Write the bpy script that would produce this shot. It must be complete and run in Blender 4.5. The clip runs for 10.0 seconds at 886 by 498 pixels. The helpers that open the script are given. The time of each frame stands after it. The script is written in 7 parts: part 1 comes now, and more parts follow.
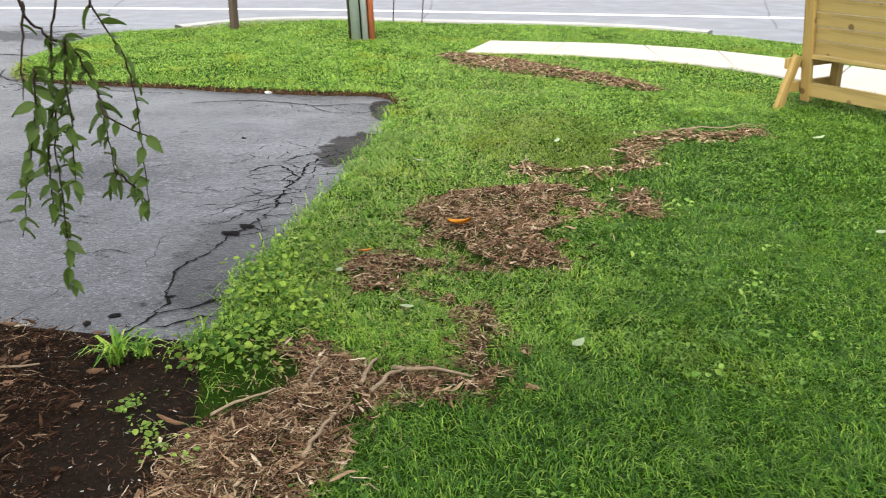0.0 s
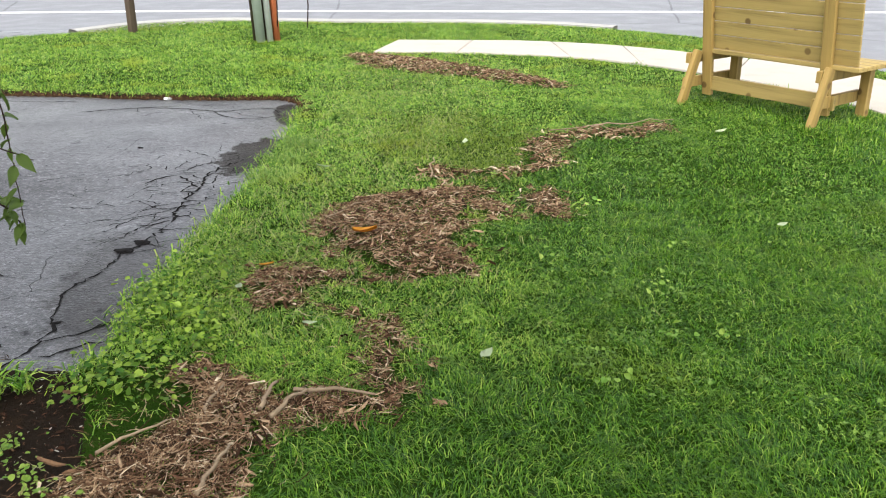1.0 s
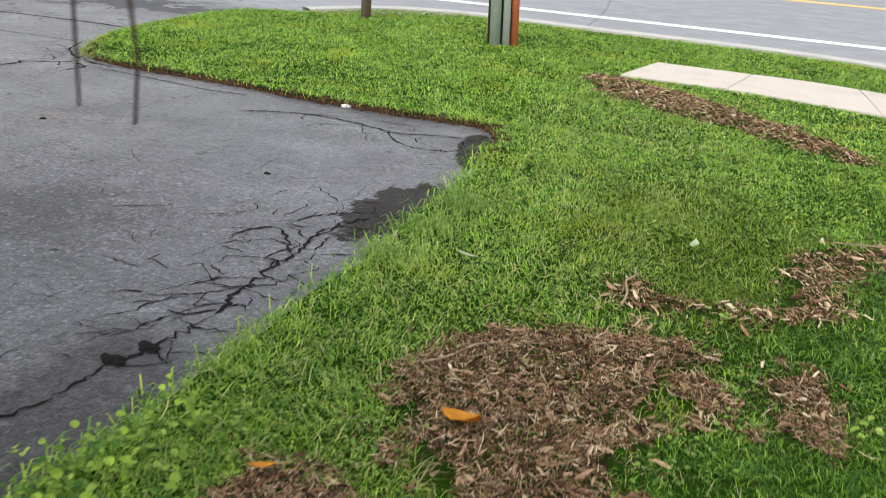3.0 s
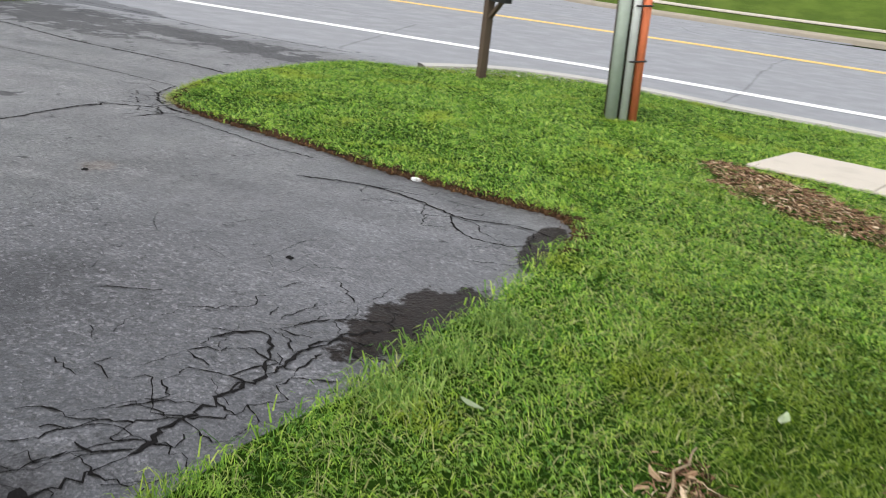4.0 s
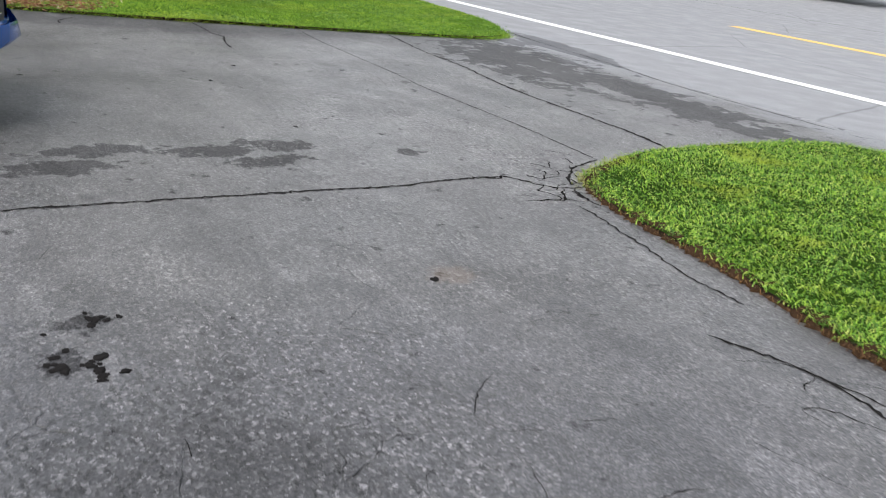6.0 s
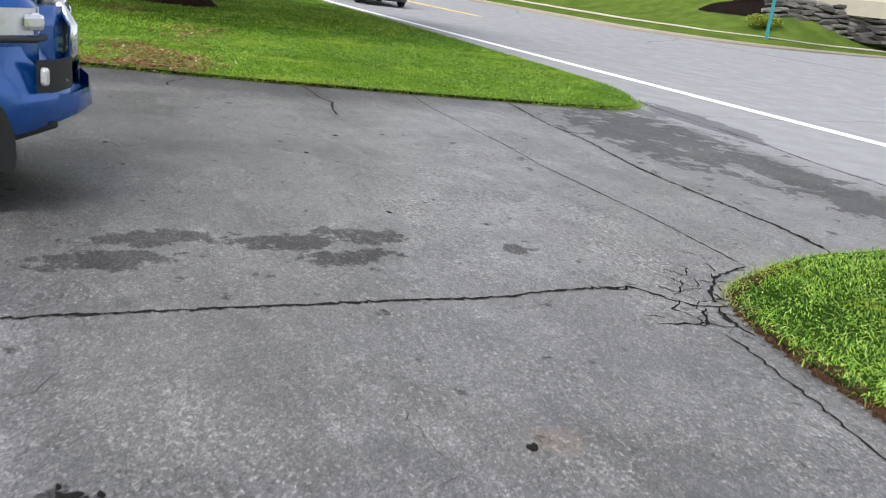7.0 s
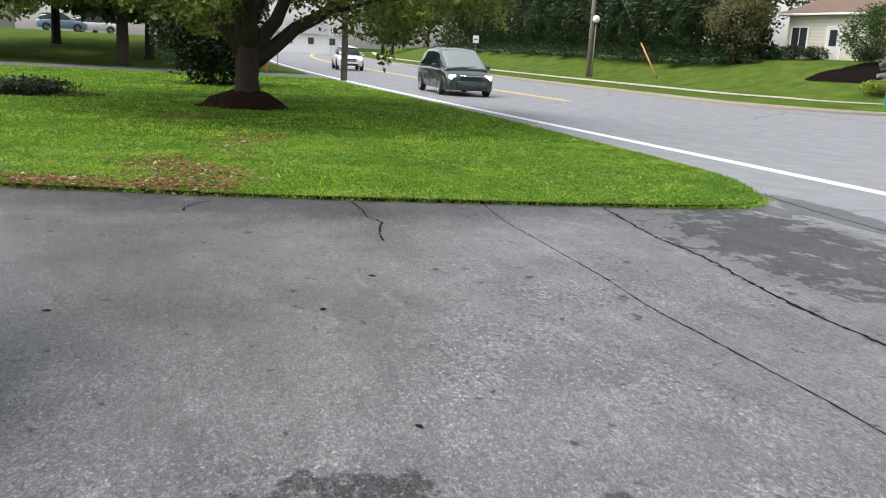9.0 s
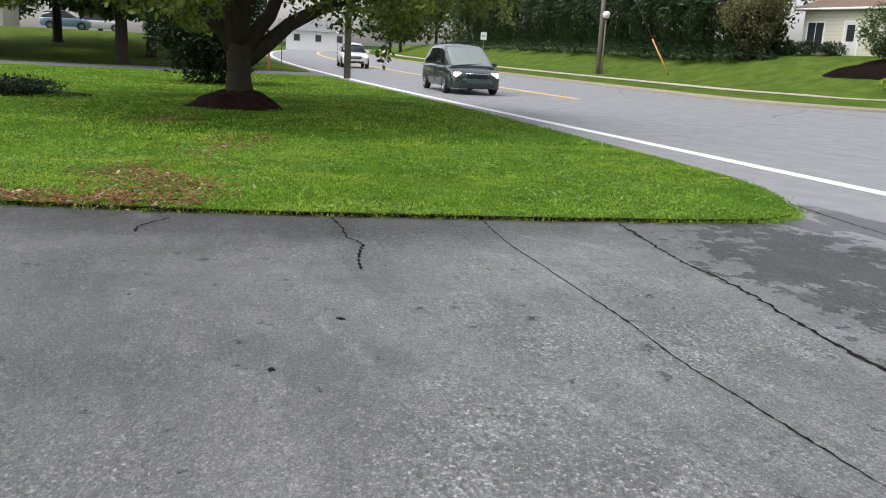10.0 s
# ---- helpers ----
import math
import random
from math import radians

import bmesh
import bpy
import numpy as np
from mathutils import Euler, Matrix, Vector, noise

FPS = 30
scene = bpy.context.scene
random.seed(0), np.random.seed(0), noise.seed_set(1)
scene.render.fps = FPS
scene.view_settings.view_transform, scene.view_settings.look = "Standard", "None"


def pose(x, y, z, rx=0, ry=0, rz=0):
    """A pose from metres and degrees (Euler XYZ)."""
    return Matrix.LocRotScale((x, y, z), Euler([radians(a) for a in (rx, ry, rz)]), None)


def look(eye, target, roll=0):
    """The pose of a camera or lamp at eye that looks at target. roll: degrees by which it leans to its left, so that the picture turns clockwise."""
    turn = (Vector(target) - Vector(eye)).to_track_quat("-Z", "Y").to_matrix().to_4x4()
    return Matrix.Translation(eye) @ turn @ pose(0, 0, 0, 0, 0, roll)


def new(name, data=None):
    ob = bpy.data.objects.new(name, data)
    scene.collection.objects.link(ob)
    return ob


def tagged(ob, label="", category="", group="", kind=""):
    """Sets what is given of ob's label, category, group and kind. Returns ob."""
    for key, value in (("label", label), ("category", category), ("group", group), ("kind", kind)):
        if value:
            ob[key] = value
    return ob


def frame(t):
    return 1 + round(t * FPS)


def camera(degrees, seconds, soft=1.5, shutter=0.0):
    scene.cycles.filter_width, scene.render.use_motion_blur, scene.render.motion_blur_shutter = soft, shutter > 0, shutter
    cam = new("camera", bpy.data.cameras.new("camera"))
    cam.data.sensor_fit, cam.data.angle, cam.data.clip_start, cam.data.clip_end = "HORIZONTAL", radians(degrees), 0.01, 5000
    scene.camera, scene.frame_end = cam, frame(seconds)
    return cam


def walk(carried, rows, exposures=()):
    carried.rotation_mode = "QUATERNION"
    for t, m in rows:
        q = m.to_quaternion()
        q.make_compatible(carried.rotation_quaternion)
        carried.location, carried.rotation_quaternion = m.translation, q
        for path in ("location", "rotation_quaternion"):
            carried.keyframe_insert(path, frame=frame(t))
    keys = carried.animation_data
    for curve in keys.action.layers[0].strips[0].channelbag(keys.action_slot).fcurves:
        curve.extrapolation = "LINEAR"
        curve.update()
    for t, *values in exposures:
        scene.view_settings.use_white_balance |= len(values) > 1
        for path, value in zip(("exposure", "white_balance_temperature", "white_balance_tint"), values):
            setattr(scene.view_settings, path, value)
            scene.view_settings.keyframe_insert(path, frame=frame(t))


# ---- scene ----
cam = camera(54.0, 10.0, soft=1.0, shutter=0.25)
PATH = [
    (0, (0.133, -0.586, 1.583), (0.071, 1.281, 0.867), 0.1),
    (0.5, (0.17, -0.566, 1.588), (0.221, 1.302, 0.873), -0.2),
    (1, (0.207, -0.461, 1.588), (0.325, 1.401, 0.867), -0.2),
    (1.5, (0.225, -0.056, 1.561), (0.331, 1.804, 0.832), 0.6),
    (2, (0.294, 0.42, 1.534), (0.264, 2.276, 0.789), 1.2),
    (2.5, (0.414, 0.947, 1.503), (0.113, 2.776, 0.751), 3.6),
    (2.7, (0.442, 1.18, 1.483), (0.071, 2.994, 0.728), 3.6),
    (3.8, (0.66, 2.297, 1.582), (0.014, 4.064, 0.903), 6.4),
    (4, (0.667, 2.473, 1.538), (-0.082, 4.205, 0.874), 6.4),
    (4.5, (0.575, 2.94, 1.578), (-0.442, 4.522, 0.898), 5.9),
    (5, (0.405, 3.434, 1.525), (-0.947, 4.725, 0.813), 6.2),
    (5.2, (0.329, 3.587, 1.549), (-1.107, 4.78, 0.832), 6.8),
    (6.3, (-0.585, 4.146, 1.594), (-2.146, 5.203, 0.926), 6.5),
    (6.5, (-0.762, 4.272, 1.55), (-2.386, 5.255, 0.92), 6.4),
    (7, (-1.141, 4.608, 1.582), (-2.825, 5.499, 0.976), 7.0),
    (7.5, (-1.579, 4.92, 1.61), (-3.294, 5.804, 1.08), 4.9),
    (8, (-2.016, 5.249, 1.614), (-3.747, 6.117, 1.116), 5.0),
    (8.5, (-2.544, 5.499, 1.592), (-4.294, 6.343, 1.116), 4.8),
    (9, (-3.038, 5.735, 1.568), (-4.864, 6.422, 1.127), 3.1),
    (9.5, (-3.524, 6.003, 1.556), (-5.364, 6.664, 1.135), 3.4),
    (10, (-4.039, 6.256, 1.559), (-5.871, 6.923, 1.111), 2.9),
]
walk(cam, [(t, look(eye, target, roll)) for t, eye, target, roll in PATH], [(0, 1.45), (1, 1.4), (2, 1.12), (2.5, 1.14), (4, 0.98), (7, 1.2), (8.5, 1.12), (9.5, 1.08), (10, 0.96)])

# ---- light ----
world = bpy.data.worlds.new("overcast_sky")
scene.world = world
world.use_nodes = True
wn = world.node_tree.nodes
sky = wn.new("ShaderNodeTexSky")
sky.sky_type, sky.sun_disc = "NISHITA", False
sky.sun_elevation, sky.sun_rotation = radians(52), radians(200)
sky.air_density, sky.dust_density, sky.ozone_density = 1.0, 3.0, 1.0
grey = wn.new("ShaderNodeHueSaturation")
grey.inputs["Saturation"].default_value = 0.28
world.node_tree.links.new(sky.outputs[0], grey.inputs["Color"])
world.node_tree.links.new(grey.outputs[0], wn["Background"].inputs[0])
wn["Background"].inputs[1].default_value = 0.14
sun = new("sun", bpy.data.lights.new("sun", "SUN"))
sun.data.energy, sun.data.angle, sun.data.color = 1.0, radians(25), (1.0, 0.97, 0.92)
sun.matrix_world = look((0, 0, 30), (-6, 14, 0))


# ---- material tools ----
class Nodes:
    """A short way to write node materials."""

    def __init__(self, name, rough=0.7, metal=0.0, spec=0.5):
        self.mat = bpy.data.materials.new(name)
        self.mat.use_nodes = True
        self.t = self.mat.node_tree
        self.bsdf = self.t.nodes["Principled BSDF"]
        self.bsdf.inputs["Roughness"].default_value = rough
        self.bsdf.inputs["Metallic"].default_value = metal
        self.bsdf.inputs["Specular IOR Level"].default_value = spec
        self.co = self.t.nodes.new("ShaderNodeTexCoord").outputs["Object"]

    def put(self, socket, value):
        if isinstance(value, (int, float)):
            socket.default_value = value
        elif isinstance(value, tuple):
            socket.default_value = (*value, 1.0) if len(value) == 3 and len(socket.default_value) == 4 else value
        else:
            self.t.links.new(value, socket)

    def noise(self, scale, detail=4.0, rough=0.55, distort=0.0, stretch=None):
        n = self.t.nodes.new("ShaderNodeTexNoise")
        n.inputs["Scale"].default_value, n.inputs["Detail"].default_value = scale, detail
        n.inputs["Roughness"].default_value, n.inputs["Distortion"].default_value = rough, distort
        self.put(n.inputs["Vector"], self.mapped(scale=stretch) if stretch else self.co)
        return n.outputs["Fac"]

    def cells(self, scale, feature="F1", warp=0.0):
        v = self.t.nodes.new("ShaderNodeTexVoronoi")
        v.feature = feature
        v.inputs["Scale"].default_value = scale
        src = self.co
        if warp:
            n = self.t.nodes.new("ShaderNodeTexNoise")
            n.inputs["Scale"].default_value, n.inputs["Detail"].default_value = scale * 0.7, 5.0
            self.put(n.inputs["Vector"], self.co)
            m = self.t.nodes.new("ShaderNodeVectorMath")
            m.operation = "MULTIPLY_ADD"
            self.put(m.inputs[0], n.outputs["Color"])
            m.inputs[1].default_value = (warp, warp, warp)
            self.put(m.inputs[2], self.co)
            src = m.outputs[0]
        self.put(v.inputs["Vector"], src)
        return v.outputs["Distance"]

    def stones(self, scale):
        """A random value for every small stone."""
        v = self.t.nodes.new("ShaderNodeTexVoronoi")
        v.inputs["Scale"].default_value = scale
        self.put(v.inputs["Vector"], self.co)
        x = self.t.nodes.new("ShaderNodeSeparateXYZ")
        self.put(x.inputs[0], v.outputs["Color"])
        return x.outputs[0]

    def mapped(self, loc=(0, 0, 0), rot=0.0, scale=(1, 1, 1), kind="POINT"):
        m = self.t.nodes.new("ShaderNodeMapping")
        m.vector_type = kind
        m.inputs["Location"].default_value = loc
        m.inputs["Rotation"].default_value = (0, 0, radians(rot))
        m.inputs["Scale"].default_value = scale
        self.put(m.inputs["Vector"], self.co)
        return m.outputs[0]

    def blot(self, x, y, rx, ry, rot=0.0, ragged=0.5, scale=4.0, soft=0.12, level=0.35):
        """1 inside a ragged oval of the ground, 0 outside."""
        g = self.t.nodes.new("ShaderNodeTexGradient")
        g.gradient_type = "SPHERICAL"
        self.put(g.inputs["Vector"], self.mapped((x, y, 0), rot, (rx, ry, 50), "TEXTURE"))
        k = self.math("MULTIPLY_ADD", self.math("SUBTRACT", self.noise(scale * 1.5, 8.0, 0.68), 0.5), ragged * 3.4, g.outputs["Fac"])
        return self.step(k, level - soft, level + soft)

    def math(self, op, a, b=0.0, c=0.0):
        m = self.t.nodes.new("ShaderNodeMath")
        m.operation = op
        for s, v in zip(m.inputs, (a, b, c)):
            self.put(s, v)
        return m.outputs[0]

    def step(self, v, lo, hi, a=0.0, b=1.0):
        m = self.t.nodes.new("ShaderNodeMapRange")
        m.interpolation_type = "SMOOTHSTEP"
        self.put(m.inputs["Value"], v)
        m.inputs["From Min"].default_value, m.inputs["From Max"].default_value = lo, hi
        m.inputs["To Min"].default_value, m.inputs["To Max"].default_value = a, b
        return m.outputs["Result"]

    def mix(self, fac, a, b, how="MIX"):
        m = self.t.nodes.new("ShaderNodeMix")
        m.data_type, m.blend_type = "RGBA", how
        self.put(m.inputs["Factor"], fac)
        self.put(m.inputs["A"], a)
        self.put(m.inputs["B"], b)
        return m.outputs["Result"]

    def ramp(self, fac, *stops):
        r = self.t.nodes.new("ShaderNodeValToRGB")
        while len(r.color_ramp.elements) < len(stops):
            r.color_ramp.elements.new(0.5)
        for e, (p, c) in zip(r.color_ramp.elements, stops):
            e.position, e.color = p, (*c, 1.0)
        self.put(r.inputs["Fac"], fac)
        return r.outputs["Color"]

    def island(self):
        return self.t.nodes.new("ShaderNodeNewGeometry").outputs["Random Per Island"]

    def each(self):
        return self.t.nodes.new("ShaderNodeObjectInfo").outputs["Random"]

    def bump(self, height, strength=0.3, distance=0.01):
        b = self.t.nodes.new("ShaderNodeBump")
        b.inputs["Strength"].default_value, b.inputs["Distance"].default_value = strength, distance
        self.put(b.inputs["Height"], height)
        self.put(self.bsdf.inputs["Normal"], b.outputs[0])

    def done(self, colour=None, rough=None):
        if colour is not None:
            self.put(self.bsdf.inputs["Base Color"], colour)
        if rough is not None:
            self.put(self.bsdf.inputs["Roughness"], rough)
        return self.mat


def plain(name, colour, rough=0.6, metal=0.0, vary=0.15, scale=20.0, bump=0.15, spec=0.5):
    """A surface of one paint or stuff, with fine grain and dirt."""
    n = Nodes(name, rough, metal, spec)
    dark = tuple(c * (1 - vary) for c in colour)
    light = tuple(min(1.0, c * (1 + vary)) for c in colour)
    c = n.mix(n.noise(scale), dark, light)
    c = n.mix(n.step(n.noise(scale * 0.13), 0.35, 0.75, 0.0, vary), c, tuple(x * 0.6 for x in colour))
    if bump:
        n.bump(n.noise(scale * 6), bump, 0.002)
    return n.done(c)


def leafy(name, dark, light, rough=0.5, thin=0.25, field=0.0, stops=None):
    """Leaves and blades: every piece its own green, a little light passing through."""
    n = Nodes(name, rough, 0.0, 0.35)
    c = n.ramp(n.island(), *stops) if stops else n.mix(n.island(), dark, light)
    c = n.mix(n.step(n.noise(1.2, 3.0), 0.3, 0.7, 0.0, 0.45), c, tuple(x * 0.62 for x in dark))
    c = n.mix(n.step(n.noise(0.6, 5.0), 0.5, 0.72, 0.0, field), c, tuple(min(1, x * 1.15) for x in light))
    n.put(n.bsdf.inputs["Base Color"], c)
    tr = n.t.nodes.new("ShaderNodeBsdfTranslucent")
    n.put(tr.inputs["Color"], c)
    mx = n.t.nodes.new("ShaderNodeMixShader")
    mx.inputs[0].default_value = thin
    n.t.links.new(n.bsdf.outputs[0], mx.inputs[1])
    n.t.links.new(tr.outputs[0], mx.inputs[2])
    n.t.links.new(mx.outputs[0], n.t.nodes["Material Output"].inputs["Surface"])
    return n.mat


# ---- mesh tools ----
rng = np.random.default_rng(7)


def np_mesh(name, verts, faces, mats, smooth=False, idx=None):
    me = bpy.data.meshes.new(name)
    verts, faces = np.asarray(verts, np.float32), np.asarray(faces, np.int32)
    k = faces.shape[1]
    me.vertices.add(len(verts))
    me.vertices.foreach_set("co", verts.ravel())
    me.loops.add(faces.size)
    me.loops.foreach_set("vertex_index", faces.ravel())
    me.polygons.add(len(faces))
    me.polygons.foreach_set("loop_start", np.arange(0, faces.size, k, dtype=np.int32))
    for m in mats:
        me.materials.append(m)
    if idx is not None:
        me.polygons.foreach_set("material_index", np.asarray(idx, np.int32))
    me.polygons.foreach_set("use_smooth", np.full(len(faces), smooth))
    me.update(calc_edges=True)
    return me


def part(name, bm, material, parent=None, label="", smooth=False):
    me = bpy.data.meshes.new(name)
    bm.to_mesh(me)
    bm.free()
    for m in material if isinstance(material, (list, tuple)) else [material]:
        me.materials.append(m)
    if smooth:
        for p in me.polygons:
            p.use_smooth = True
    ob = new(name, me)
    ob.parent = parent
    return tagged(ob, label) if label else ob


def thing(name, label, category, place=None, group="", kind=""):
    ob = tagged(new(name), label, category, group, kind)
    if place is not None:
        ob.matrix_world = place
    return ob


def box(bm, c, s, rot=(0, 0, 0), bevel=0.0, mi=0):
    """A block with its middle at c and sides s; rot in degrees."""
    m = pose(*c, *rot) @ Matrix.Diagonal((*s, 1))
    r = bmesh.ops.create_cube(bm, size=1, matrix=m)
    faces = {f for v in r["verts"] for f in v.link_faces}
    for f in faces:
        f.material_index = mi
    if bevel:
        edges = list({e for v in r["verts"] for e in v.link_edges})
        bmesh.ops.bevel(bm, geom=edges, offset=bevel, segments=2, affect="EDGES", profile=0.5)
    return bm


def tube(bm, pts, radii, n=8, cap=True, mi=0):
    """A round bar through the points, with its own radius at each."""
    pts = [Vector(p) for p in pts]
    if isinstance(radii, (int, float)):
        radii = [radii] * len(pts)
    rings = []
    side = None
    for i, p in enumerate(pts):
        d = (pts[min(i + 1, len(pts) - 1)] - pts[max(i - 1, 0)]).normalized()
        if side is None:
            side = d.orthogonal().normalized()
        side = (side - d * side.dot(d)).normalized()
        up = d.cross(side)
        rings.append([bm.verts.new(p + radii[i] * (math.cos(a) * side + math.sin(a) * up)) for a in (2 * math.pi * j / n for j in range(n))])
    for a, b in zip(rings, rings[1:]):
        for j in range(n):
            f = bm.faces.new((a[j], a[(j + 1) % n], b[(j + 1) % n], b[j]))
            f.smooth, f.material_index = True, mi
    if cap:
        for r in (rings[0][::-1], rings[-1]):
            bm.faces.new(r).material_index = mi
    return bm


def curve_through(pts, per=6, closed=False):
    """A smooth line through the corners."""
    out, n = [], len(pts)
    for i in range(n if closed else n - 1):
        a, b, c, d = (np.array(pts[k % n] if closed else pts[min(max(k, 0), n - 1)], float) for k in (i - 1, i, i + 1, i + 2))
        for s in np.arange(per) / per:
            out.append(0.5 * (2 * b + (c - a) * s + (2 * a - 5 * b + 4 * c - d) * s * s + (3 * b - a - 3 * c + d) * s ** 3))
    if not closed:
        out.append(np.array(pts[-1], float))
    return np.array(out)


def lattice(x, y, scale, seed=0):
    """Smooth random values, 0 to 1, over the plan."""
    x, y = np.asarray(x) / scale, np.asarray(y) / scale
    xi, yi = np.floor(x).astype(int), np.floor(y).astype(int)
    fx, fy = x - xi, y - yi
    fx, fy = fx * fx * (3 - 2 * fx), fy * fy * (3 - 2 * fy)

    def h(i, j):
        v = np.sin(i * 127.1 + j * 311.7 + seed * 74.7) * 43758.5453
        return v - np.floor(v)
    return (h(xi, yi) * (1 - fx) + h(xi + 1, yi) * fx) * (1 - fy) + (h(xi, yi + 1) * (1 - fx) + h(xi + 1, yi + 1) * fx) * fy


def inside(poly, x, y):
    poly = np.asarray(poly)
    hit = np.zeros(np.shape(x), bool)
    px, py = poly[-1][:2]
    for qx, qy in poly[:, :2]:
        if qy != py:
            hit ^= ((y < py) != (y < qy)) & (x < (px - qx) * (y - qy) / (py - qy) + qx)
        px, py = qx, qy
    return hit


def slab(name, poly, z0, z1, mats, side=1, round_edge=0.0):
    """A flat piece of ground of that outline, from z0 up to z1."""
    bm = bmesh.new()
    top = bm.faces.new([bm.verts.new((x, y, z1)) for x, y in poly])
    if top.normal.z < 0 or sum(a[0] * b[1] - a[1] * b[0] for a, b in zip(poly, [*poly[1:], poly[0]])) < 0:
        bmesh.ops.reverse_faces(bm, faces=[top])
    r = bmesh.ops.extrude_face_region(bm, geom=[top])
    low = [v for v in r["geom"] if isinstance(v, bmesh.types.BMVert)]
    for v in low:
        v.co.z = z1
    for v in bm.verts:
        if v not in low:
            v.co.z = z0
    bm.normal_update()
    for f in bm.faces:
        f.material_index = side if abs(f.normal.z) < 0.5 else 0
    bmesh.ops.triangulate(bm, faces=[f for f in bm.faces if len(f.verts) > 4])
    bmesh.ops.recalc_face_normals(bm, faces=bm.faces)
    return part(name, bm, mats)


# ---- ground materials ----
def asphalt_drive():
    n = Nodes("driveway_asphalt", 0.6, 0.0, 0.5)
    grit = n.cells(75.0)
    worn = n.math("MAXIMUM", n.blot(-2.4, 5.0, 1.9, 1.6, 0, 0.4, 1.2, 0.25, 0.4), n.step(n.noise(0.8, 6.0, 0.65), 0.44, 0.64, 0.4, 0.95))
    # stones: most grey, some dark, a few pale and white
    near = n.ramp(n.stones(75.0), (0.0, (0.012, 0.012, 0.013)), (0.3, (0.06, 0.06, 0.063)), (0.65, (0.11, 0.11, 0.113)), (0.9, (0.18, 0.178, 0.177)), (1.0, (0.42, 0.41, 0.405)))
    fine = n.ramp(n.stones(150.0), (0.0, (0.03, 0.03, 0.032)), (0.5, (0.1, 0.1, 0.103)), (0.88, (0.165, 0.164, 0.164)), (1.0, (0.34, 0.335, 0.33)))
    c = n.mix(n.math("MULTIPLY", worn, 0.6), fine, near)

    def tone(c, v, lo, hi, amount, k):
        """Darken or lighten c by the factor k where v is high."""
        return n.mix(n.step(v, lo, hi, 0.0, amount), c, (k, k, k), "MULTIPLY")

    c = tone(c, n.noise(42.0, 5.0, 0.85), 0.5, 0.63, 0.7, 0.45)
    c = tone(c, n.noise(29.0, 6.0, 0.85), 0.53, 0.65, 0.6, 1.5)
    c = tone(c, n.noise(12.0, 7.0, 0.8), 0.45, 0.64, 0.7, 0.65)
    c = tone(c, n.noise(4.0, 7.0, 0.8, stretch=(1.0, 0.45, 1)), 0.5, 0.65, 0.6, 1.45)
    # worn pale and dark fields
    c = tone(c, n.noise(1.1, 8.0, 0.72, stretch=(0.7, 1.2, 1)), 0.5, 0.58, 0.6, 0.55)
    c = tone(c, n.noise(2.9, 8.0, 0.75, stretch=(0.5, 1.3, 1)), 0.54, 0.62, 0.7, 1.6)
    c = tone(c, n.noise(0.55, 7.0, 0.68), 0.4, 0.62, 0.5, 0.6)
    c = tone(c, n.noise(2.2, 6.0, 0.7, stretch=(0.35, 1.6, 1)), 0.55, 0.7, 0.6, 0.55)
    # crumbled surface: pits where the binder has gone, bare pale stone
    pits = n.math("MULTIPLY", n.step(n.noise(24.0, 6.0, 0.75, stretch=(0.7, 1.3, 1)), 0.54, 0.6), worn)
    c = n.mix(pits, c, (0.016, 0.016, 0.018))
    c = n.mix(n.math("MULTIPLY", n.step(n.noise(33.0, 5.0, 0.75), 0.57, 0.63, 0.0, 0.8), worn), c, (0.42, 0.41, 0.41))
    # sealed and newer part beyond the long joint is paler and browner
    pale = n.blot(-8.0, 8.6, 4.6, 4.4, 0, 0.25, 0.8, 0.25, 0.3)
    c = n.mix(n.math("MULTIPLY", pale, 0.8), c, (1.35, 1.35, 1.35), "MULTIPLY")
    # shade over the left of the drive, multiplied into the colour
    left_shade = n.blot(-9.2, 4.2, 3.0, 3.6, -10, 0.3, 0.9, 0.3, 0.3)
    c = n.mix(n.math("MULTIPLY", left_shade, 0.8), c, (0.62, 0.62, 0.63), "MULTIPLY")
    sealed = n.blot(-1.6, 4.0, 2.6, 4.4, 0, 0.2, 1.0, 0.22, 0.3)
    c = n.mix(n.math("MULTIPLY", sealed, 0.8), c, (0.8, 0.8, 0.86), "MULTIPLY")
    # hair cracks
    lines = n.math("MULTIPLY", n.step(n.cells(1.6, "DISTANCE_TO_EDGE", 0.6), 0.0, 0.007, 1.0, 0.0), n.math("MULTIPLY", n.blot(-2.4, 4.6, 2.6, 3.2, 0, 0.4, 1.0, 0.15, 0.3), n.step(n.noise(1.1, 3.0), 0.5, 0.62)))
    # dark soft patching: broken edge, corner, wet blots
    tar = n.blot(-0.72, 5.6, 0.36, 0.8, -14, 0.3, 4.0, 0.05, 0.34)
    tar = n.math("MAXIMUM", tar, n.blot(-0.64, 6.9, 0.17, 0.62, 8, 0.16, 5.0, 0.05, 0.3))
    tar = n.math("MAXIMUM", tar, n.math("MULTIPLY", n.blot(-1.05, 3.3, 0.45, 1.1, 12, 0.22, 4.0, 0.2, 0.34), 0.6))
    # the road's paler asphalt runs into the mouth of the driveway
    c = n.mix(n.blot(-8.0, 14.9, 14.0, 3.6, 0, 0.16, 1.2, 0.06, 0.32), c, n.mix(n.noise(60.0, 5.0, 0.75), (0.12, 0.123, 0.133), (0.26, 0.264, 0.28)))
    pos = n.t.nodes.new("ShaderNodeSeparateXYZ")
    n.put(pos.inputs[0], n.co)
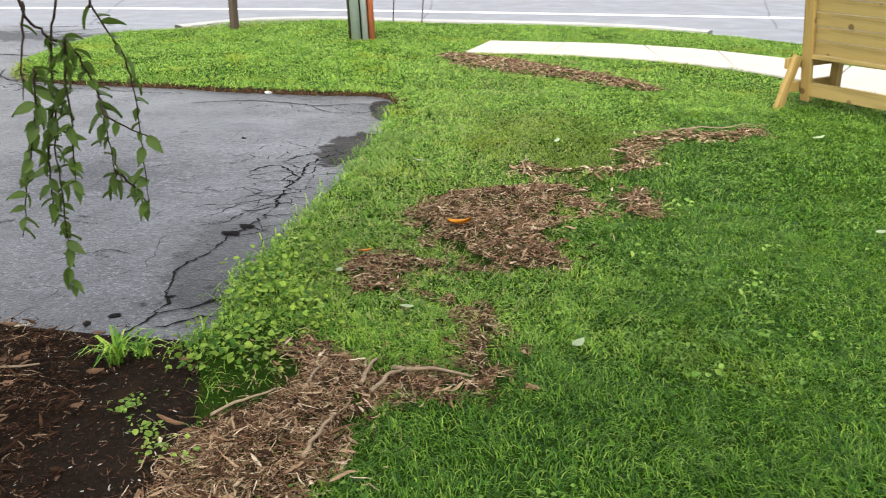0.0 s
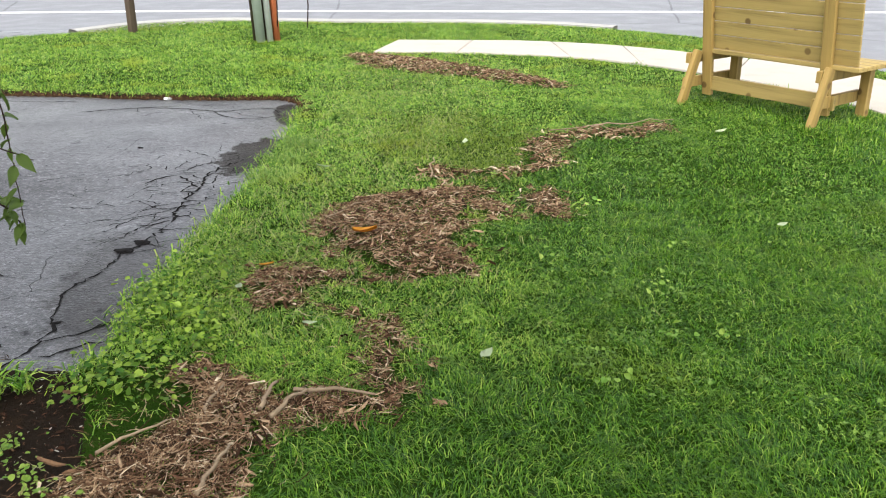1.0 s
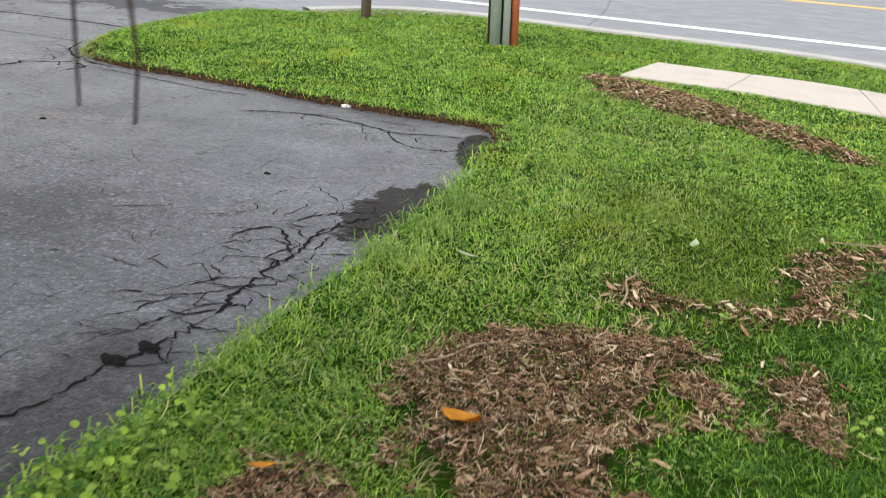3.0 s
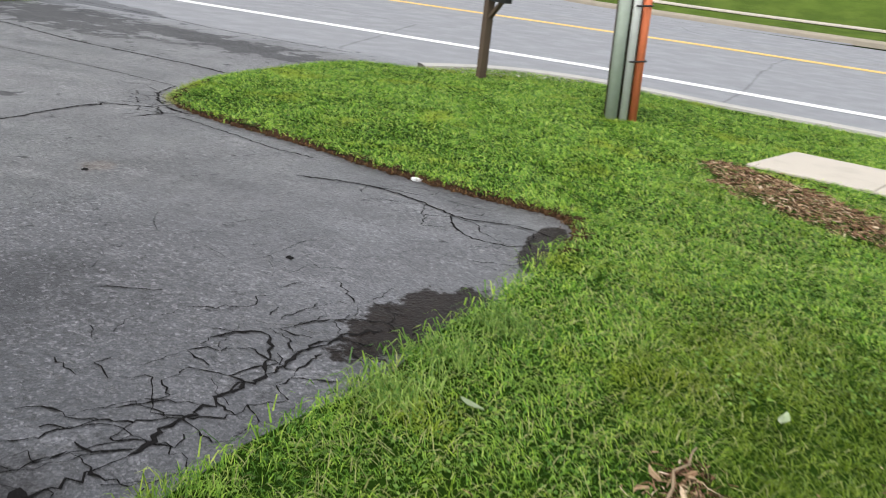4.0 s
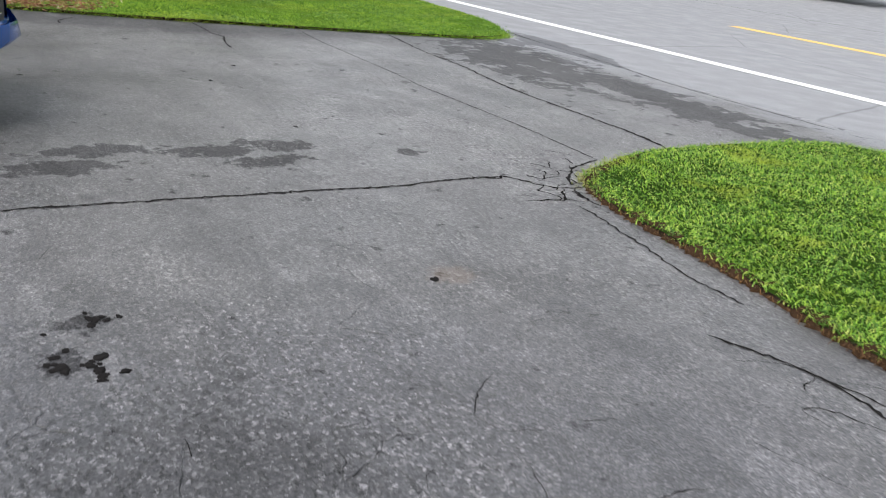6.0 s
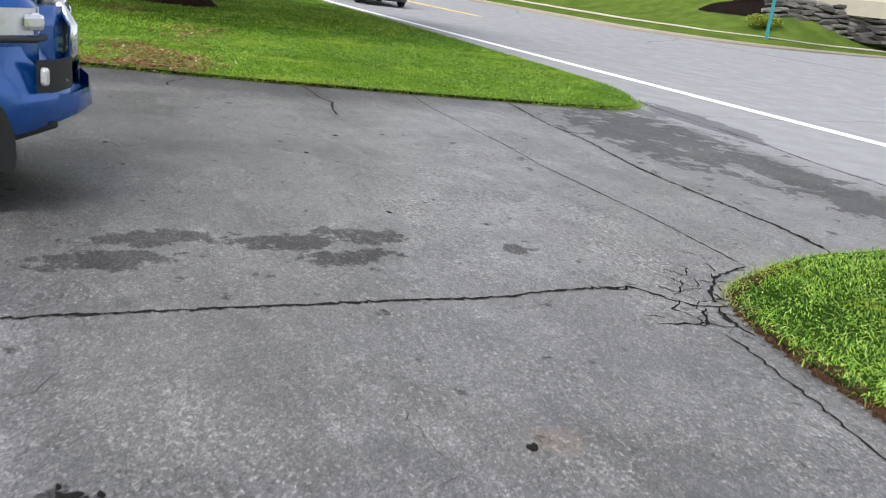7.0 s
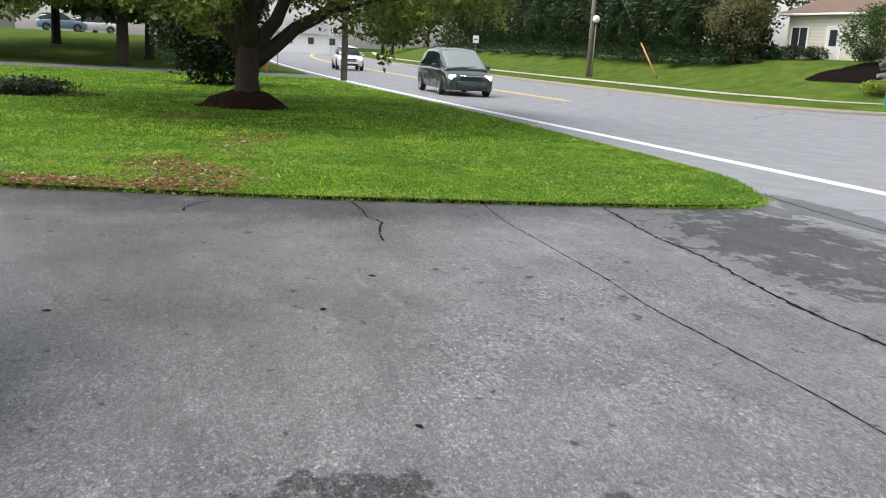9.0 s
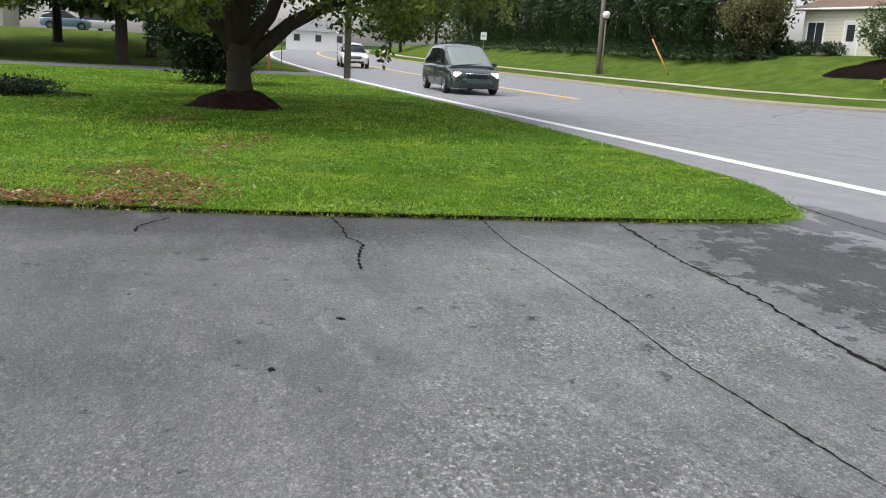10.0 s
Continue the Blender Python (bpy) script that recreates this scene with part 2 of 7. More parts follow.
    mouth = n.step(n.math("MULTIPLY_ADD", pos.outputs[0], 0.145, pos.outputs[1]), 8.92, 8.98)
    c = n.mix(n.math("MULTIPLY", mouth, 0.22), c, (0.6, 0.6, 0.62), "MULTIPLY")
    # damp blots in the parking lane and over the mouth
    wet = n.blot(-5.88, 5.3, 0.2, 0.62, 4, 0.75, 3.4, 0.12, 0.36)
    for bx, by, rx, ry, rot in ((-5.56, 5.0, 0.24, 0.56, 0), (-5.75, 6.05, 0.23, 0.48, 8), (-5.82, 6.5, 0.24, 0.42, -12), (-5.46, 6.3, 0.19, 0.46, 12), (-5.48, 7.43, 0.13, 0.18, 0)):
        wet = n.math("MAXIMUM", wet, n.blot(bx, by, rx, ry, rot, 0.75, 3.4, 0.12, 0.38))
    flood = n.blot(-9.3, 11.55, 2.6, 1.3, -14, 0.95, 1.9, 0.04, 0.32)
    flood = n.math("MAXIMUM", flood, n.blot(-6.8, 11.75, 3.2, 0.7, -6, 0.9, 1.9, 0.04, 0.34))
    flood = n.math("MAXIMUM", flood, n.blot(-11.3, 13.0, 1.3, 0.5, -24, 0.6, 2.0, 0.035, 0.3))
    dry = n.step(n.noise(2.2, 7.0, 0.7, stretch=(0.55, 1.3, 1)), 0.6, 0.63)
    wet = n.math("MAXIMUM", wet, n.math("MULTIPLY", n.math("MULTIPLY", n.math("SUBTRACT", flood, dry), mouth), 0.85))
    wet = n.math("MAXIMUM", wet, 0.0)
    dots = n.blot(-3.2, 4.55, 0.16, 0.14, 0, 0.5, 9.0, 0.1, 0.45)
    dots = n.math("MAXIMUM", dots, n.blot(-3.5, 4.68, 0.14, 0.22, 0, 0.6, 9.0, 0.1, 0.5))
    wet = n.math("MAXIMUM", wet, dots)
    # dark water line along the far grass, fading outwards
    wet = n.math("MAXIMUM", wet, n.math("MULTIPLY", n.blot(-11.9, 7.2, 1.5, 5.4, -13, 0.14, 1.6, 0.3, 0.3), 0.9))
    wet = n.math("MAXIMUM", wet, n.math("MULTIPLY", n.blot(-2.3, 4.9, 1.0, 0.9, 0, 0.6, 1.2, 0.3, 0.45), 0.5))
    c = n.mix(n.math("MULTIPLY", wet, 0.72), c, (0.36, 0.365, 0.38), "MULTIPLY")
    c = n.mix(n.math("MULTIPLY", tar, 0.93), c, n.mix(n.noise(14.0), (0.005, 0.004, 0.0035), (0.024, 0.016, 0.011)))
    rusty = n.blot(-3.42, 6.38, 0.16, 0.2, 0, 0.5, 8.0, 0.2, 0.4)
    c = n.mix(n.math("MULTIPLY", rusty, 0.22), c, (0.2, 0.13, 0.075))
    c = n.mix(1.0, c, (0.95, 0.943, 0.945), "MULTIPLY")
    c = n.mix(lines, c, (0.008, 0.008, 0.009))
    # pale dusty edge where the grass was trimmed
    r = n.step(n.noise(1.3, 5.0), 0.3, 0.75, 0.32, 0.5)
    r = n.mix(wet, r, (0.62, 0.62, 0.62))
    h = n.math("SUBTRACT", n.math("MULTIPLY_ADD", pits, -0.8, n.math("MULTIPLY", grit, 0.5)), n.math("MULTIPLY", lines, 2.5))
    n.put(n.bsdf.inputs["Specular IOR Level"], n.step(n.math("MAXIMUM", n.math("MAXIMUM", tar, lines), n.math("MULTIPLY", wet, 0.7)), 0.0, 1.0, 0.95, 0.06))
    n.bump(h, 0.55, 0.007)
    return n.done(c, r)


def asphalt_road():
    n = Nodes("road_asphalt", 0.75, 0.0, 0.4)
    c = n.mix(n.noise(60.0, 5.0, 0.75), (0.135, 0.139, 0.151), (0.285, 0.29, 0.306))
    c = n.mix(n.step(n.noise(0.5, 6.0, 0.6, stretch=(0.25, 1.4, 1)), 0.35, 0.7, 0.0, 0.1), c, (0.22, 0.225, 0.245))
    damp = n.blot(-10.4, 13.25, 2.4, 0.6, -10, 0.3, 1.8, 0.04, 0.34)
    c = n.mix(n.math("MULTIPLY", damp, 0.8), c, (0.34, 0.345, 0.36), "MULTIPLY")
    seal = n.step(n.cells(0.13, "DISTANCE_TO_EDGE", 1.5), 0.0, 0.004, 1.0, 0.0)
    c = n.mix(n.math("MULTIPLY", seal, 0.6), c, (0.06, 0.06, 0.065))
    n.bump(n.noise(220.0, 2.0), 0.3, 0.004)
    return n.done(c, n.step(n.noise(2.0), 0.3, 0.7, 0.55, 0.8))


def line_paint(name, colour):
    n = Nodes(name, 0.6)
    c = n.mix(n.step(n.noise(30.0, 6.0, 0.7), 0.42, 0.72, 0.0, 0.6), colour, tuple(x * 0.45 for x in colour))
    n.bump(n.noise(200.0), 0.2, 0.002)
    return n.done(c)


# default greens are near black: shade between the blades put into the colour
def turf(name="turf", dark=(0.005, 0.012, 0.002), mid=(0.024, 0.058, 0.006), light=(0.036, 0.08, 0.009), bare=0.6):
    n = Nodes(name, 0.95, 0.0, 0.02)
    c = n.mix(n.noise(60.0, 4.0), dark, mid)
    c = n.mix(n.step(n.noise(1.1, 5.0), 0.35, 0.7, 0.0, 0.5), c, light)
    c = n.mix(n.step(n.noise(0.35, 6.0, 0.65, stretch=(0.8, 1.2, 1)), 0.42, 0.66, 0.0, 0.4), c, mid)
    c = n.mix(n.step(n.noise(9.0, 5.0), bare, 0.75, 0.0, 0.5), c, (0.06, 0.045, 0.025))
    n.bump(n.noise(110.0, 4.0), 0.7, 0.02)
    return n.done(c)


def soil():
    n = Nodes("dark_soil", 0.95, 0.0, 0.03)
    c = n.mix(n.noise(45.0, 6.0, 0.7), (0.006, 0.0045, 0.0035), (0.038, 0.027, 0.02))
    c = n.mix(n.step(n.noise(5.0, 5.0), 0.5, 0.7, 0.0, 0.5), c, (0.05, 0.03, 0.017))
    n.bump(n.noise(70.0, 6.0, 0.7), 0.9, 0.02)
    return n.done(c)


def concrete(name="concrete", base=(0.5, 0.455, 0.39)):
    n = Nodes(name, 0.85, 0.0, 0.3)
    c = n.mix(n.noise(90.0, 4.0), tuple(x * 0.82 for x in base), base)
    c = n.mix(n.step(n.noise(3.0, 6.0), 0.45, 0.75, 0.0, 0.35), c, tuple(x * 0.6 for x in base))
    c = n.mix(n.math("MULTIPLY", n.each(), 0.18), c, tuple(x * 0.75 for x in base))
    n.bump(n.noise(160.0, 4.0), 0.3, 0.003)
    return n.done(c)


M_DRIVE, M_ROAD, M_TURF, M_SOIL, M_WALK = asphalt_drive(), asphalt_road(), turf(), soil(), concrete()
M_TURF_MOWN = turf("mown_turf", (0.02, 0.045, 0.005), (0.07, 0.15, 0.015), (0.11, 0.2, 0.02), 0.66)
M_TURF_BANK = turf("bank_turf", (0.03, 0.05, 0.012), (0.085, 0.135, 0.022), (0.13, 0.18, 0.035), 0.6)
M_KERB = concrete("kerb_concrete", (0.3, 0.265, 0.21))
M_WHITE = line_paint("white_line_paint", (0.8, 0.8, 0.8))
M_YELLOW = line_paint("yellow_line_paint", (0.75, 0.48, 0.12))
# second driveway's grey, set darker to carry the shade it lies in
M_SECOND = plain("shade_dark_asphalt", (0.13, 0.132, 0.138), 0.8, 0, 0.25, 9, 0.5)
M_CRACK = plain("crack_dirt", (0.012, 0.011, 0.011), 0.95, 0, 0.4, 40, 0.5, 0.1)


def grass_blade():
    """Blades of mixed greens, in clumps and fields: deep green, pale, yellowing."""
    n = Nodes("grass_blade", 0.42, 0.0, 0.3)
    c = n.ramp(n.island(), (0.0, (0.04, 0.12, 0.012)), (0.4, (0.15, 0.33, 0.03)), (0.78, (0.33, 0.54, 0.05)), (1.0, (0.56, 0.66, 0.15)))
    c = n.mix(n.step(n.noise(17.0, 4.0, 0.7), 0.5, 0.62, 0.0, 0.42), c, (0.03, 0.085, 0.008))
    c = n.mix(n.step(n.noise(6.0, 5.0, 0.7), 0.54, 0.64, 0.0, 0.6), c, (0.34, 0.53, 0.09))
    c = n.mix(n.step(n.noise(1.4, 5.0, 0.6), 0.54, 0.68, 0.0, 0.6), c, (0.34, 0.4, 0.03))
    # fields: deep green towards the bench, olive by the broken edge
    deep_field = n.blot(2.7, 3.6, 2.9, 4.2, 0, 0.35, 1.6, 0.2, 0.26)
    deep_field = n.math("MAXIMUM", deep_field, n.blot(0.6, 1.5, 1.3, 1.1, 0, 0.25, 2.0, 0.16, 0.2))
    deep = n.ramp(n.island(), (0.0, (0.01, 0.05, 0.002)), (0.5, (0.045, 0.155, 0.004)), (0.88, (0.13, 0.3, 0.012)), (1.0, (0.36, 0.5, 0.08)))
    deep = n.mix(n.step(n.noise(15.0, 4.0, 0.7), 0.5, 0.62, 0.0, 0.55), deep, (0.006, 0.04, 0.003))
    c = n.mix(n.math("MULTIPLY", deep_field, 0.78), c, deep)
    olive = n.blot(0.75, 5.7, 0.9, 1.5, 10, 0.5, 2.0, 0.25, 0.4)
    c = n.mix(n.math("MULTIPLY", olive, 0.6), c, (0.15, 0.19, 0.008))
    n.put(n.bsdf.inputs["Base Color"], c)
    tr = n.t.nodes.new("ShaderNodeBsdfTranslucent")
    n.put(tr.inputs["Color"], c)
    mx = n.t.nodes.new("ShaderNodeMixShader")
    mx.inputs[0].default_value = 0.33
    n.t.links.new(n.bsdf.outputs[0], mx.inputs[1])
    n.t.links.new(tr.outputs[0], mx.inputs[2])
    n.t.links.new(mx.outputs[0], n.t.nodes["Material Output"].inputs["Surface"])
    return n.mat


M_BLADE = grass_blade()


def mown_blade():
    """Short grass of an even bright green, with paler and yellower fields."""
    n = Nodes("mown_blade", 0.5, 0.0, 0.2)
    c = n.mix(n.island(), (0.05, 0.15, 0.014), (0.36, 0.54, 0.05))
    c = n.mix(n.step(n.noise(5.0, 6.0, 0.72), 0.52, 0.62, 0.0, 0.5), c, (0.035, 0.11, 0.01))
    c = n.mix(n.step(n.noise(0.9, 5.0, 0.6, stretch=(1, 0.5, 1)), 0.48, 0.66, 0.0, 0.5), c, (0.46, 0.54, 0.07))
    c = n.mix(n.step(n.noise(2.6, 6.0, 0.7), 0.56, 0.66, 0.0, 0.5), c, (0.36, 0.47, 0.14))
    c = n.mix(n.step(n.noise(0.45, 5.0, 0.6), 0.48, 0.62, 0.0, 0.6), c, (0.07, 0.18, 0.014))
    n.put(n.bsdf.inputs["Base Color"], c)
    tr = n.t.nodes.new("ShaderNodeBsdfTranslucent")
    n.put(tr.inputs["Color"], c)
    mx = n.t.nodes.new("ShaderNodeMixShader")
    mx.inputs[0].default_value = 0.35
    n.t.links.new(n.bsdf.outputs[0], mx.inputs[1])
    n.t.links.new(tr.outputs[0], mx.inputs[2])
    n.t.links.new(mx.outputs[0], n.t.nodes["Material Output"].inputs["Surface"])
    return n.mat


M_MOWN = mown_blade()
M_ROOTS = leafy("brown_roots", (0.05, 0.022, 0.01), (0.22, 0.12, 0.045), 0.9, 0.1)
M_PALEGRASS = leafy("pale_grass", (0.08, 0.2, 0.02), (0.4, 0.54, 0.12), 0.45, 0.35)
M_STRAW = leafy("dry_grass", (0.22, 0.24, 0.07), (0.46, 0.48, 0.2), 0.7, 0.2)


# ---- plan ----
def bend(x):
    """How far the road swings away at the far end, and back past the mailbox."""
    u = np.maximum(0.0, -25.0 - np.asarray(x, float))
    near = -0.12 * np.clip(np.asarray(x, float) + 3.0, 0.0, 12.0)
    return np.where(u < 150, 0.0009 * u * u, 20.25 + 0.27 * (u - 150)) + near


LAWN_EDGE = [(-0.95, 2.36), (-0.83, 2.66), (-0.89, 2.95), (-0.84, 3.36), (-0.78, 3.96), (-0.62, 5.0), (-0.56, 5.65), (-0.52, 6.15), (-0.52, 6.8),
             (-0.54, 7.2), (-0.69, 7.5), (-0.99, 7.55), (-1.35, 7.57), (-1.78, 7.63), (-2.25, 7.71), (-2.81, 7.85), (-3.41, 7.95), (-3.99, 8.05),
             (-4.45, 8.25), (-4.7, 8.55), (-4.95, 9.2), (-5.03, 9.83), (-5.05, 10.7), (-4.98, 11.44), (-4.75, 12.0), (-4.2, 12.2), (-4.02, 12.32)]
KERB_LINE = [(-4.08, 12.3), (-3.57, 13.0), (-3.0, 13.38), (-2.15, 13.5), (-0.64, 13.2), (0.8, 13.02)]
VERGE_LINE = [(0.8, 13.02), (1.7, 12.85), (2.7, 12.5), (3.4, 12.0), (4.25, 11.2), (4.9, 9.9), (5.4, 8.0), (5.75, 5.5), (6.0, 2.0), (6.2, -3.0)]
LAWN_1 = [*curve_through(LAWN_EDGE, 5), *curve_through(KERB_LINE, 5), *curve_through(VERGE_LINE, 5)[1:], (6.4, -25), (-0.3, -25), (-0.6, 1.2), (-0.75, 1.75), (-0.82, 2.15)]
EDGE_2 = [(-16.0, -14.0), (-14.2, -2.0), (-12.9, 4.2), (-12.65, 5.06), (-12.06, 7.01), (-11.57, 9.34), (-11.22, 11.31), (-11.14, 12.2), (-11.3, 12.75),
          (-11.8, 13.2), (-13.8, 14.0), (-19.5, 14.45), (-28.0, 14.85), (-36.0, 15.0), (-45.5, 15.1)]
LAWN_2 = [*curve_through(EDGE_2, 5), (-45.6, -60), (-20, -60)]
LAWN_3 = [(-50.5, -80), (-50.5, 15.3), *[(x, 14.9 + float(bend(x))) for x in range(-54, -300, -12)], (-300, -80)]
WALK_IN = curve_through([(0.05, 10.05), (0.9, 9.95), (1.7, 9.73), (2.4, 9.4), (2.9, 8.95), (3.25, 8.55), (3.95, 7.3), (4.35, 5.6), (4.55, 3.6), (4.65, 1.2), (4.7, -2.0)], 6)
WALK_OUT = curve_through([(0.36, 11.05), (1.2, 10.94), (1.85, 10.85), (2.4, 10.65), (3.0, 10.33), (3.75, 9.66), (4.75, 8.5), (5.3, 6.6), (5.55, 4.2), (5.7, 1.3), (5.8, -2.0)], 6)
WALK = [*WALK_IN, *WALK_OUT[::-1]]
MULCH = {
    "main": [(-0.2, 3.85), (-0.12, 4.15), (0.02, 4.36), (0.36, 4.45), (0.7, 4.56), (0.78, 4.35), (0.6, 3.92), (0.52, 3.5), (0.6, 3.14), (0.44, 3.2), (0.22, 3.14), (0.12, 3.32), (-0.07, 3.52)],
    "hook": [(-0.48, 3.12), (-0.4, 3.3), (-0.22, 3.3), (0.03, 3.22), (0.0, 3.12), (-0.17, 3.12), (-0.19, 2.9), (-0.32, 2.84), (-0.4, 2.95)],
    "low": [(-0.06, 2.85), (0.04, 2.86), (0.12, 2.76), (0.26, 2.78), (0.24, 2.5), (0.28, 2.12), (0.14, 2.12), (0.08, 2.44), (0.1, 2.66)],
    "upper": [(-0.26, 9.85), (0.02, 9.95), (0.7, 9.4), (1.15, 8.9), (1.88, 7.95), (1.78, 7.62), (0.97, 8.3), (0.5, 8.6), (0.04, 9.05)],
    "right": [(1.08, 4.9), (1.12, 5.2), (1.2, 5.62), (1.42, 5.88), (1.8, 5.92), (2.35, 6.08), (2.3, 5.86), (2.05, 5.72), (1.56, 5.66), (1.4, 5.35), (1.35, 5.05)],
    "thread": [(0.38, 4.88), (0.54, 5.08), (0.6, 4.95), (0.85, 4.92), (1.12, 4.98), (1.3, 5.02), (1.1, 4.84), (0.85, 4.8), (0.5, 4.72)],
    "blob": [(0.98, 4.28), (1.13, 4.46), (1.2, 4.24), (1.12, 3.97), (0.97, 3.95)],
    "bit": [(0.68, 4.22), (0.82, 4.3), (0.84, 4.02), (0.7, 3.94)],
    "near": [(-0.56, 2.5), (-0.42, 2.4), (-0.3, 2.25), (-0.1, 2.15), (0.12, 2.13), (0.16, 2.06), (-0.06, 2.0), (-0.22, 1.92), (-0.3, 1.55), (-0.5, 1.2), (-0.75, 1.3), (-0.78, 1.6), (-0.62, 1.9), (-0.52, 2.12)],
}
SOIL = [(-0.9, 2.42), (-1.28, 2.46), (-1.78, 2.55), (-2.6, 2.6), (-3.4, 2.2), (-3.6, -3.0), (-0.4, -3.0), (-0.5, 1.2), (-0.66, 1.75), (-0.76, 2.15)]


def far_rise(x, y):
    """Height of the land across the road: verge, then a bank."""
    d = np.asarray(y, float) - bend(x)
    s = np.clip((d - 34.5) / 8.5, 0, 1)
    x = np.asarray(x, float)
    s = s * np.where(x < -19, np.clip((-30.3 - 0.12 * np.maximum(0, d - 38) - x) / 3.5, 0, 1), np.clip((x + 7.5) / 4, 0, 1))
    return 0.16 + 0.14 * np.clip((d - 30.0) / 4.0, 0, 1) + 2.0 * s * s * (3 - 2 * s) + 0.02 * np.clip(d - 44, 0, 200)


# the earth, one sheet to the horizon
ground = slab("ground", [(-2500, -2500), (2500, -2500), (2500, 2500), (-2500, 2500)], -1.0, -0.06, [M_TURF, M_SOIL])
tagged(ground, "green grassy earth reaching to the horizon", "ground", kind="structure")
drive = slab("driveway", [(-45.6, -40), (3, -40), (3, 12.95), (-45.6, 12.95)], -0.05, 0.0, [M_DRIVE, M_DRIVE])
d3 = slab("driveway_side", [(3, -40), (60, -40), (60, 12.0), (3, 12.95)], -0.05, -0.004, [M_ROAD, M_ROAD])
tagged(d3, "plain grey asphalt beside the lawn and pavement", "driveway", kind="structure")
tagged(drive, "worn grey asphalt driveway with cracks and damp dark stains", "driveway", kind="structure")

# road, with the mouth of a side street on its far side
xs = np.concatenate([np.arange(-330, -60, 6.0), np.arange(-60, 61, 3.0)])
near_y = np.where(xs < -4.5, 12.95 + bend(xs), np.where(xs < 3, 12.95, 11.9))
far_y = 30.0 + bend(xs)
rv = np.concatenate([np.stack([xs, near_y, np.full_like(xs, 0.0)], 1), np.stack([xs, far_y, np.full_like(xs, 0.0)], 1)])
k = len(xs)
rf = np.stack([np.arange(k - 1), np.arange(1, k), np.arange(1, k) + k, np.arange(k - 1) + k], 1)
side = np.array([(-36, 30.0 + float(bend(-36)), 0.0), (0.5, 30.0, 0.0), (0.5, 95, 0.4), (-36, 95, 0.4)])
rv, rf = np.concatenate([rv, side]), np.concatenate([rf, [[2 * k, 2 * k + 1, 2 * k + 2, 2 * k + 3]]])
road = tagged(new("road", np_mesh("road", rv, rf, [M_ROAD])), "pale grey two-lane asphalt road with a side street", "road", kind="structure")


def stripe(name, y0, width, x0, x1, mat, label):
    x = np.arange(x0, x1 + 0.01, min(3.0, x1 - x0))
    v = np.concatenate([np.stack([x, y0 + bend(x) + s * width / 2, np.full_like(x, 0.005)], 1) for s in (-1, 1)])
    n = len(x)
    f = np.stack([np.arange(n - 1), np.arange(1, n), np.arange(1, n) + n, np.arange(n - 1) + n], 1)
    return tagged(new(name, np_mesh(name, v, f, [mat])), label, "road marking", kind="structure")


stripe("edge_line", 15.5, 0.3, -300, 60, M_WHITE, "long solid white edge line painted on the road")
stripe("centre_line", 21.75, 0.4, -300, -30.5, M_YELLOW, "worn yellow centre line painted on the road")
stripe("centre_line", 22.6, 0.46, -14.5, 60, M_YELLOW, "worn yellow centre line painted on the road")

# lawns
for name, poly, mat, label in (("lawn_near", LAWN_1, M_TURF, "mown green lawn with clover and mulch scattered on it"),
                          ("lawn_middle", LAWN_2, M_TURF_MOWN, "bright green mown lawn with a tree and shrubs"),
                          ("lawn_far", LAWN_3, M_TURF_BANK, "green lawn in the shade of trees")):
    edge = np.array(poly, float)
    edge[:, :2] += (np.stack([lattice(edge[:, 0] * 3, edge[:, 1] * 3, 1, s) for s in (1, 2)], 1) - 0.5) * 0.08
    tagged(slab(name, [tuple(p) for p in edge], -0.05, 0.035, [mat, M_SOIL]), label, "lawn", kind="structure")
# the far lawn climbs to the parked cars
def lawn_rise(x, y):
    s = np.clip((-56.0 - np.asarray(x, float)) / 38.0, 0, 1) * np.clip((14.0 + bend(x) - np.asarray(y, float)) / 12.0, 0, 1)
    return 0.04 + 1.6 * s * s * (3 - 2 * s)


gx, gy = np.arange(-200, -51, 4.0), np.arange(-80, 42, 2.0)
X, Y = np.meshgrid(gx, gy)
Y = np.minimum(Y, 14.7 + bend(X))
i = (np.arange(len(gy) - 1)[:, None] * len(gx) + np.arange(len(gx) - 1)[None]).ravel()
tagged(new("lawn_slope", np_mesh("lawn_slope", np.stack([X, Y, lawn_rise(X, Y)], 2).reshape(-1, 3), np.stack([i, i + 1, i + len(gx) + 1, i + len(gx)], 1), [M_TURF_BANK], True)),
       "shaded green lawn climbing gently under trees", "lawn", kind="structure")
tagged(slab("planting_bed", SOIL, -0.05, 0.028, [M_SOIL, M_SOIL]), "dark soil planting bed littered with bark and dead leaves", "planting bed", kind="structure")

KERB_CORNER = [(-44, 30.32), (-40, 30.2), (-36.5, 30.12), (-33.5, 30.5), (-31.3, 31.8), (-29.7, 33.8)]
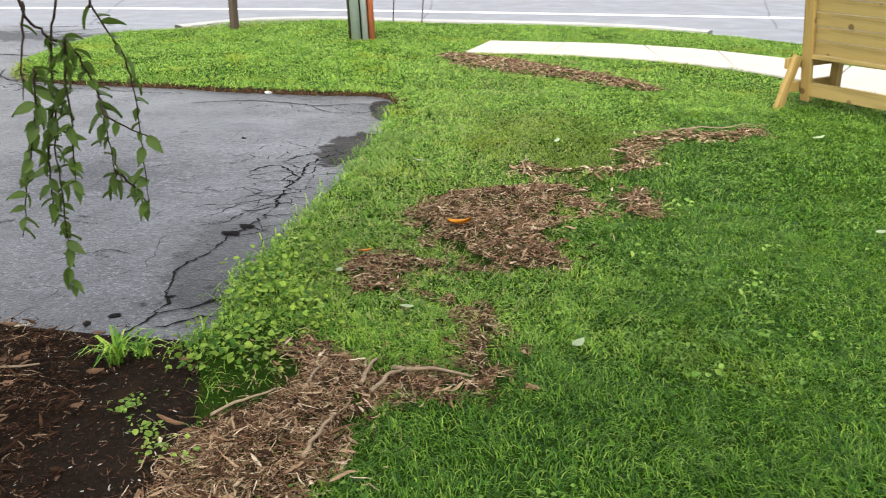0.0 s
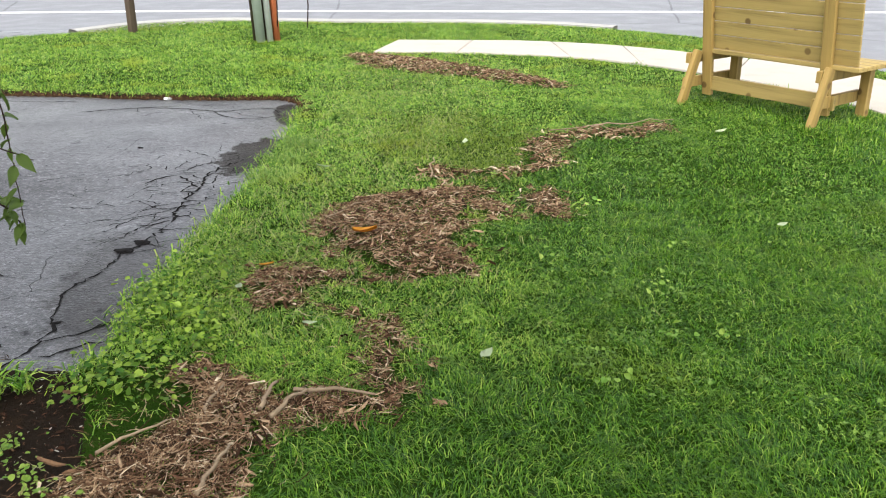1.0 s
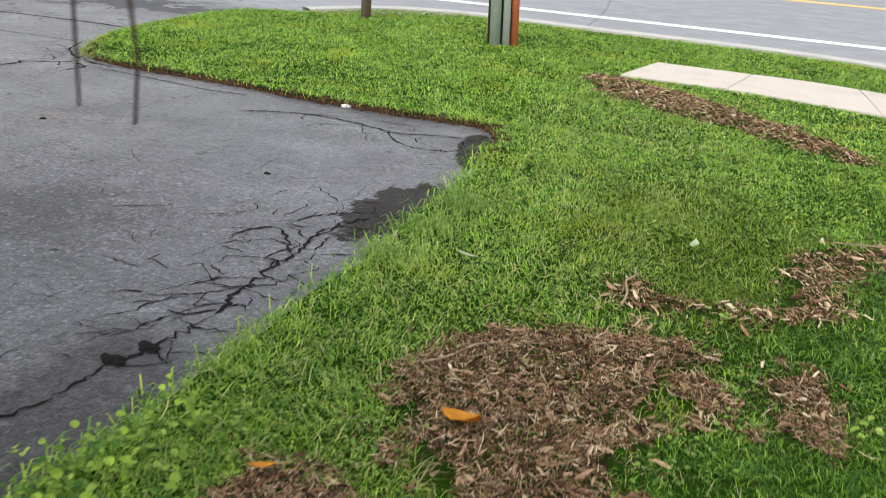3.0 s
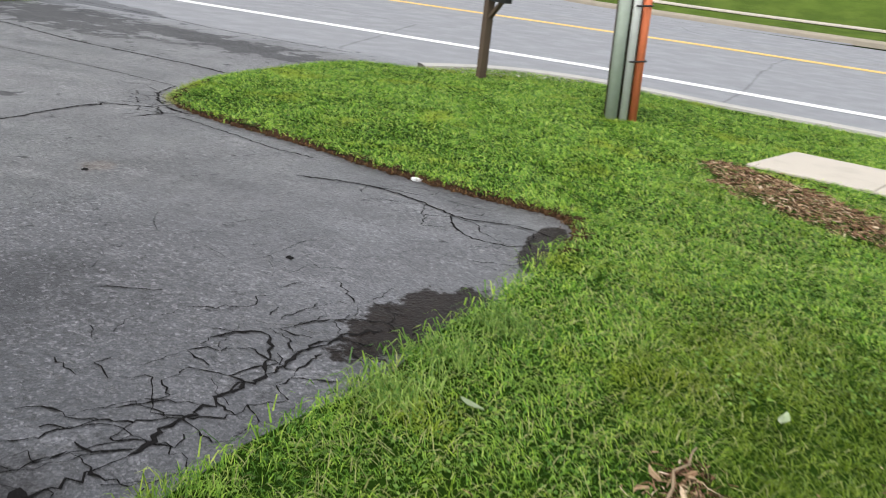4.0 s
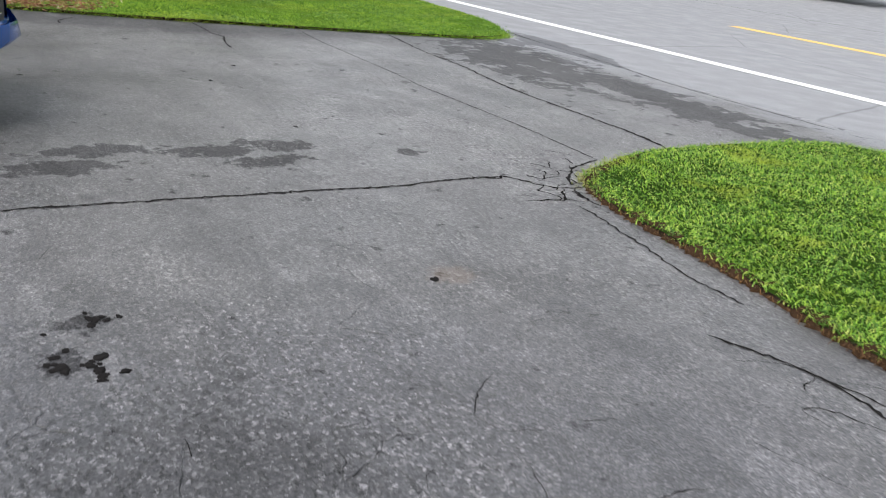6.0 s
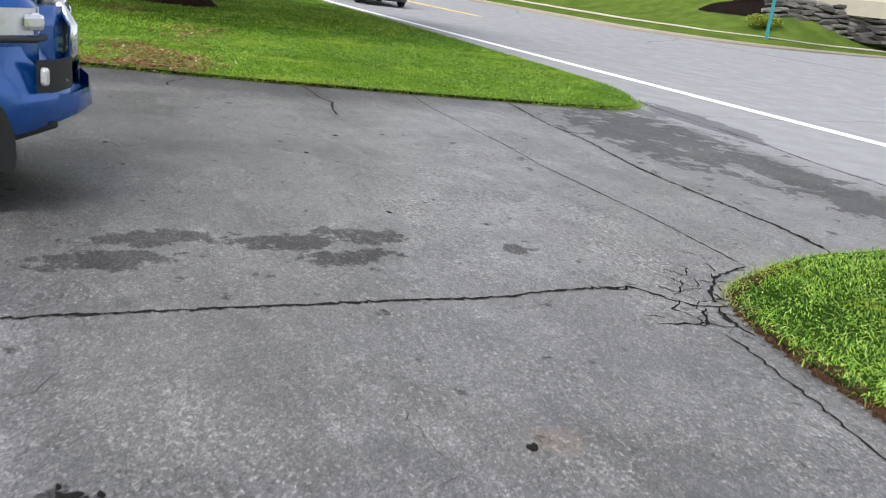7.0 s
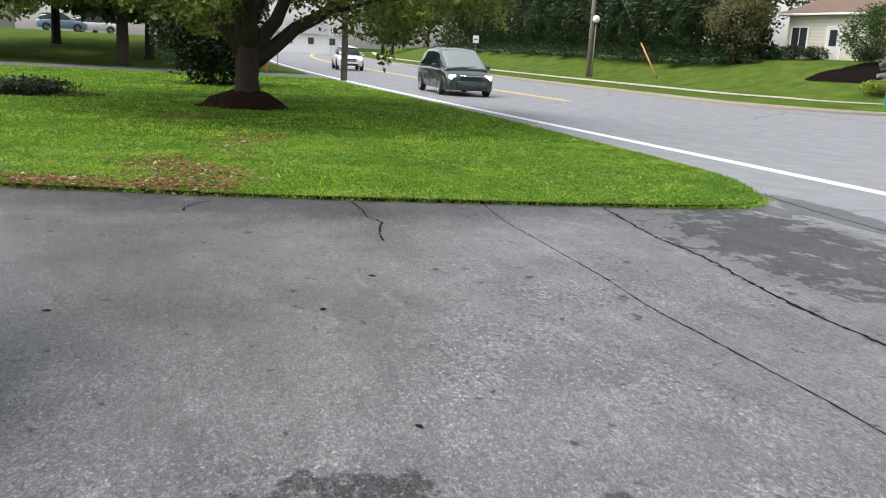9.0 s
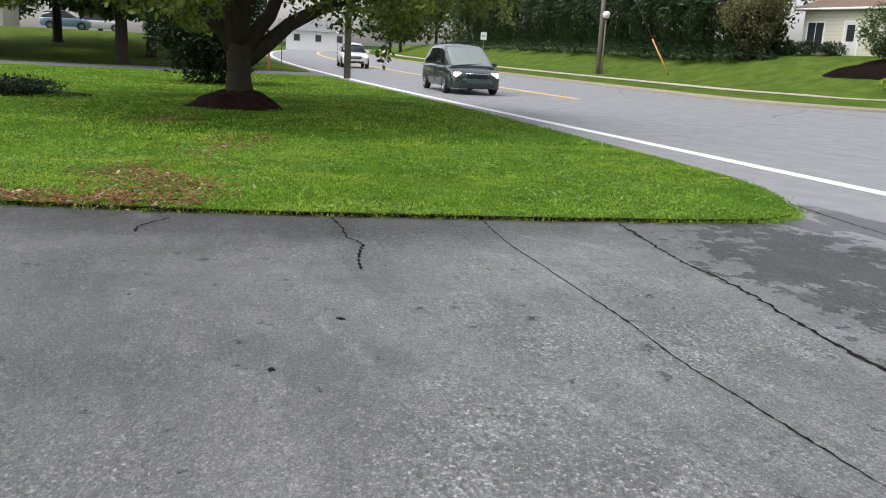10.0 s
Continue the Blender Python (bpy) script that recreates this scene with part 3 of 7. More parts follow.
# land across the road, rising behind the pavement
for name, x0, x1 in (("bank_left", -330, -29.7), ("bank_right", -13, 90)):
    gx = np.concatenate([np.arange(x0, min(x1, -39) - 0.5, 3.0), np.arange(-39, x1, 0.6), [x1]]) if x0 < -100 else np.append(np.arange(x0, x1 - 0.5, 3.0), x1)
    gd = np.concatenate([np.arange(30.05, 50, 1.0), np.arange(50, 160, 10.0)])
    X, D = np.meshgrid(gx, gd)
    if x0 < -100:
        edge = curve_through(KERB_CORNER, 8)
        corner = np.where(X > -38, np.interp(X, edge[:, 0], edge[:, 1] + 0.1) - 30.15 - bend(X), 0.0)
    else:
        corner = np.interp(X, [-13.0, -12.4, -10.2, -7.3, -3.5, 1.0, 6.0], [12.0, 7.4, 4.3, 2.4, 1.5, 0.8, 0.3]) - bend(X)
    Y = D + bend(X) + corner
    if x0 < -100:
        X = X - np.where(X > -32, 0.12 * np.maximum(0, D - 40), 0)
    Z = far_rise(X, Y)
    Z[0] = 0.12
    if x0 < -100:
        Z[:, -1] = 0.1
    n, m = len(gx), len(gd)
    i = (np.arange(m - 1)[:, None] * n + np.arange(n - 1)[None]).ravel()
    ob = new(name, np_mesh(name, np.stack([X, Y, Z], 2).reshape(-1, 3), np.stack([i, i + 1, i + n + 1, i + n], 1), [M_TURF_BANK], True))
    tagged(ob, "green grass bank rising behind the far pavement", "grass bank", kind="structure")


def sweep(name, line, profile, mats, z=lambda x, y: 0.0):
    """A strip with a cross-section (out, up) along a plan line."""
    line = np.asarray(line, float)
    d = np.gradient(line, axis=0)
    d /= np.linalg.norm(d, axis=1)[:, None]
    nrm = np.stack([-d[:, 1], d[:, 0]], 1)
    prof = np.asarray(profile, float)
    v = np.array([[(*(p + nn * o), float(z(*p)) + u) for o, u in prof] for p, nn in zip(line, nrm)])
    k, q = len(line), len(prof)
    f = [(a * q + b, a * q + b + 1, (a + 1) * q + b + 1, (a + 1) * q + b) for a in range(k - 1) for b in range(q - 1)]
    return new(name, np_mesh(name, v.reshape(-1, 3), f, mats))


# kerbs: the near one low and worn, the far ones with a pale top
tagged(sweep("kerb_near", curve_through([*KERB_LINE, *VERGE_LINE[1:4]], 8), [(0.24, -0.03), (0.23, 0.06), (0.21, 0.075), (0.1, 0.075), (0.06, 0.06), (0.05, -0.03)], [concrete("pale_kerb", (0.42, 0.41, 0.38))]),
       "low weathered concrete kerb at the lawn", "kerb", kind="structure")
FK = [(-0.05, -0.03), (-0.03, 0.1), (0.02, 0.16), (0.26, 0.17), (0.3, 0.0)]
left = [(x, 30.0 + float(bend(x))) for x in range(-300, -38, 6)] + [(-36.5, 30.12), (-33.5, 30.5), (-31.3, 31.8), (-29.7, 33.8), (-29.3, 38.0), (-30.0, 46), (-32, 60), (-35, 90)]
right = [(-14.4, 90), (-14.0, 60), (-13.4, 42), (-12.6, 37.5), (-10.2, 34.2), (-7.3, 32.3), (-3.5, 31.4), (1.0, 30.7), (6, 30.2), (30, 30), (60, 30)]
for name, line in (("kerb_far_left", left), ("kerb_far_right", right)):
    tagged(sweep(name, curve_through(line, 4), FK, [M_KERB]), "concrete kerb along the far side of the road", "kerb", kind="structure")
SW = [(0.0, 0.02), (0.0, 0.06), (1.3, 0.06), (1.3, 0.0)]
fw_l = [(x, 33.2 + float(bend(x))) for x in range(-300, -40, 6)] + [(-39, 33.5), (-35.4, 34.4), (-33.0, 35.3), (-31.3, 37.0), (-30.3, 39.5), (-30.0, 42.8)]
fw_r = [(-11.4, 60), (-11.0, 44), (-10.1, 38.0), (-8.6, 35.4), (-6.4, 34.0), (-3.9, 33.6), (1.0, 33.3), (10, 33.2), (60, 33.2)]
for name, line in (("pavement_far_left", fw_l), ("pavement_far_right", fw_r)):
    tagged(sweep(name, curve_through(line, 4), SW, [M_WALK], far_rise), "pale concrete pavement strip across the road", "pavement", kind="structure")
d2 = slab("driveway_second", [(-45.6, -60), (-45.6, 14.5), (-44.6, 15.5), (-52.0, 15.8), (-50.5, 14.5), (-50.5, -60)], -0.05, 0.02, [M_SECOND, M_SECOND])
tagged(d2, "pale grey driveway of the next property crossing the lawn", "driveway", kind="structure")

# front pavement, slab by slab, with recessed joints
pavement = thing("pavement_near", "curving pale concrete pavement in separate slabs on the lawn", "pavement", kind="structure")


def paving(i0, i1):
    a, b = WALK_IN[i0:i1 + 1].copy(), WALK_OUT[i0:i1 + 1].copy()
    for s in (a, b):
        s[0] += (s[1] - s[0]) * 0.03
        s[-1] += (s[-2] - s[-1]) * 0.03
    poly = [*a, *b[::-1]]
    mid = sum(poly) / len(poly)
    bm = bmesh.new()
    lo = [bm.verts.new((*p, 0.0)) for p in poly]
    up = [bm.verts.new((*p, 0.05)) for p in poly]
    tp = [bm.verts.new((*(p + (mid - p) / np.linalg.norm(mid - p) * 0.012), 0.06)) for p in poly]
    n = len(poly)
    for j in range(n):
        for r, s in ((lo, up), (up, tp)):
            bm.faces.new((r[j], r[(j + 1) % n], s[(j + 1) % n], s[j]))
    bm.faces.new(tp)
    bmesh.ops.recalc_face_normals(bm, faces=bm.faces)
    return bm


for a, b in zip((0, 7, 17, 25, 33, 41, 49), (7, 17, 25, 33, 41, 49, 60)):
    part("slab", paving(a, b), M_WALK, pavement)


# ---- things ----


def lumber(name, base, axis=0):
    n = Nodes(name, 0.65, 0.0, 0.3)
    st = [18.0, 18.0, 18.0]
    st[axis] = 0.9
    g = n.noise(1.0, 6.0, 0.6, 0.4, stretch=tuple(st))
    c = n.ramp(g, (0.3, tuple(x * 0.5 for x in base)), (0.5, base), (0.8, tuple(min(1, x * 1.25) for x in base)))
    shift = n.t.nodes.new("ShaderNodeVectorMath")
    shift.operation = "MULTIPLY_ADD"
    n.put(shift.inputs[0], n.each())
    shift.inputs[1].default_value = (13.0, 7.0, 5.0)
    n.put(shift.inputs[2], n.co)
    n.co = shift.outputs[0]
    knots = n.step(n.cells(5.2), 0.1, 0.19, 1.0, 0.0)
    c = n.mix(n.math("MULTIPLY", knots, 0.85), c, (0.09, 0.045, 0.016))
    c = n.mix(n.math("MULTIPLY", n.each(), 0.3), c, tuple(x * 0.7 for x in base))
    n.bump(g, 0.25, 0.003)
    return n.done(c)


M_BOARD = lumber("treated_pine_board", (0.4, 0.29, 0.1), 0)
M_POSTW = lumber("treated_pine_post", (0.38, 0.255, 0.08), 2)
M_OLDWOOD = lumber("weathered_post_wood", (0.085, 0.06, 0.04), 2)
M_BARK = plain("tree_bark", (0.055, 0.043, 0.034), 0.95, 0, 0.5, 14, 0.9, 0.15)
M_TWIG = plain("dark_twig", (0.05, 0.03, 0.024), 0.8, 0, 0.4, 60, 0.3, 0.2)
M_BLACK = plain("black_plastic", (0.015, 0.015, 0.016), 0.5, 0, 0.3, 30, 0.1)
M_ENAMEL = plain("white_enamel", (0.78, 0.79, 0.8), 0.35, 0, 0.05, 8, 0.05)


def leaf_mass(name, pts, size, mat, flat=0.35, droop=0.0, narrow=0.5, seed=1, shape=None):
    """Many small leaves, each a folded lozenge, at the points."""
    r = np.random.default_rng(seed)
    n = len(pts)
    a = r.uniform(0, 2 * np.pi, n)
    tilt = r.normal(0, 1, n) * flat - droop
    d = np.stack([np.cos(a) * np.cos(tilt), np.sin(a) * np.cos(tilt), np.sin(tilt)], 1)
    s = np.cross(d, r.normal(0, 1, (n, 3)) * 0.6 + np.array([0, 0, 1.0]))
    s /= np.linalg.norm(s, axis=1)[:, None] + 1e-9
    up = np.cross(s, d)
    L = (size * r.uniform(0.6, 1.3, n))[:, None]
    W = L * narrow
    v = np.stack([pts, pts + d * L * 0.45 + s * W * 0.5 + up * L * 0.06, pts + d * L, pts + d * L * 0.45 - s * W * 0.5 + up * L * 0.06], 1)
    i = np.arange(n)[:, None] * 4
    return np_mesh(name, v.reshape(-1, 3), np.concatenate([i + np.array([[0, 1, 2]]), i + np.array([[0, 2, 3]])], 0), [mat])


def blob_points(n, centre, radii, seed, clumps=40, spread=0.28, shell=0.65):
    """Points in clumps near the surface of a rounded mass."""
    r = np.random.default_rng(seed)
    c = r.normal(0, 1, (clumps, 3))
    c /= np.linalg.norm(c, axis=1)[:, None]
    c *= r.uniform(shell, 1.0, clumps)[:, None]
    p = c[r.integers(0, clumps, n)] + r.normal(0, spread, (n, 3)) * r.uniform(0.4, 1.2, (n, 1))
    far = np.linalg.norm(p, axis=1)[:, None]
    p = p * np.where(far > 1.1, 1.1 / np.maximum(far, 1e-6), 1.0)
    return p * np.array(radii) + np.array(centre)


def leaf_part(name, me, parent, label=""):
    ob = new(name, me)
    ob.parent = parent
    return tagged(ob, label) if label else ob


# -- pine bench, seen from behind --
def bench():
    ux = Vector((0.553, -0.833, 0))
    yaw = math.degrees(math.atan2(ux.y, ux.x))
    b = thing("garden_bench", "new yellow-green treated pine bench with plank back on the lawn", "bench", pose(2.99, 7.06, 0.03, 0, 0, yaw))

    def bar(name, c, s, rot=(0, 0, 0), mat=None):
        o = part(name, box(bmesh.new(), (0, 0, 0), s, (0, 0, 0), 0.005), mat or M_POSTW, b)
        o.matrix_local = pose(*c, *rot)
        return o
    for x, leg in ((0.03, -0.01), (1.13, 1.21)):
        bar("back_post", (x, -0.03, 0.52), (0.09, 0.045, 0.94), (8, 0, 0))
        bar("rear_leg", (leg, -0.19, 0.21), (0.045, 0.085, 0.5), (-21, 0, 0))
        bar("front_leg", (leg + 0.02, 0.44, 0.2), (0.075, 0.075, 0.42))
        bar("side_rail", (leg - 0.045, 0.13, 0.17), (0.04, 0.66, 0.09), mat=M_POSTW)
        bar("seat_rail", (leg - 0.045, 0.14, 0.38), (0.04, 0.64, 0.09), mat=M_POSTW)
    for i in range(6):
        z = 0.52 + i * 0.117
        bar("back_board", (0.675, 0.012 - 0.14 * (z - 0.52), z), (1.38, 0.022, 0.113), (8, 0, 0), M_BOARD)
    for i in range(4):
        bar("seat_board", (0.68, 0.04 + i * 0.135, 0.44), (1.42, 0.13, 0.035), mat=M_BOARD)
    bar("stretcher", (0.6, 0.035, 0.16), (1.22, 0.035, 0.12), mat=M_BOARD)
    return b


bench()


# -- mailbox on its post --
def mailbox():
    m = thing("mailbox", "white rounded mailbox on a dark weathered wooden post", "mailbox", pose(-3.34, 12.3, 0.02, 0, 0, -35))
    part("post", box(bmesh.new(), (0, 0, 0.53), (0.095, 0.095, 1.1), (0, 0, 0), 0.006), M_OLDWOOD, m)
    part("arm", box(bmesh.new(), (0.08, 0, 0.955), (0.62, 0.1, 0.055), (0, 0, 0), 0.006), M_BLACK, m, "black bracket under the box")
    part("brace", box(bmesh.new(), (0.16, 0, 0.84), (0.3, 0.05, 0.04), (0, -42, 0), 0.004), M_OLDWOOD, m)
    bm = bmesh.new()
    prof = [(-0.085, 0), (0.085, 0), (0.085, 0.12)] + [(0.085 * math.cos(a), 0.12 + 0.085 * math.sin(a)) for a in np.linspace(0.3, math.pi - 0.3, 8)] + [(-0.085, 0.12)]
    ends = [[bm.verts.new((x, y, 0.99 + z)) for y, z in prof] for x in (-0.06, 0.45)]
    n = len(prof)
    for i in range(n):
        bm.faces.new((ends[0][i], ends[0][(i + 1) % n], ends[1][(i + 1) % n], ends[1][i]))
    bm.faces.new(ends[0][::-1]), bm.faces.new(ends[1])
    body = part("box", bm, M_ENAMEL, m, "white metal mailbox body")
    part("door", box(bmesh.new(), (0.457, 0, 1.08), (0.012, 0.165, 0.17), (0, 0, 0), 0.004), M_ENAMEL, body)
    return m


mailbox()


# -- pole foot with guards --
def guarded_pole():
    green, grey = plain("green_guard", (0.46, 0.52, 0.46), 0.6, 0, 0.2, 12), plain("grey_conduit", (0.68, 0.7, 0.69), 0.5, 0, 0.12, 12)
    orange = plain("orange_marker", (0.8, 0.22, 0.1), 0.55, 0, 0.15, 14)
    p = thing("utility_pole", "weathered wooden pole with green grey and orange conduit guards strapped on", "utility pole", pose(-1.38, 11.3, 0.0, 0, -2.5, 22))
    part("pole", tube(bmesh.new(), [(0, 0.03, 0), (0, 0.03, 3), (0, 0.03, 8.5)], [0.14, 0.13, 0.1], 14), M_OLDWOOD, p)
    bm = bmesh.new()
    tube(bm, [(-0.085, -0.13, 0.02), (-0.08, -0.125, 2.6)], 0.062, 10)
    part("green_guard", bm, green, p, "dull green half-round guard")
    part("grey_conduit", tube(bmesh.new(), [(0.035, -0.15, 0.02), (0.035, -0.145, 2.7)], 0.042, 10), grey, p, "grey plastic conduit")
    part("orange_guard", tube(bmesh.new(), [(0.135, -0.11, 0.03), (0.14, -0.105, 2.4)], 0.045, 10), orange, p, "faded orange marker tube")
    for z in (0.62, 1.15, 1.75):
        part("strap", tube(bmesh.new(), [(0.02, -0.2, z), (0.1, -0.185, z + 0.004), (0.19, -0.14, z + 0.008), (0.2, -0.05, z + 0.01)], 0.009, 6), M_BLACK, p, "black strap")
    return p


guarded_pole()

# -- trees --
M_LEAF_A = leafy("maple_leaf", (0.05, 0.095, 0.018), (0.26, 0.3, 0.06), 0.5, 0.45)
M_LEAF_D = leafy("dark_evergreen", (0.01, 0.026, 0.009), (0.034, 0.066, 0.024), 0.6, 0.15)
M_CONIFER = leafy("conifer_needles", (0.016, 0.038, 0.013), (0.07, 0.11, 0.04), 0.6, 0.2)
M_LEAF_M = leafy("shade_tree_leaf", (0.03, 0.07, 0.016), (0.1, 0.15, 0.035), 0.55, 0.3)
M_LIME = leafy("lime_leaf", (0.16, 0.24, 0.02), (0.4, 0.45, 0.06), 0.5, 0.3)
M_LEAF_O = leafy("olive_tree_leaf", (0.1, 0.105, 0.04), (0.23, 0.2, 0.09), 0.6, 0.3)
M_MOUND = plain("red_brown_mulch", (0.022, 0.011, 0.008), 0.95, 0, 0.6, 12, 1.0, 0.1)
M_MULCHD = plain("dark_mulch", (0.01, 0.007, 0.006), 0.95, 0, 0.5, 30, 0.9, 0.03)


def limb(bm, a, b, r0, r1, seed, sag=0.0, k=6):
    r = random.Random(seed)
    a, b = Vector(a), Vector(b)
    pts = []
    for i in range(k + 1):
        s = i / k
        p = a.lerp(b, s) + Vector((r.uniform(-1, 1), r.uniform(-1, 1), r.uniform(-1, 1))) * 0.05 * (b - a).length * math.sin(math.pi * s)
        p.z += sag * math.sin(math.pi * s)
        pts.append(p)
    tube(bm, pts, [r0 + (r1 - r0) * i / k for i in range(k + 1)], 9)
    return pts


def big_tree():
    t = thing("maple_tree", "broad low-forking tree with dark bark and yellowing green leaves", "tree", pose(-24.5, 8.6, 0.03))
    bm = bmesh.new()
    tube(bm, [(0, 0, 0.0), (0, 0, 0.25), (0.0, -0.02, 0.7), (0.03, 0, 1.15), (0.04, 0, 1.5)], [0.46, 0.34, 0.27, 0.3, 0.25], 14)
    ends = [(0.2, 3.2, 3.3), (0.5, 1.5, 4.0), (-0.6, -1.9, 3.6), (0.4, -0.9, 4.4), (-1.6, 0.6, 4.4), (1.8, -0.2, 4.0)]
    for i, e in enumerate(ends):
        p = limb(bm, (0.02, 0.04 * e[1], 1.05 + 0.05 * i), e, 0.2, 0.085, i, 0.12)
        for j in range(3):
            q = p[3 + j]
            limb(bm, q, (q.x + (e[0] * 1.1 + (j - 1) * 1.1), q.y + (e[1] * 0.9 + (1 - j) * 1.0), q.z + 0.9 + 0.5 * j), 0.06, 0.015, i * 7 + j, 0.1)
    part("trunk", bm, M_BARK, t)
    r = np.random.default_rng(5)
    n = 92000
    a, rad = r.uniform(0, 2 * np.pi, n), np.sqrt(r.uniform(0, 1, n)) * 6.2
    top = 2.35 + 5.2 * np.sqrt(np.clip(1 - (rad / 6.9) ** 2, 0, 1))
    low = 2.95 + 0.5 * np.sin(a * 5 + 1) + 0.5 * np.cos(a * 9 + rad) - 0.055 * rad
    z = low + (top - low) * r.uniform(0, 1, n) ** 1.5
    p = np.stack([np.cos(a) * rad, np.sin(a) * rad, z], 1)
    keep = lattice(p[:, 0] * 1.0 + z * 0.7, p[:, 1] + z, 0.55, 3) > 0.33
    p = p[keep]
    # hanging sprays at the skirts
    tips = []
    for cx, cy, z0, z1 in ((0.3, 3.3, 3.2, 1.1), (0.4, 3.7, 3.2, 1.6), (0.2, 4.6, 3.2, 2.2), (-0.4, 5.6, 3.2, 2.2), (-0.5, -3.4, 3.2, 2.2), (-0.4, -4.8, 3.2, 2.1)):
        k = 190
        zz = r.uniform(z1, z0, k)
        w = 0.05 + 0.26 * (zz - z1) / (z0 - z1)
        tips.append(np.stack([cx + r.normal(0, 1, k) * w, cy + r.normal(0, 1, k) * w, zz], 1))
    p = np.concatenate([p, *tips])
    leaf_part("crown", leaf_mass("crown", p, 0.145, M_LEAF_A, 0.5, 0.5, 0.6, 6), t)
    # mulch mound at its foot
    g = 26
    vs, fs = [(0, 0, 0.42)], []
    for i in range(1, 9):
        for j in range(g):
            aa = 2 * math.pi * j / g
            rr = i / 8 * (1.12 + 0.12 * math.sin(3 * aa) + 0.06 * math.sin(7 * aa))
            vs.append((rr * math.cos(aa), rr * 1.12 * math.sin(aa), 0.4 * max(0, 1 - (i / 6.6) ** 2.6) + 0.03 * (1 - i / 8) + random.uniform(-0.03, 0.03) * (i < 8)))
    for i in range(7):
        for j in range(g):
            fs.append((1 + i * g + j, 1 + i * g + (j + 1) % g, 1 + (i + 1) * g + (j + 1) % g, 1 + (i + 1) * g + j))
    mound = tagged(new("mulch_mound", np_mesh("mulch_mound", vs, fs, [M_MOUND], False)), "dark bark mulch heaped round the foot of a tree", "mulch mound")
    mound.matrix_world = pose(-24.5, 8.6, 0.015)


big_tree()


def shrub(name, label, x, y, z, radii, n, mat, seed, size=0.12, lift=0.0, group=""):
    s = thing(name, label, "shrub", pose(x, y, z), group)
    bm = bmesh.new()
    for i in range(5):
        limb(bm, (0.05 * (i - 2), 0, -0.02), (radii[0] * 0.5 * math.cos(i * 1.3), radii[1] * 0.5 * math.sin(i * 1.3), lift + radii[2] * 1.2), 0.04, 0.012, seed + i)
    part("stems", bm, M_BARK, s)
    p = blob_points(n, (0, 0, lift + radii[2]), radii, seed, 60, 0.24, 0.5)
    p[:, 2] = np.maximum(p[:, 2], lift + 0.03)
    leaf_part("foliage", leaf_mass("foliage", p, size, mat, 0.6, 0.0, 0.5, seed), s)
    return s


shrub("yew_shrub", "large dark evergreen shrub with an uneven outline on the lawn", -35.3, 8.75, 0.03, (1.6, 1.85, 2.0), 26000, M_LEAF_D, 11, 0.16)
shrub("low_shrub", "low dark green shrub in a mulch bed", -27.2, 3.5, 0.03, (0.9, 1.3, 0.2), 3000, M_LEAF_D, 12, 0.1)
tagged(slab("mulch_bed", [(x * 1.2 - 27.2, y * 1.9 + 3.5) for x, y in [(math.cos(a), math.sin(a)) for a in np.linspace(0, 6.1, 18)]], 0.0, 0.05, [M_MULCHD, M_MULCHD]), "dark mulch bed under a low shrub", "mulch bed")


def shade_tree(name, label, x, y, z, h, r, mat, seed, n=9000, bole=2.0, size=0.22, thick=0.24, group="", squash=1.0):
    t = thing(name, label, "tree", pose(x, y, z), group)
    bm = bmesh.new()
    tube(bm, [(0, 0, -0.05), (0, 0, 0.2), (0.03, 0.02, bole), (0.0, 0.05, bole + 0.35 * (h - bole))], [thick * 1.4, thick, thick * 0.8, thick * 0.4], 12)
    for i in range(7):
        a = i * 2.4 + seed
        limb(bm, (0, 0, bole * (0.85 + 0.08 * i)), (r * 0.75 * math.cos(a), r * 0.75 * math.sin(a), bole + (h - bole) * (0.25 + 0.09 * i)), thick * 0.45, 0.02, seed * 9 + i, 0.1)
    part("trunk", bm, M_BARK, t)
    p = blob_points(n, (0, 0, bole + (h - bole) * 0.52), (r, r, (h - bole) * 0.55 * squash), seed, 70, 0.2, 0.45)
    leaf_part("crown", leaf_mass("crown", p, size, mat, 0.6, 0.3, 0.6, seed), t)
    return t


for i, (x, y, h, r, bole) in enumerate(((-52.0, 5.9, 9.0, 5.8, 3.0), (-64.0, 7.6, 9.5, 5.6, 2.9), (-57.0, -3.0, 9.0, 6.2, 3.1), (-73, 1.5, 9, 5.6, 3.2), (-80, 9, 10, 5.6, 3.0), (-66, -7.5, 9.0, 6.2, 3.1))):
    shade_tree("shade_tree", "dark-trunked shade tree with a full green crown on the lawn", x, y, float(lawn_rise(x, y)) - 0.04, h, r, M_LEAF_M, 20 + i, 21000, bole, 0.5, 0.34, "shade trees on the far lawn")


for i, (x, y, h, r) in enumerate(((-120, -8, 9, 5.5), (-122, 3, 10, 5.5), (-124, 12, 9, 5.5))):
    shade_tree("backing_tree", "dark green leafy tree beyond the parked cars", x, y, 1.5, h, r, M_LEAF_M, 70 + i, 7000, 1.4, 0.45, 0.3, "trees beyond the parked cars")


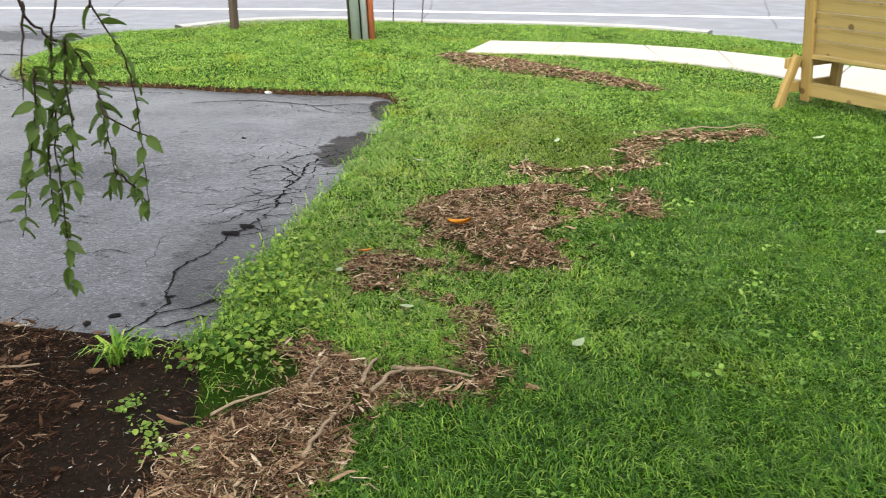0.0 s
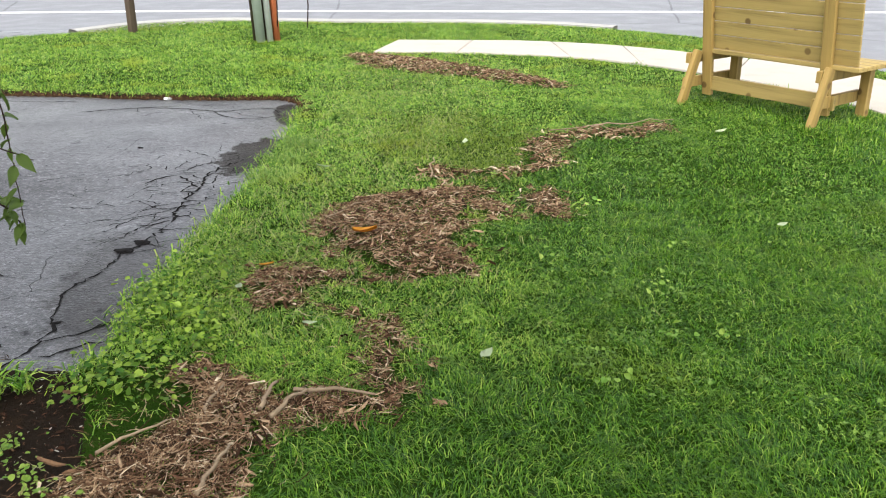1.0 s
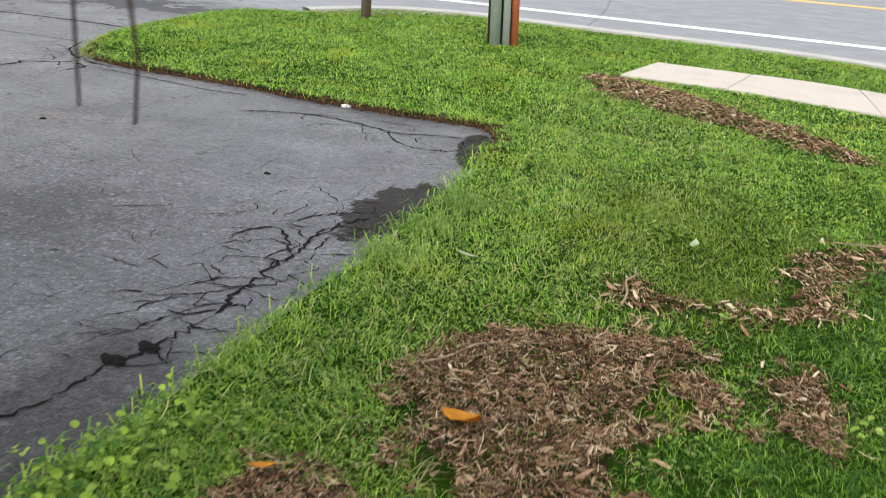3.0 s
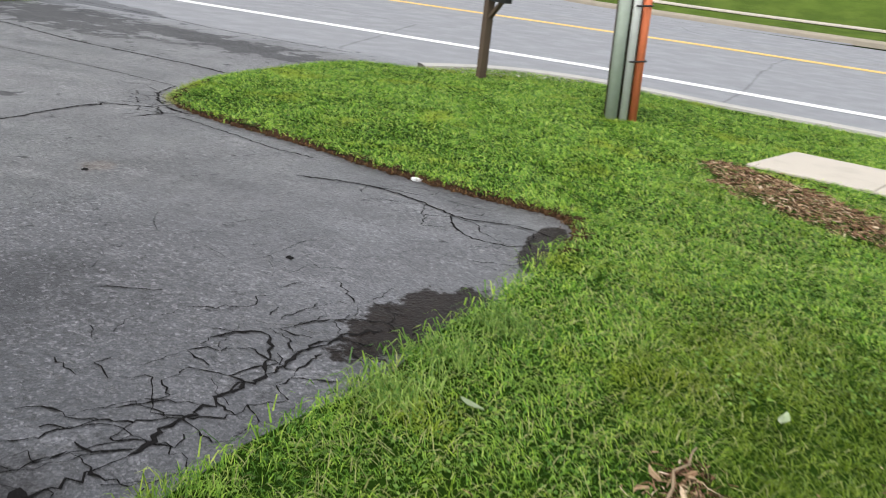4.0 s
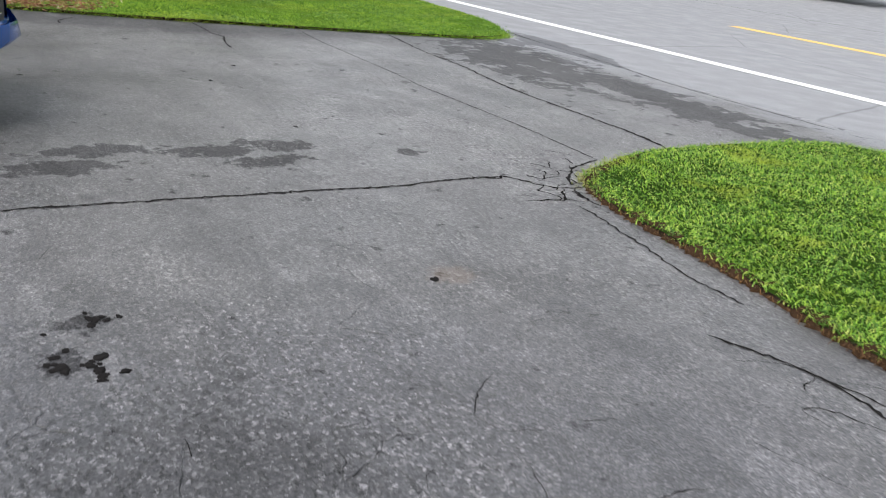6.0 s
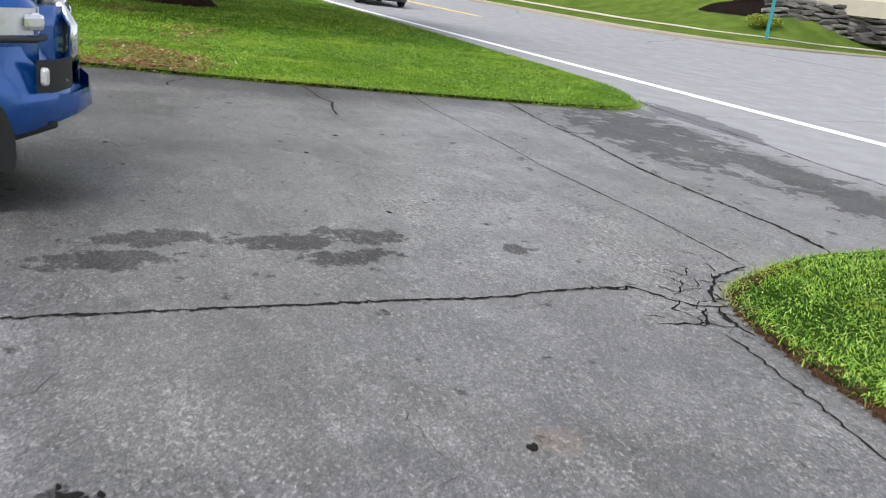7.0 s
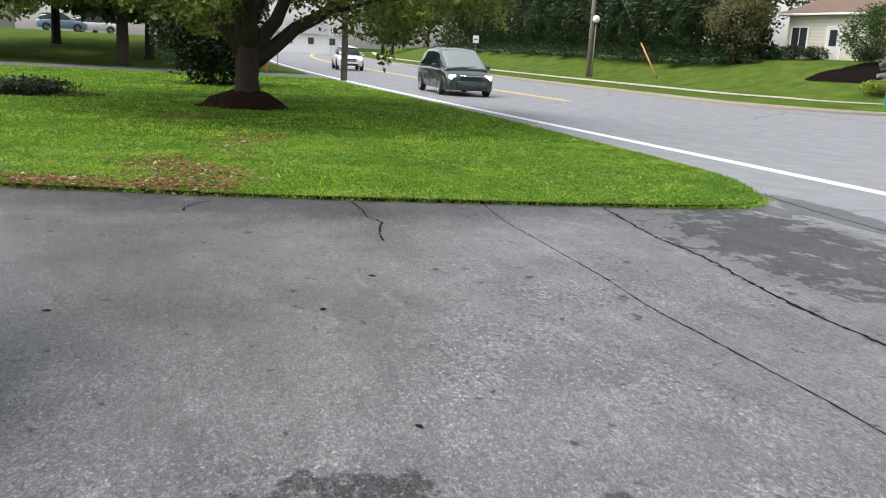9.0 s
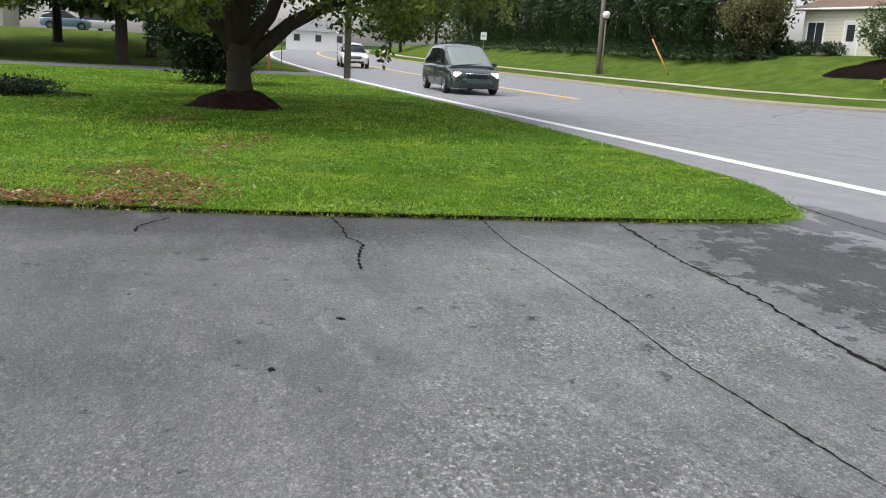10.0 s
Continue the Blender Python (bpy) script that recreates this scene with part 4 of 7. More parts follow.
def conifer(x, y, z, h, r, seed):
    t = thing("conifer", "tall dense dark green evergreen tree in a row", "tree", pose(x, y, z), "evergreen row")
    part("trunk", tube(bmesh.new(), [(0, 0, -0.1), (0, 0, h * 0.5), (0, 0, h)], [0.16, 0.11, 0.02], 8), M_BARK, t)
    q = np.random.default_rng(seed)
    n = 6500
    f = q.uniform(0, 1, n) ** 1.35
    zz = 0.05 + f * h * 0.98
    a = q.uniform(0, 2 * np.pi, n)
    lobes = 1 + 0.22 * np.sin(a * 5 + seed + zz * 2.2) + 0.16 * np.sin(zz * 6.0 + a * 2)
    rad = r * (1 - f) ** 0.7 * lobes * np.sqrt(q.uniform(0.25, 1.05, n))
    zz = zz - 0.18 * rad
    p = np.stack([np.cos(a) * rad, np.sin(a) * rad, np.maximum(zz, 0.02)], 1)
    leaf_part("foliage", leaf_mass("foliage", p, 0.4, M_CONIFER, 0.35, 0.45, 0.32, seed), t)


for i, (x, d, h, r) in enumerate(((-48.5, 41.2, 6.4, 2.1), (-52.2, 40.6, 7.6, 2.3), (-55.6, 40.9, 7.0, 2.2), (-59.2, 40.8, 8.2, 2.4), (-63.0, 41.0, 7.4, 2.3), (-66.8, 41.4, 8.0, 2.4), (-71, 41.2, 7.6, 2.4),
                                  (-75.5, 41.6, 8.4, 2.5), (-80.2, 41.2, 7.8, 2.5), (-86, 41.6, 8.2, 2.6), (-92, 41.4, 8.6, 2.7), (-99, 41.5, 8.0, 2.7), (-107, 41.8, 8.8, 2.9), (-116, 41.6, 8.4, 3.0))):
    y = d + float(bend(x))
    conifer(x, y, float(far_rise(x, y)), h, r, 40 + i)
# a second, leafier row behind the evergreens
for i, (x, d, h, r) in enumerate(((-58, 50, 12, 5), (-68, 51, 13, 5.5), (-79, 52, 12, 5.5), (-91, 50, 13, 6), (-104, 51, 12, 6), (-120, 48, 13, 6.5), (-134, 47, 11, 6), (-50, 53, 11, 4.6), (-162, 36.5, 10, 5.5), (-158, 43, 11, 6), (-180, 35, 11, 6))):
    y = d + float(bend(x))
    shade_tree("backing_tree", "tall green leafy tree behind the evergreen row", x, y, float(far_rise(x, y)), h, r, M_LEAF_M, 60 + i, 7000, 2.6, 0.4, 0.3, "trees behind the evergreen row")
shade_tree("small_tree", "small round olive-leaved tree on the grass bank", -47.6, 40.6, float(far_rise(-47.6, 40.6)), 4.7, 2.1, M_LEAF_O, 81, 7000, 1.0, 0.14, 0.12)
shade_tree("small_tree", "small bushy green tree on the dark mulch bed", -37.2, 40.6, 1.75, 3.0, 1.5, M_LEAF_M, 82, 5000, 0.6, 0.13, 0.07)
for i, (x, y, rx, rz) in enumerate(((-46.6, 42.2, 1.1, 0.45), (-44.8, 42.4, 1.0, 0.42), (-43.2, 42.6, 0.8, 0.38), (-40.0, 43.2, 0.8, 0.35))):
    shrub("hedge_shrub", "low rounded dark green shrub against the house", x, y, float(far_rise(x, y)) - 0.05, (rx, 0.7, rz), 1800, M_LEAF_D, 90 + i, 0.12, 0, "shrubs along the house")
n_bed = curve_through([(-39.3, 38.6), (-38.6, 40.2), (-37.9, 41.5), (-36.4, 41.6), (-35.0, 40.2), (-34.2, 38.7), (-36.5, 38.45)], 6, True)
bm = bmesh.new()
q_mid = n_bed.mean(0)
rings = []
for f, up in ((1.0, 0.02), (0.85, 0.16), (0.55, 0.24), (0.25, 0.28)):
    rings.append([bm.verts.new((x, y, float(far_rise(x, y)) + up + random.uniform(-0.03, 0.03))) for x, y in q_mid + (n_bed - q_mid) * f])
mid = bm.verts.new((*q_mid, float(far_rise(*q_mid)) + 0.3))
for ra, rb in zip(rings, rings[1:]):
    for i in range(len(ra)):
        j = (i + 1) % len(ra)
        bm.faces.new((ra[i], ra[j], rb[j], rb[i]))
for i in range(len(rings[-1])):
    bm.faces.new((rings[-1][i], rings[-1][(i + 1) % len(rings[-1])], mid))
bmesh.ops.recalc_face_normals(bm, faces=bm.faces)
tagged(part("mulch_slope", bm, M_MULCHD), "black mulch bed sloping down the grass bank", "mulch bed")


# -- boulder wall by the side street --
def boulder_wall():
    stone = Nodes("field_stone", 0.9)
    c = stone.mix(stone.each(), (0.03, 0.028, 0.026), (0.19, 0.18, 0.165))
    c = stone.mix(stone.step(stone.noise(5.0, 6.0), 0.4, 0.7, 0.0, 0.6), c, (0.07, 0.068, 0.065))
    stone.bump(stone.noise(16.0, 6.0), 0.8, 0.04)
    stone.done(c)
    w = thing("boulder_wall", "dry-laid wall of rough grey boulders on the bank", "stone wall", kind="structure")
    r = random.Random(4)
    meshes = []
    for s in range(6):
        bm = bmesh.new()
        bmesh.ops.create_icosphere(bm, subdivisions=2, radius=0.5)
        for v in bm.verts:
            k = 1 + 0.35 * (noise.noise(v.co * 2.1 + Vector((s * 9, 0, 0))))
            v.co = Vector((max(-0.42, min(0.42, v.co.x * k)), max(-0.42, min(0.42, v.co.y * k)), max(-0.36, min(0.36, v.co.z * k))))
        me = bpy.data.meshes.new("stone")
        bm.to_mesh(me)
        bm.free()
        me.materials.append(stone.mat)
        meshes.append(me)
    a, b = Vector((-34.0, 38.9, 0)), Vector((-30.9, 44.2, 0))
    for row in range(7):
        s = 0.0
        while s < 1.0:
            wd = r.uniform(0.5, 1.0)
            p = a.lerp(b, s)
            p += Vector((-0.832, 0.555, 0)) * (row * 0.12)
            o = new("stone", meshes[r.randrange(6)])
            o.parent = w
            o.matrix_local = pose(p.x, p.y, 0.7 + row * 0.24 + r.uniform(-0.05, 0.05), r.uniform(-12, 12), r.uniform(-9, 9), 56 + r.uniform(-22, 22)) @ Matrix.Diagonal((wd * r.uniform(1.2, 1.9), 0.8, r.uniform(0.24, 0.4), 1))
            s += wd * 0.92 / 6.5


boulder_wall()
shrub("bright_shrub", "low yellow-green plant clump at the foot of the boulders", -33.4, 37.6, float(far_rise(-33.4, 37.6)), (0.7, 0.9, 0.28), 1500, M_LIME, 95, 0.12)


# -- house across the road --
def house():
    siding = Nodes("cream_siding", 0.7)
    wv = siding.t.nodes.new("ShaderNodeTexWave")
    wv.bands_direction, wv.wave_profile = "Z", "SAW"
    wv.inputs["Scale"].default_value = 1.6
    siding.put(wv.inputs["Vector"], siding.co)
    c = siding.mix(siding.noise(3.0), (0.58, 0.55, 0.46), (0.66, 0.63, 0.53))
    c = siding.mix(siding.step(wv.outputs["Fac"], 0.0, 0.22, 0.55, 0.0), c, (0.3, 0.28, 0.23))
    siding.bump(wv.outputs["Fac"], 0.8, 0.03)
    siding.done(c)
    roof = plain("brown_shingles", (0.16, 0.11, 0.085), 0.9, 0, 0.35, 6, 0.8)
    trim, glass = plain("white_trim", (0.78, 0.77, 0.73), 0.5, 0, 0.06, 5), Nodes("window_glass", 0.08, 0, 0.6).done((0.03, 0.035, 0.04))
    doorm = plain("pale_door", (0.62, 0.62, 0.6), 0.5, 0, 0.06, 5)
    h = thing("house", "cream clapboard house with brown shingle roofs on the bank", "house", pose(-46.4, 43.3, 2.0, 0, 0, 6))

    def block(x0, x1, y0, y1, z1):
        part("wall", box(bmesh.new(), ((x0 + x1) / 2, (y0 + y1) / 2, (z1 - 0.6) / 2), (x1 - x0, y1 - y0, z1 + 0.6)), siding.mat, h)

    def gable(x0, x1, y0, y1, z, rise, along="x", over=0.4):
        bm = bmesh.new()
        x0, x1, y0, y1 = x0 - over, x1 + over, y0 - over, y1 + over
        if along == "x":
            ym = (y0 + y1) / 2
            pts = [(x0, y0, z), (x1, y0, z), (x1, y1, z), (x0, y1, z), (x0 + (0 if rise < 1.5 else 1.5), ym, z + rise), (x1, ym, z + rise)]
            fs = [(0, 1, 5, 4), (2, 3, 4, 5), (0, 4, 3), (1, 2, 5)]
        else:
            xm = (x0 + x1) / 2
            pts = [(x0, y0, z), (x1, y0, z), (x1, y1, z), (x0, y1, z), (xm, y0, z + rise), (xm, y1, z + rise)]
            fs = [(0, 4, 5, 3), (1, 2, 5, 4), (0, 1, 4), (2, 3, 5)]
        lo = [bm.verts.new(p) for p in pts]
        hi = [bm.verts.new((p[0], p[1], p[2] + 0.14)) for p in pts]
        for f in fs:
            bm.faces.new([hi[i] for i in f])
            bm.faces.new([lo[i] for i in f[::-1]])
        for i, j in ((0, 1), (1, 2), (2, 3), (3, 0)):
            bm.faces.new((lo[i], lo[j], hi[j], hi[i]))
        rf = part("roof", bm, roof, h)
        part("gutter", tube(bmesh.new(), [(x0, y0 - 0.05, z + 0.05), (x1, y0 - 0.05, z + 0.05)], 0.07, 6), trim, rf, "white gutter")

    def window(x, y, z, w, ht, panes=2):
        f = part("window", box(bmesh.new(), (x, y - 0.03, z), (w + 0.16, 0.06, ht + 0.16)), trim, h)
        for i in range(panes):
            pw = w / panes
            part("pane", box(bmesh.new(), (x - w / 2 + pw * (i + 0.5), y - 0.065, z), (pw - 0.06, 0.02, ht)), glass, f)

    block(0, 5.4, 0, 7, 2.75), gable(0, 5.4, 0, 7, 2.75, 1.7)
    block(4.6, 9.4, 1.6, 9, 4.6), gable(4.6, 9.4, 1.6, 9, 4.6, 2.0, "y")
    block(9.0, 22, -0.6, 7, 2.75), gable(9.0, 22, -0.6, 7, 2.75, 2.0)
    window(0.95, 0, 1.45, 1.15, 1.25)
    window(6.6, 1.6, 1.6, 1.3, 1.2), window(6.6, 1.6, 3.7, 1.3, 0.9)
    window(11.9, -0.6, 1.5, 1.4, 1.4), window(15.5, -0.6, 1.5, 1.4, 1.4)
    for x, y in ((3.4, 0), (10.0, -0.6)):
        d = part("door", box(bmesh.new(), (x, y - 0.03, 1.1), (1.05, 0.06, 2.15)), trim, h, "white framed door")
        part("panel", box(bmesh.new(), (x, y - 0.07, 1.1), (0.86, 0.03, 2.0)), doorm, d)
        part("door_glass", box(bmesh.new(), (x, y - 0.09, 1.5), (0.5, 0.02, 0.9)), glass, d)
    f = tagged(part("garden_wall", box(bmesh.new(), (15.2, -2.6, 0.2), (11.0, 0.25, 0.75)), plain("beige_render", (0.36, 0.33, 0.27), 0.8)), "low beige rendered wall before the house", "garden wall")
    f.matrix_world = pose(-46.4, 43.3, 2.0, 0, 0, 6)


house()


# -- far buildings --
def far_building(name, label, x, y, yaw, L, W, H, wall, roofc, z=0.0, n=6):
    b = thing(name, label, "building", pose(x, y, z, 0, 0, yaw))
    part("wall", box(bmesh.new(), (L / 2, W / 2, H / 2 - 0.5), (L, W, H + 1)), wall, b)
    bm = bmesh.new()
    lo = [bm.verts.new(p) for p in ((-0.5, -0.5, H), (L + 0.5, -0.5, H), (L + 0.5, W + 0.5, H), (-0.5, W + 0.5, H))]
    hi = [bm.verts.new(p) for p in ((1, W / 2, H + 2.2), (L - 1, W / 2, H + 2.2))]
    bm.faces.new((lo[0], lo[1], hi[1], hi[0])), bm.faces.new((lo[2], lo[3], hi[0], hi[1])), bm.faces.new((lo[3], lo[0], hi[0])), bm.faces.new((lo[1], lo[2], hi[1])), bm.faces.new(lo[::-1])
    part("roof", bm, roofc, b)
    gl, tr = plain("dark_pane", (0.05, 0.055, 0.06), 0.15, 0, 0.1, 5, 0), plain("pale_trim", (0.75, 0.74, 0.7), 0.6, 0, 0.05, 5)
    for i in range(n):
        w = part("window", box(bmesh.new(), (L * (i + 0.5) / n, -0.04, H * 0.55), (1.3, 0.08, 1.4)), tr, b)
        part("pane", box(bmesh.new(), (L * (i + 0.5) / n, -0.09, H * 0.55), (1.1, 0.03, 1.2)), gl, w)


M_WHITEWALL = plain("white_wall", (0.78, 0.78, 0.78), 0.8, 0, 0.05, 1, 0.1)
M_BEIGE = plain("beige_wall", (0.5, 0.46, 0.4), 0.8, 0, 0.1, 1, 0.1)
M_ROOFG = plain("grey_roof", (0.2, 0.2, 0.21), 0.9, 0, 0.2, 3, 0.4)
far_building("long_building", "long low white building beside the road far off", -172, 34, 80, 12, 9, 2.8, M_WHITEWALL, M_ROOFG, 0.8, 3)
far_building("far_house", "pale house with a porch beyond the shaded lawn", -108, -16, 86, 10, 9, 3.4, M_BEIGE, M_ROOFG, 1.6, 3)


# -- weeping tree whose hanging twigs come into view --
M_CHERRY = leafy("weeping_leaf", (0.06, 0.12, 0.018), (0.26, 0.36, 0.07), 0.4, 0.4)


def weeping_tree():
    t = thing("weeping_tree", "weeping tree with thin dark hanging twigs and pointed green leaves", "tree", pose(-2.9, 0.3, 0.0))
    base = Vector((-2.9, 0.3, 0))
    bm = bmesh.new()
    tube(bm, [(0, 0, -0.02), (0, 0, 0.3), (0.05, 0.05, 1.3), (0.15, 0.2, 2.2)], [0.2, 0.14, 0.12, 0.1], 12)
    over = [(-1.24, 2.36, 2.5), (-1.1, 2.45, 2.6), (-1.4, 2.2, 2.45), (-0.1, 2.4, 2.7), (-2.2, 2.0, 2.4)]
    for i, e in enumerate(over):
        limb(bm, (0.1, 0.15, 1.9 + 0.06 * i), Vector(e) - base, 0.05, 0.012, 500 + i, 0.35, 8)
    part("trunk", bm, M_BARK, t)
    # unseen crown overhead, added to shade the near bed and lawn
    q = np.random.default_rng(31)
    a, rad = q.uniform(0, 2 * np.pi, 23000), np.sqrt(q.uniform(0, 1, 23000)) * 3.6
    shade_pts = np.stack([1.4 + np.cos(a) * rad, -0.5 + np.sin(a) * rad, 2.45 + 1.5 * np.sqrt(np.clip(1 - (rad / 4.0) ** 2, 0, 1)) * q.uniform(0.1, 1, 23000)], 1)
    leaf_part("crown", leaf_mass("crown", shade_pts, 0.09, M_CHERRY, 0.5, 0.5, 0.5, 32), t)
    r = random.Random(3)
    strands = [
        ([(-1.24, 2.36, 2.5), (-1.24, 2.36, 1.43), (-1.3, 2.39, 1.21), (-1.34, 2.42, 0.97), (-1.38, 2.46, 0.79), (-1.41, 2.5, 0.52), (-1.44, 2.54, 0.34), (-1.47, 2.58, 0.17)], 34),
        ([(-1.1, 2.45, 2.6), (-1.15, 2.4, 1.43), (-1.17, 2.45, 1.28), (-1.12, 2.52, 1.13), (-1.11, 2.58, 0.94), (-1.13, 2.63, 0.75), (-1.15, 2.67, 0.49)], 16),
        ([(-1.4, 2.2, 2.45), (-1.36, 2.3, 1.4), (-1.32, 2.38, 1.21), (-1.26, 2.46, 1.14), (-1.23, 2.53, 0.97), (-1.24, 2.58, 0.85), (-1.25, 2.63, 0.66), (-1.28, 2.67, 0.55)], 34),
        ([(-1.34, 2.31, 1.1), (-1.38, 2.35, 0.94), (-1.45, 2.37, 0.73), (-1.52, 2.38, 0.47)], 26),
        ([(-1.23, 2.53, 0.97), (-1.16, 2.4, 0.93), (-1.1, 2.47, 0.86), (-1.03, 2.56, 0.79)], 3),
        ([(-1.34, 2.31, 1.32), (-1.39, 2.34, 1.14), (-1.43, 2.38, 0.98)], 2),
        ([(-1.34, 2.42, 0.97), (-1.4, 2.44, 0.8), (-1.42, 2.45, 0.62), (-1.44, 2.46, 0.5)], 20),
        ([(-1.24, 2.36, 1.2), (-1.28, 2.4, 1.05), (-1.3, 2.42, 0.8), (-1.33, 2.45, 0.62)], 26),
        ([(-1.25, 2.63, 0.66), (-1.2, 2.65, 0.6), (-1.17, 2.66, 0.55), (-1.15, 2.67, 0.5)], 9),
        ([(-0.1, 2.4, 2.7), (-0.12, 2.36, 1.8), (-0.13, 2.34, 1.26)], 0), ([(-0.1, 2.4, 2.7), (-0.04, 2.33, 1.9), (-0.03, 2.3, 1.26)], 0)]
    for line, n in strands:
        p3 = curve_through(line, 6)
        bm = bmesh.new()
        k = len(p3)
        tube(bm, [Vector(p) - base + Vector((r.gauss(0, 0.003), r.gauss(0, 0.003), 0)) for p in p3], [0.0055 - 0.004 * i / k for i in range(k)], 6)
        s = part("twig", bm, M_TWIG, t)
        for i in range(n):
            f = (i + 0.5) / n
            q = p3[min(k - 1, int((0.3 + 0.7 * f) * (k - 1)) if line[0][2] > 2 else int(f * (k - 1)))]
            L = r.uniform(0.045, 0.088)
            bm = bmesh.new()
            prof = [(0.0, 0.03), (0.12, 0.28), (0.35, 0.42), (0.65, 0.3), (0.88, 0.1), (1.0, 0.0)]
            rows = [[bm.verts.new((L * a, L * w * 0.62 * c, L * (0.12 * abs(c) - 0.35 * a * a))) for c in (-1, 0, 1)] for a, w in prof]
            for a, b in zip(rows, rows[1:]):
                for j in (0, 1):
                    bm.faces.new((a[j], a[j + 1], b[j + 1], b[j])).smooth = True
            tube(bm, [(0, 0, 0), (-0.012, 0, 0.008)], 0.0015, 4)
            lf = part("leaf", bm, M_CHERRY, s)
            lf.matrix_local = pose(*(Vector(q) - base), r.uniform(-50, 50), r.uniform(-15, 75), r.uniform(0, 360))


weeping_tree()
M_POLEGREY = plain("weathered_pole", (0.2, 0.18, 0.16), 0.85, 0, 0.3, 6, 0.5)


def pole(name, label, x, y, z, h, r, mat, cross=True):
    p = thing(name, label, "utility pole", pose(x, y, z))
    part("shaft", tube(bmesh.new(), [(0, 0, -0.2), (0, 0, h * 0.5), (0, 0, h)], [r, r * 0.88, r * 0.7], 12), mat, p)
    if cross:
        part("crossarm", box(bmesh.new(), (0, 0, h - 0.6), (0.12, 2.2, 0.12), (0, 0, 0), 0.01), M_OLDWOOD, p)
        for s in (-0.9, 0.9):
            part("insulator", tube(bmesh.new(), [(0, s, h - 0.54), (0, s, h - 0.38)], 0.05, 8), M_ENAMEL, p)
    return p


pole("utility_pole", "weathered grey-brown utility pole at the lawn edge", -44.3, 15.75, 0.0, 9.5, 0.16, plain("brown_pole", (0.1, 0.085, 0.07), 0.9, 0, 0.3, 6, 0.5))
pole("utility_pole", "pale weathered utility pole on the far verge", -58.1, 36.6, 0.2, 10.0, 0.17, M_POLEGREY)
lamp = thing("street_lamp", "slim pale lamp post with a white globe", "street lamp", pose(-57.85, 36.75, 0.25))
part("post", tube(bmesh.new(), [(0, 0, -0.1), (0, 0, 3.9)], [0.07, 0.05], 10), M_POLEGREY, lamp)
bm = bmesh.new()
bmesh.ops.create_uvsphere(bm, u_segments=18, v_segments=10, radius=0.26, matrix=pose(0, 0, 4.1))
part("globe", bm, M_ENAMEL, lamp, "white glass globe", True)
part("collar", tube(bmesh.new(), [(0, 0, 3.8), (0, 0, 3.9)], 0.1, 10), M_BLACK, lamp)
guy = thing("guy_wire", "slanting guy wire with an orange-brown guard", "guy wire", pose(-58.1, 36.6, 0.0))
part("wire", tube(bmesh.new(), [(7.6, 0.7, 0.6), (0.1, 0, 9.0)], 0.02, 6), M_BLACK, guy)
part("guard", tube(bmesh.new(), [(7.4, 0.68, 0.82), (5.6, 0.52, 2.8)], 0.05, 8), plain("guard_plastic", (0.5, 0.24, 0.08), 0.6), guy, "orange-brown guard tube")


def street_sign():
    teal = plain("teal_paint", (0.02, 0.22, 0.25), 0.5, 0, 0.15, 10)
    s = thing("street_sign", "teal street sign post with a pale name blade", "street sign", pose(-31.5, 36.0, 0.28, 0, 0, 42))
    part("post", box(bmesh.new(), (0, 0, 1.25), (0.16, 0.16, 2.6), (0, 0, 0), 0.01), teal, s)
    part("cap", box(bmesh.new(), (0, 0, 2.6), (0.2, 0.2, 0.1), (0, 0, 0), 0.03), teal, s)
    b = part("blade", box(bmesh.new(), (0.62, 0, 2.2), (1.05, 0.04, 0.3), (0, 0, 0), 0.01), M_ENAMEL, s, "pale sign blade with unreadable bars")
    part("bar", box(bmesh.new(), (0.62, -0.028, 2.2), (0.8, 0.012, 0.1)), teal, b)


street_sign()


def road_sign(x, y, z, h, yaw):
    s = thing("road_sign", "small white road sign on a metal post", "road sign", pose(x, y, z, 0, 0, yaw), "road signs")
    part("post", box(bmesh.new(), (0, 0, h / 2), (0.06, 0.05, h), (0, 0, 0), 0.005), M_POLEGREY, s)
    p = part("plate", box(bmesh.new(), (0, -0.04, h - 0.3), (0.5, 0.015, 0.62), (0, 0, 0), 0.004), M_ENAMEL, s)
    part("bar", box(bmesh.new(), (0, -0.05, h - 0.3), (0.3, 0.008, 0.08)), M_BLACK, p)


road_sign(-74.5, 34.6, 0.2, 2.9, 70)
road_sign(-118, 31.8, 0.2, 3.2, 75)
road_sign(-66, 16.2, 0.0, 3.0, 75)
mk = tagged(part("marker_post", box(bmesh.new(), (0, 0, 0.55), (0.1, 0.1, 1.1), (0, 0, 0), 0.02), plain("orange_post", (0.7, 0.12, 0.04), 0.5)), "orange marker post beside the next driveway", "marker post")
mk.matrix_world = pose(-51.5, 13.2, 0.03)


# ---- vehicles ----
def loft(rings, closed=False, caps=True):
    """A skin over rings of points, each ring the same number of points."""
    bm = bmesh.new()
    vs = [[bm.verts.new(p) for p in r] for r in rings]
    n = len(vs[0])
    for a, b in zip(vs, vs[1:]):
        for j in range(n if closed else n - 1):
            bm.faces.new((a[j], a[(j + 1) % n], b[(j + 1) % n], b[j])).smooth = True
    if caps:
        bm.faces.new(vs[0][::-1]), bm.faces.new(vs[-1])
    bmesh.ops.recalc_face_normals(bm, faces=bm.faces)
    return bm


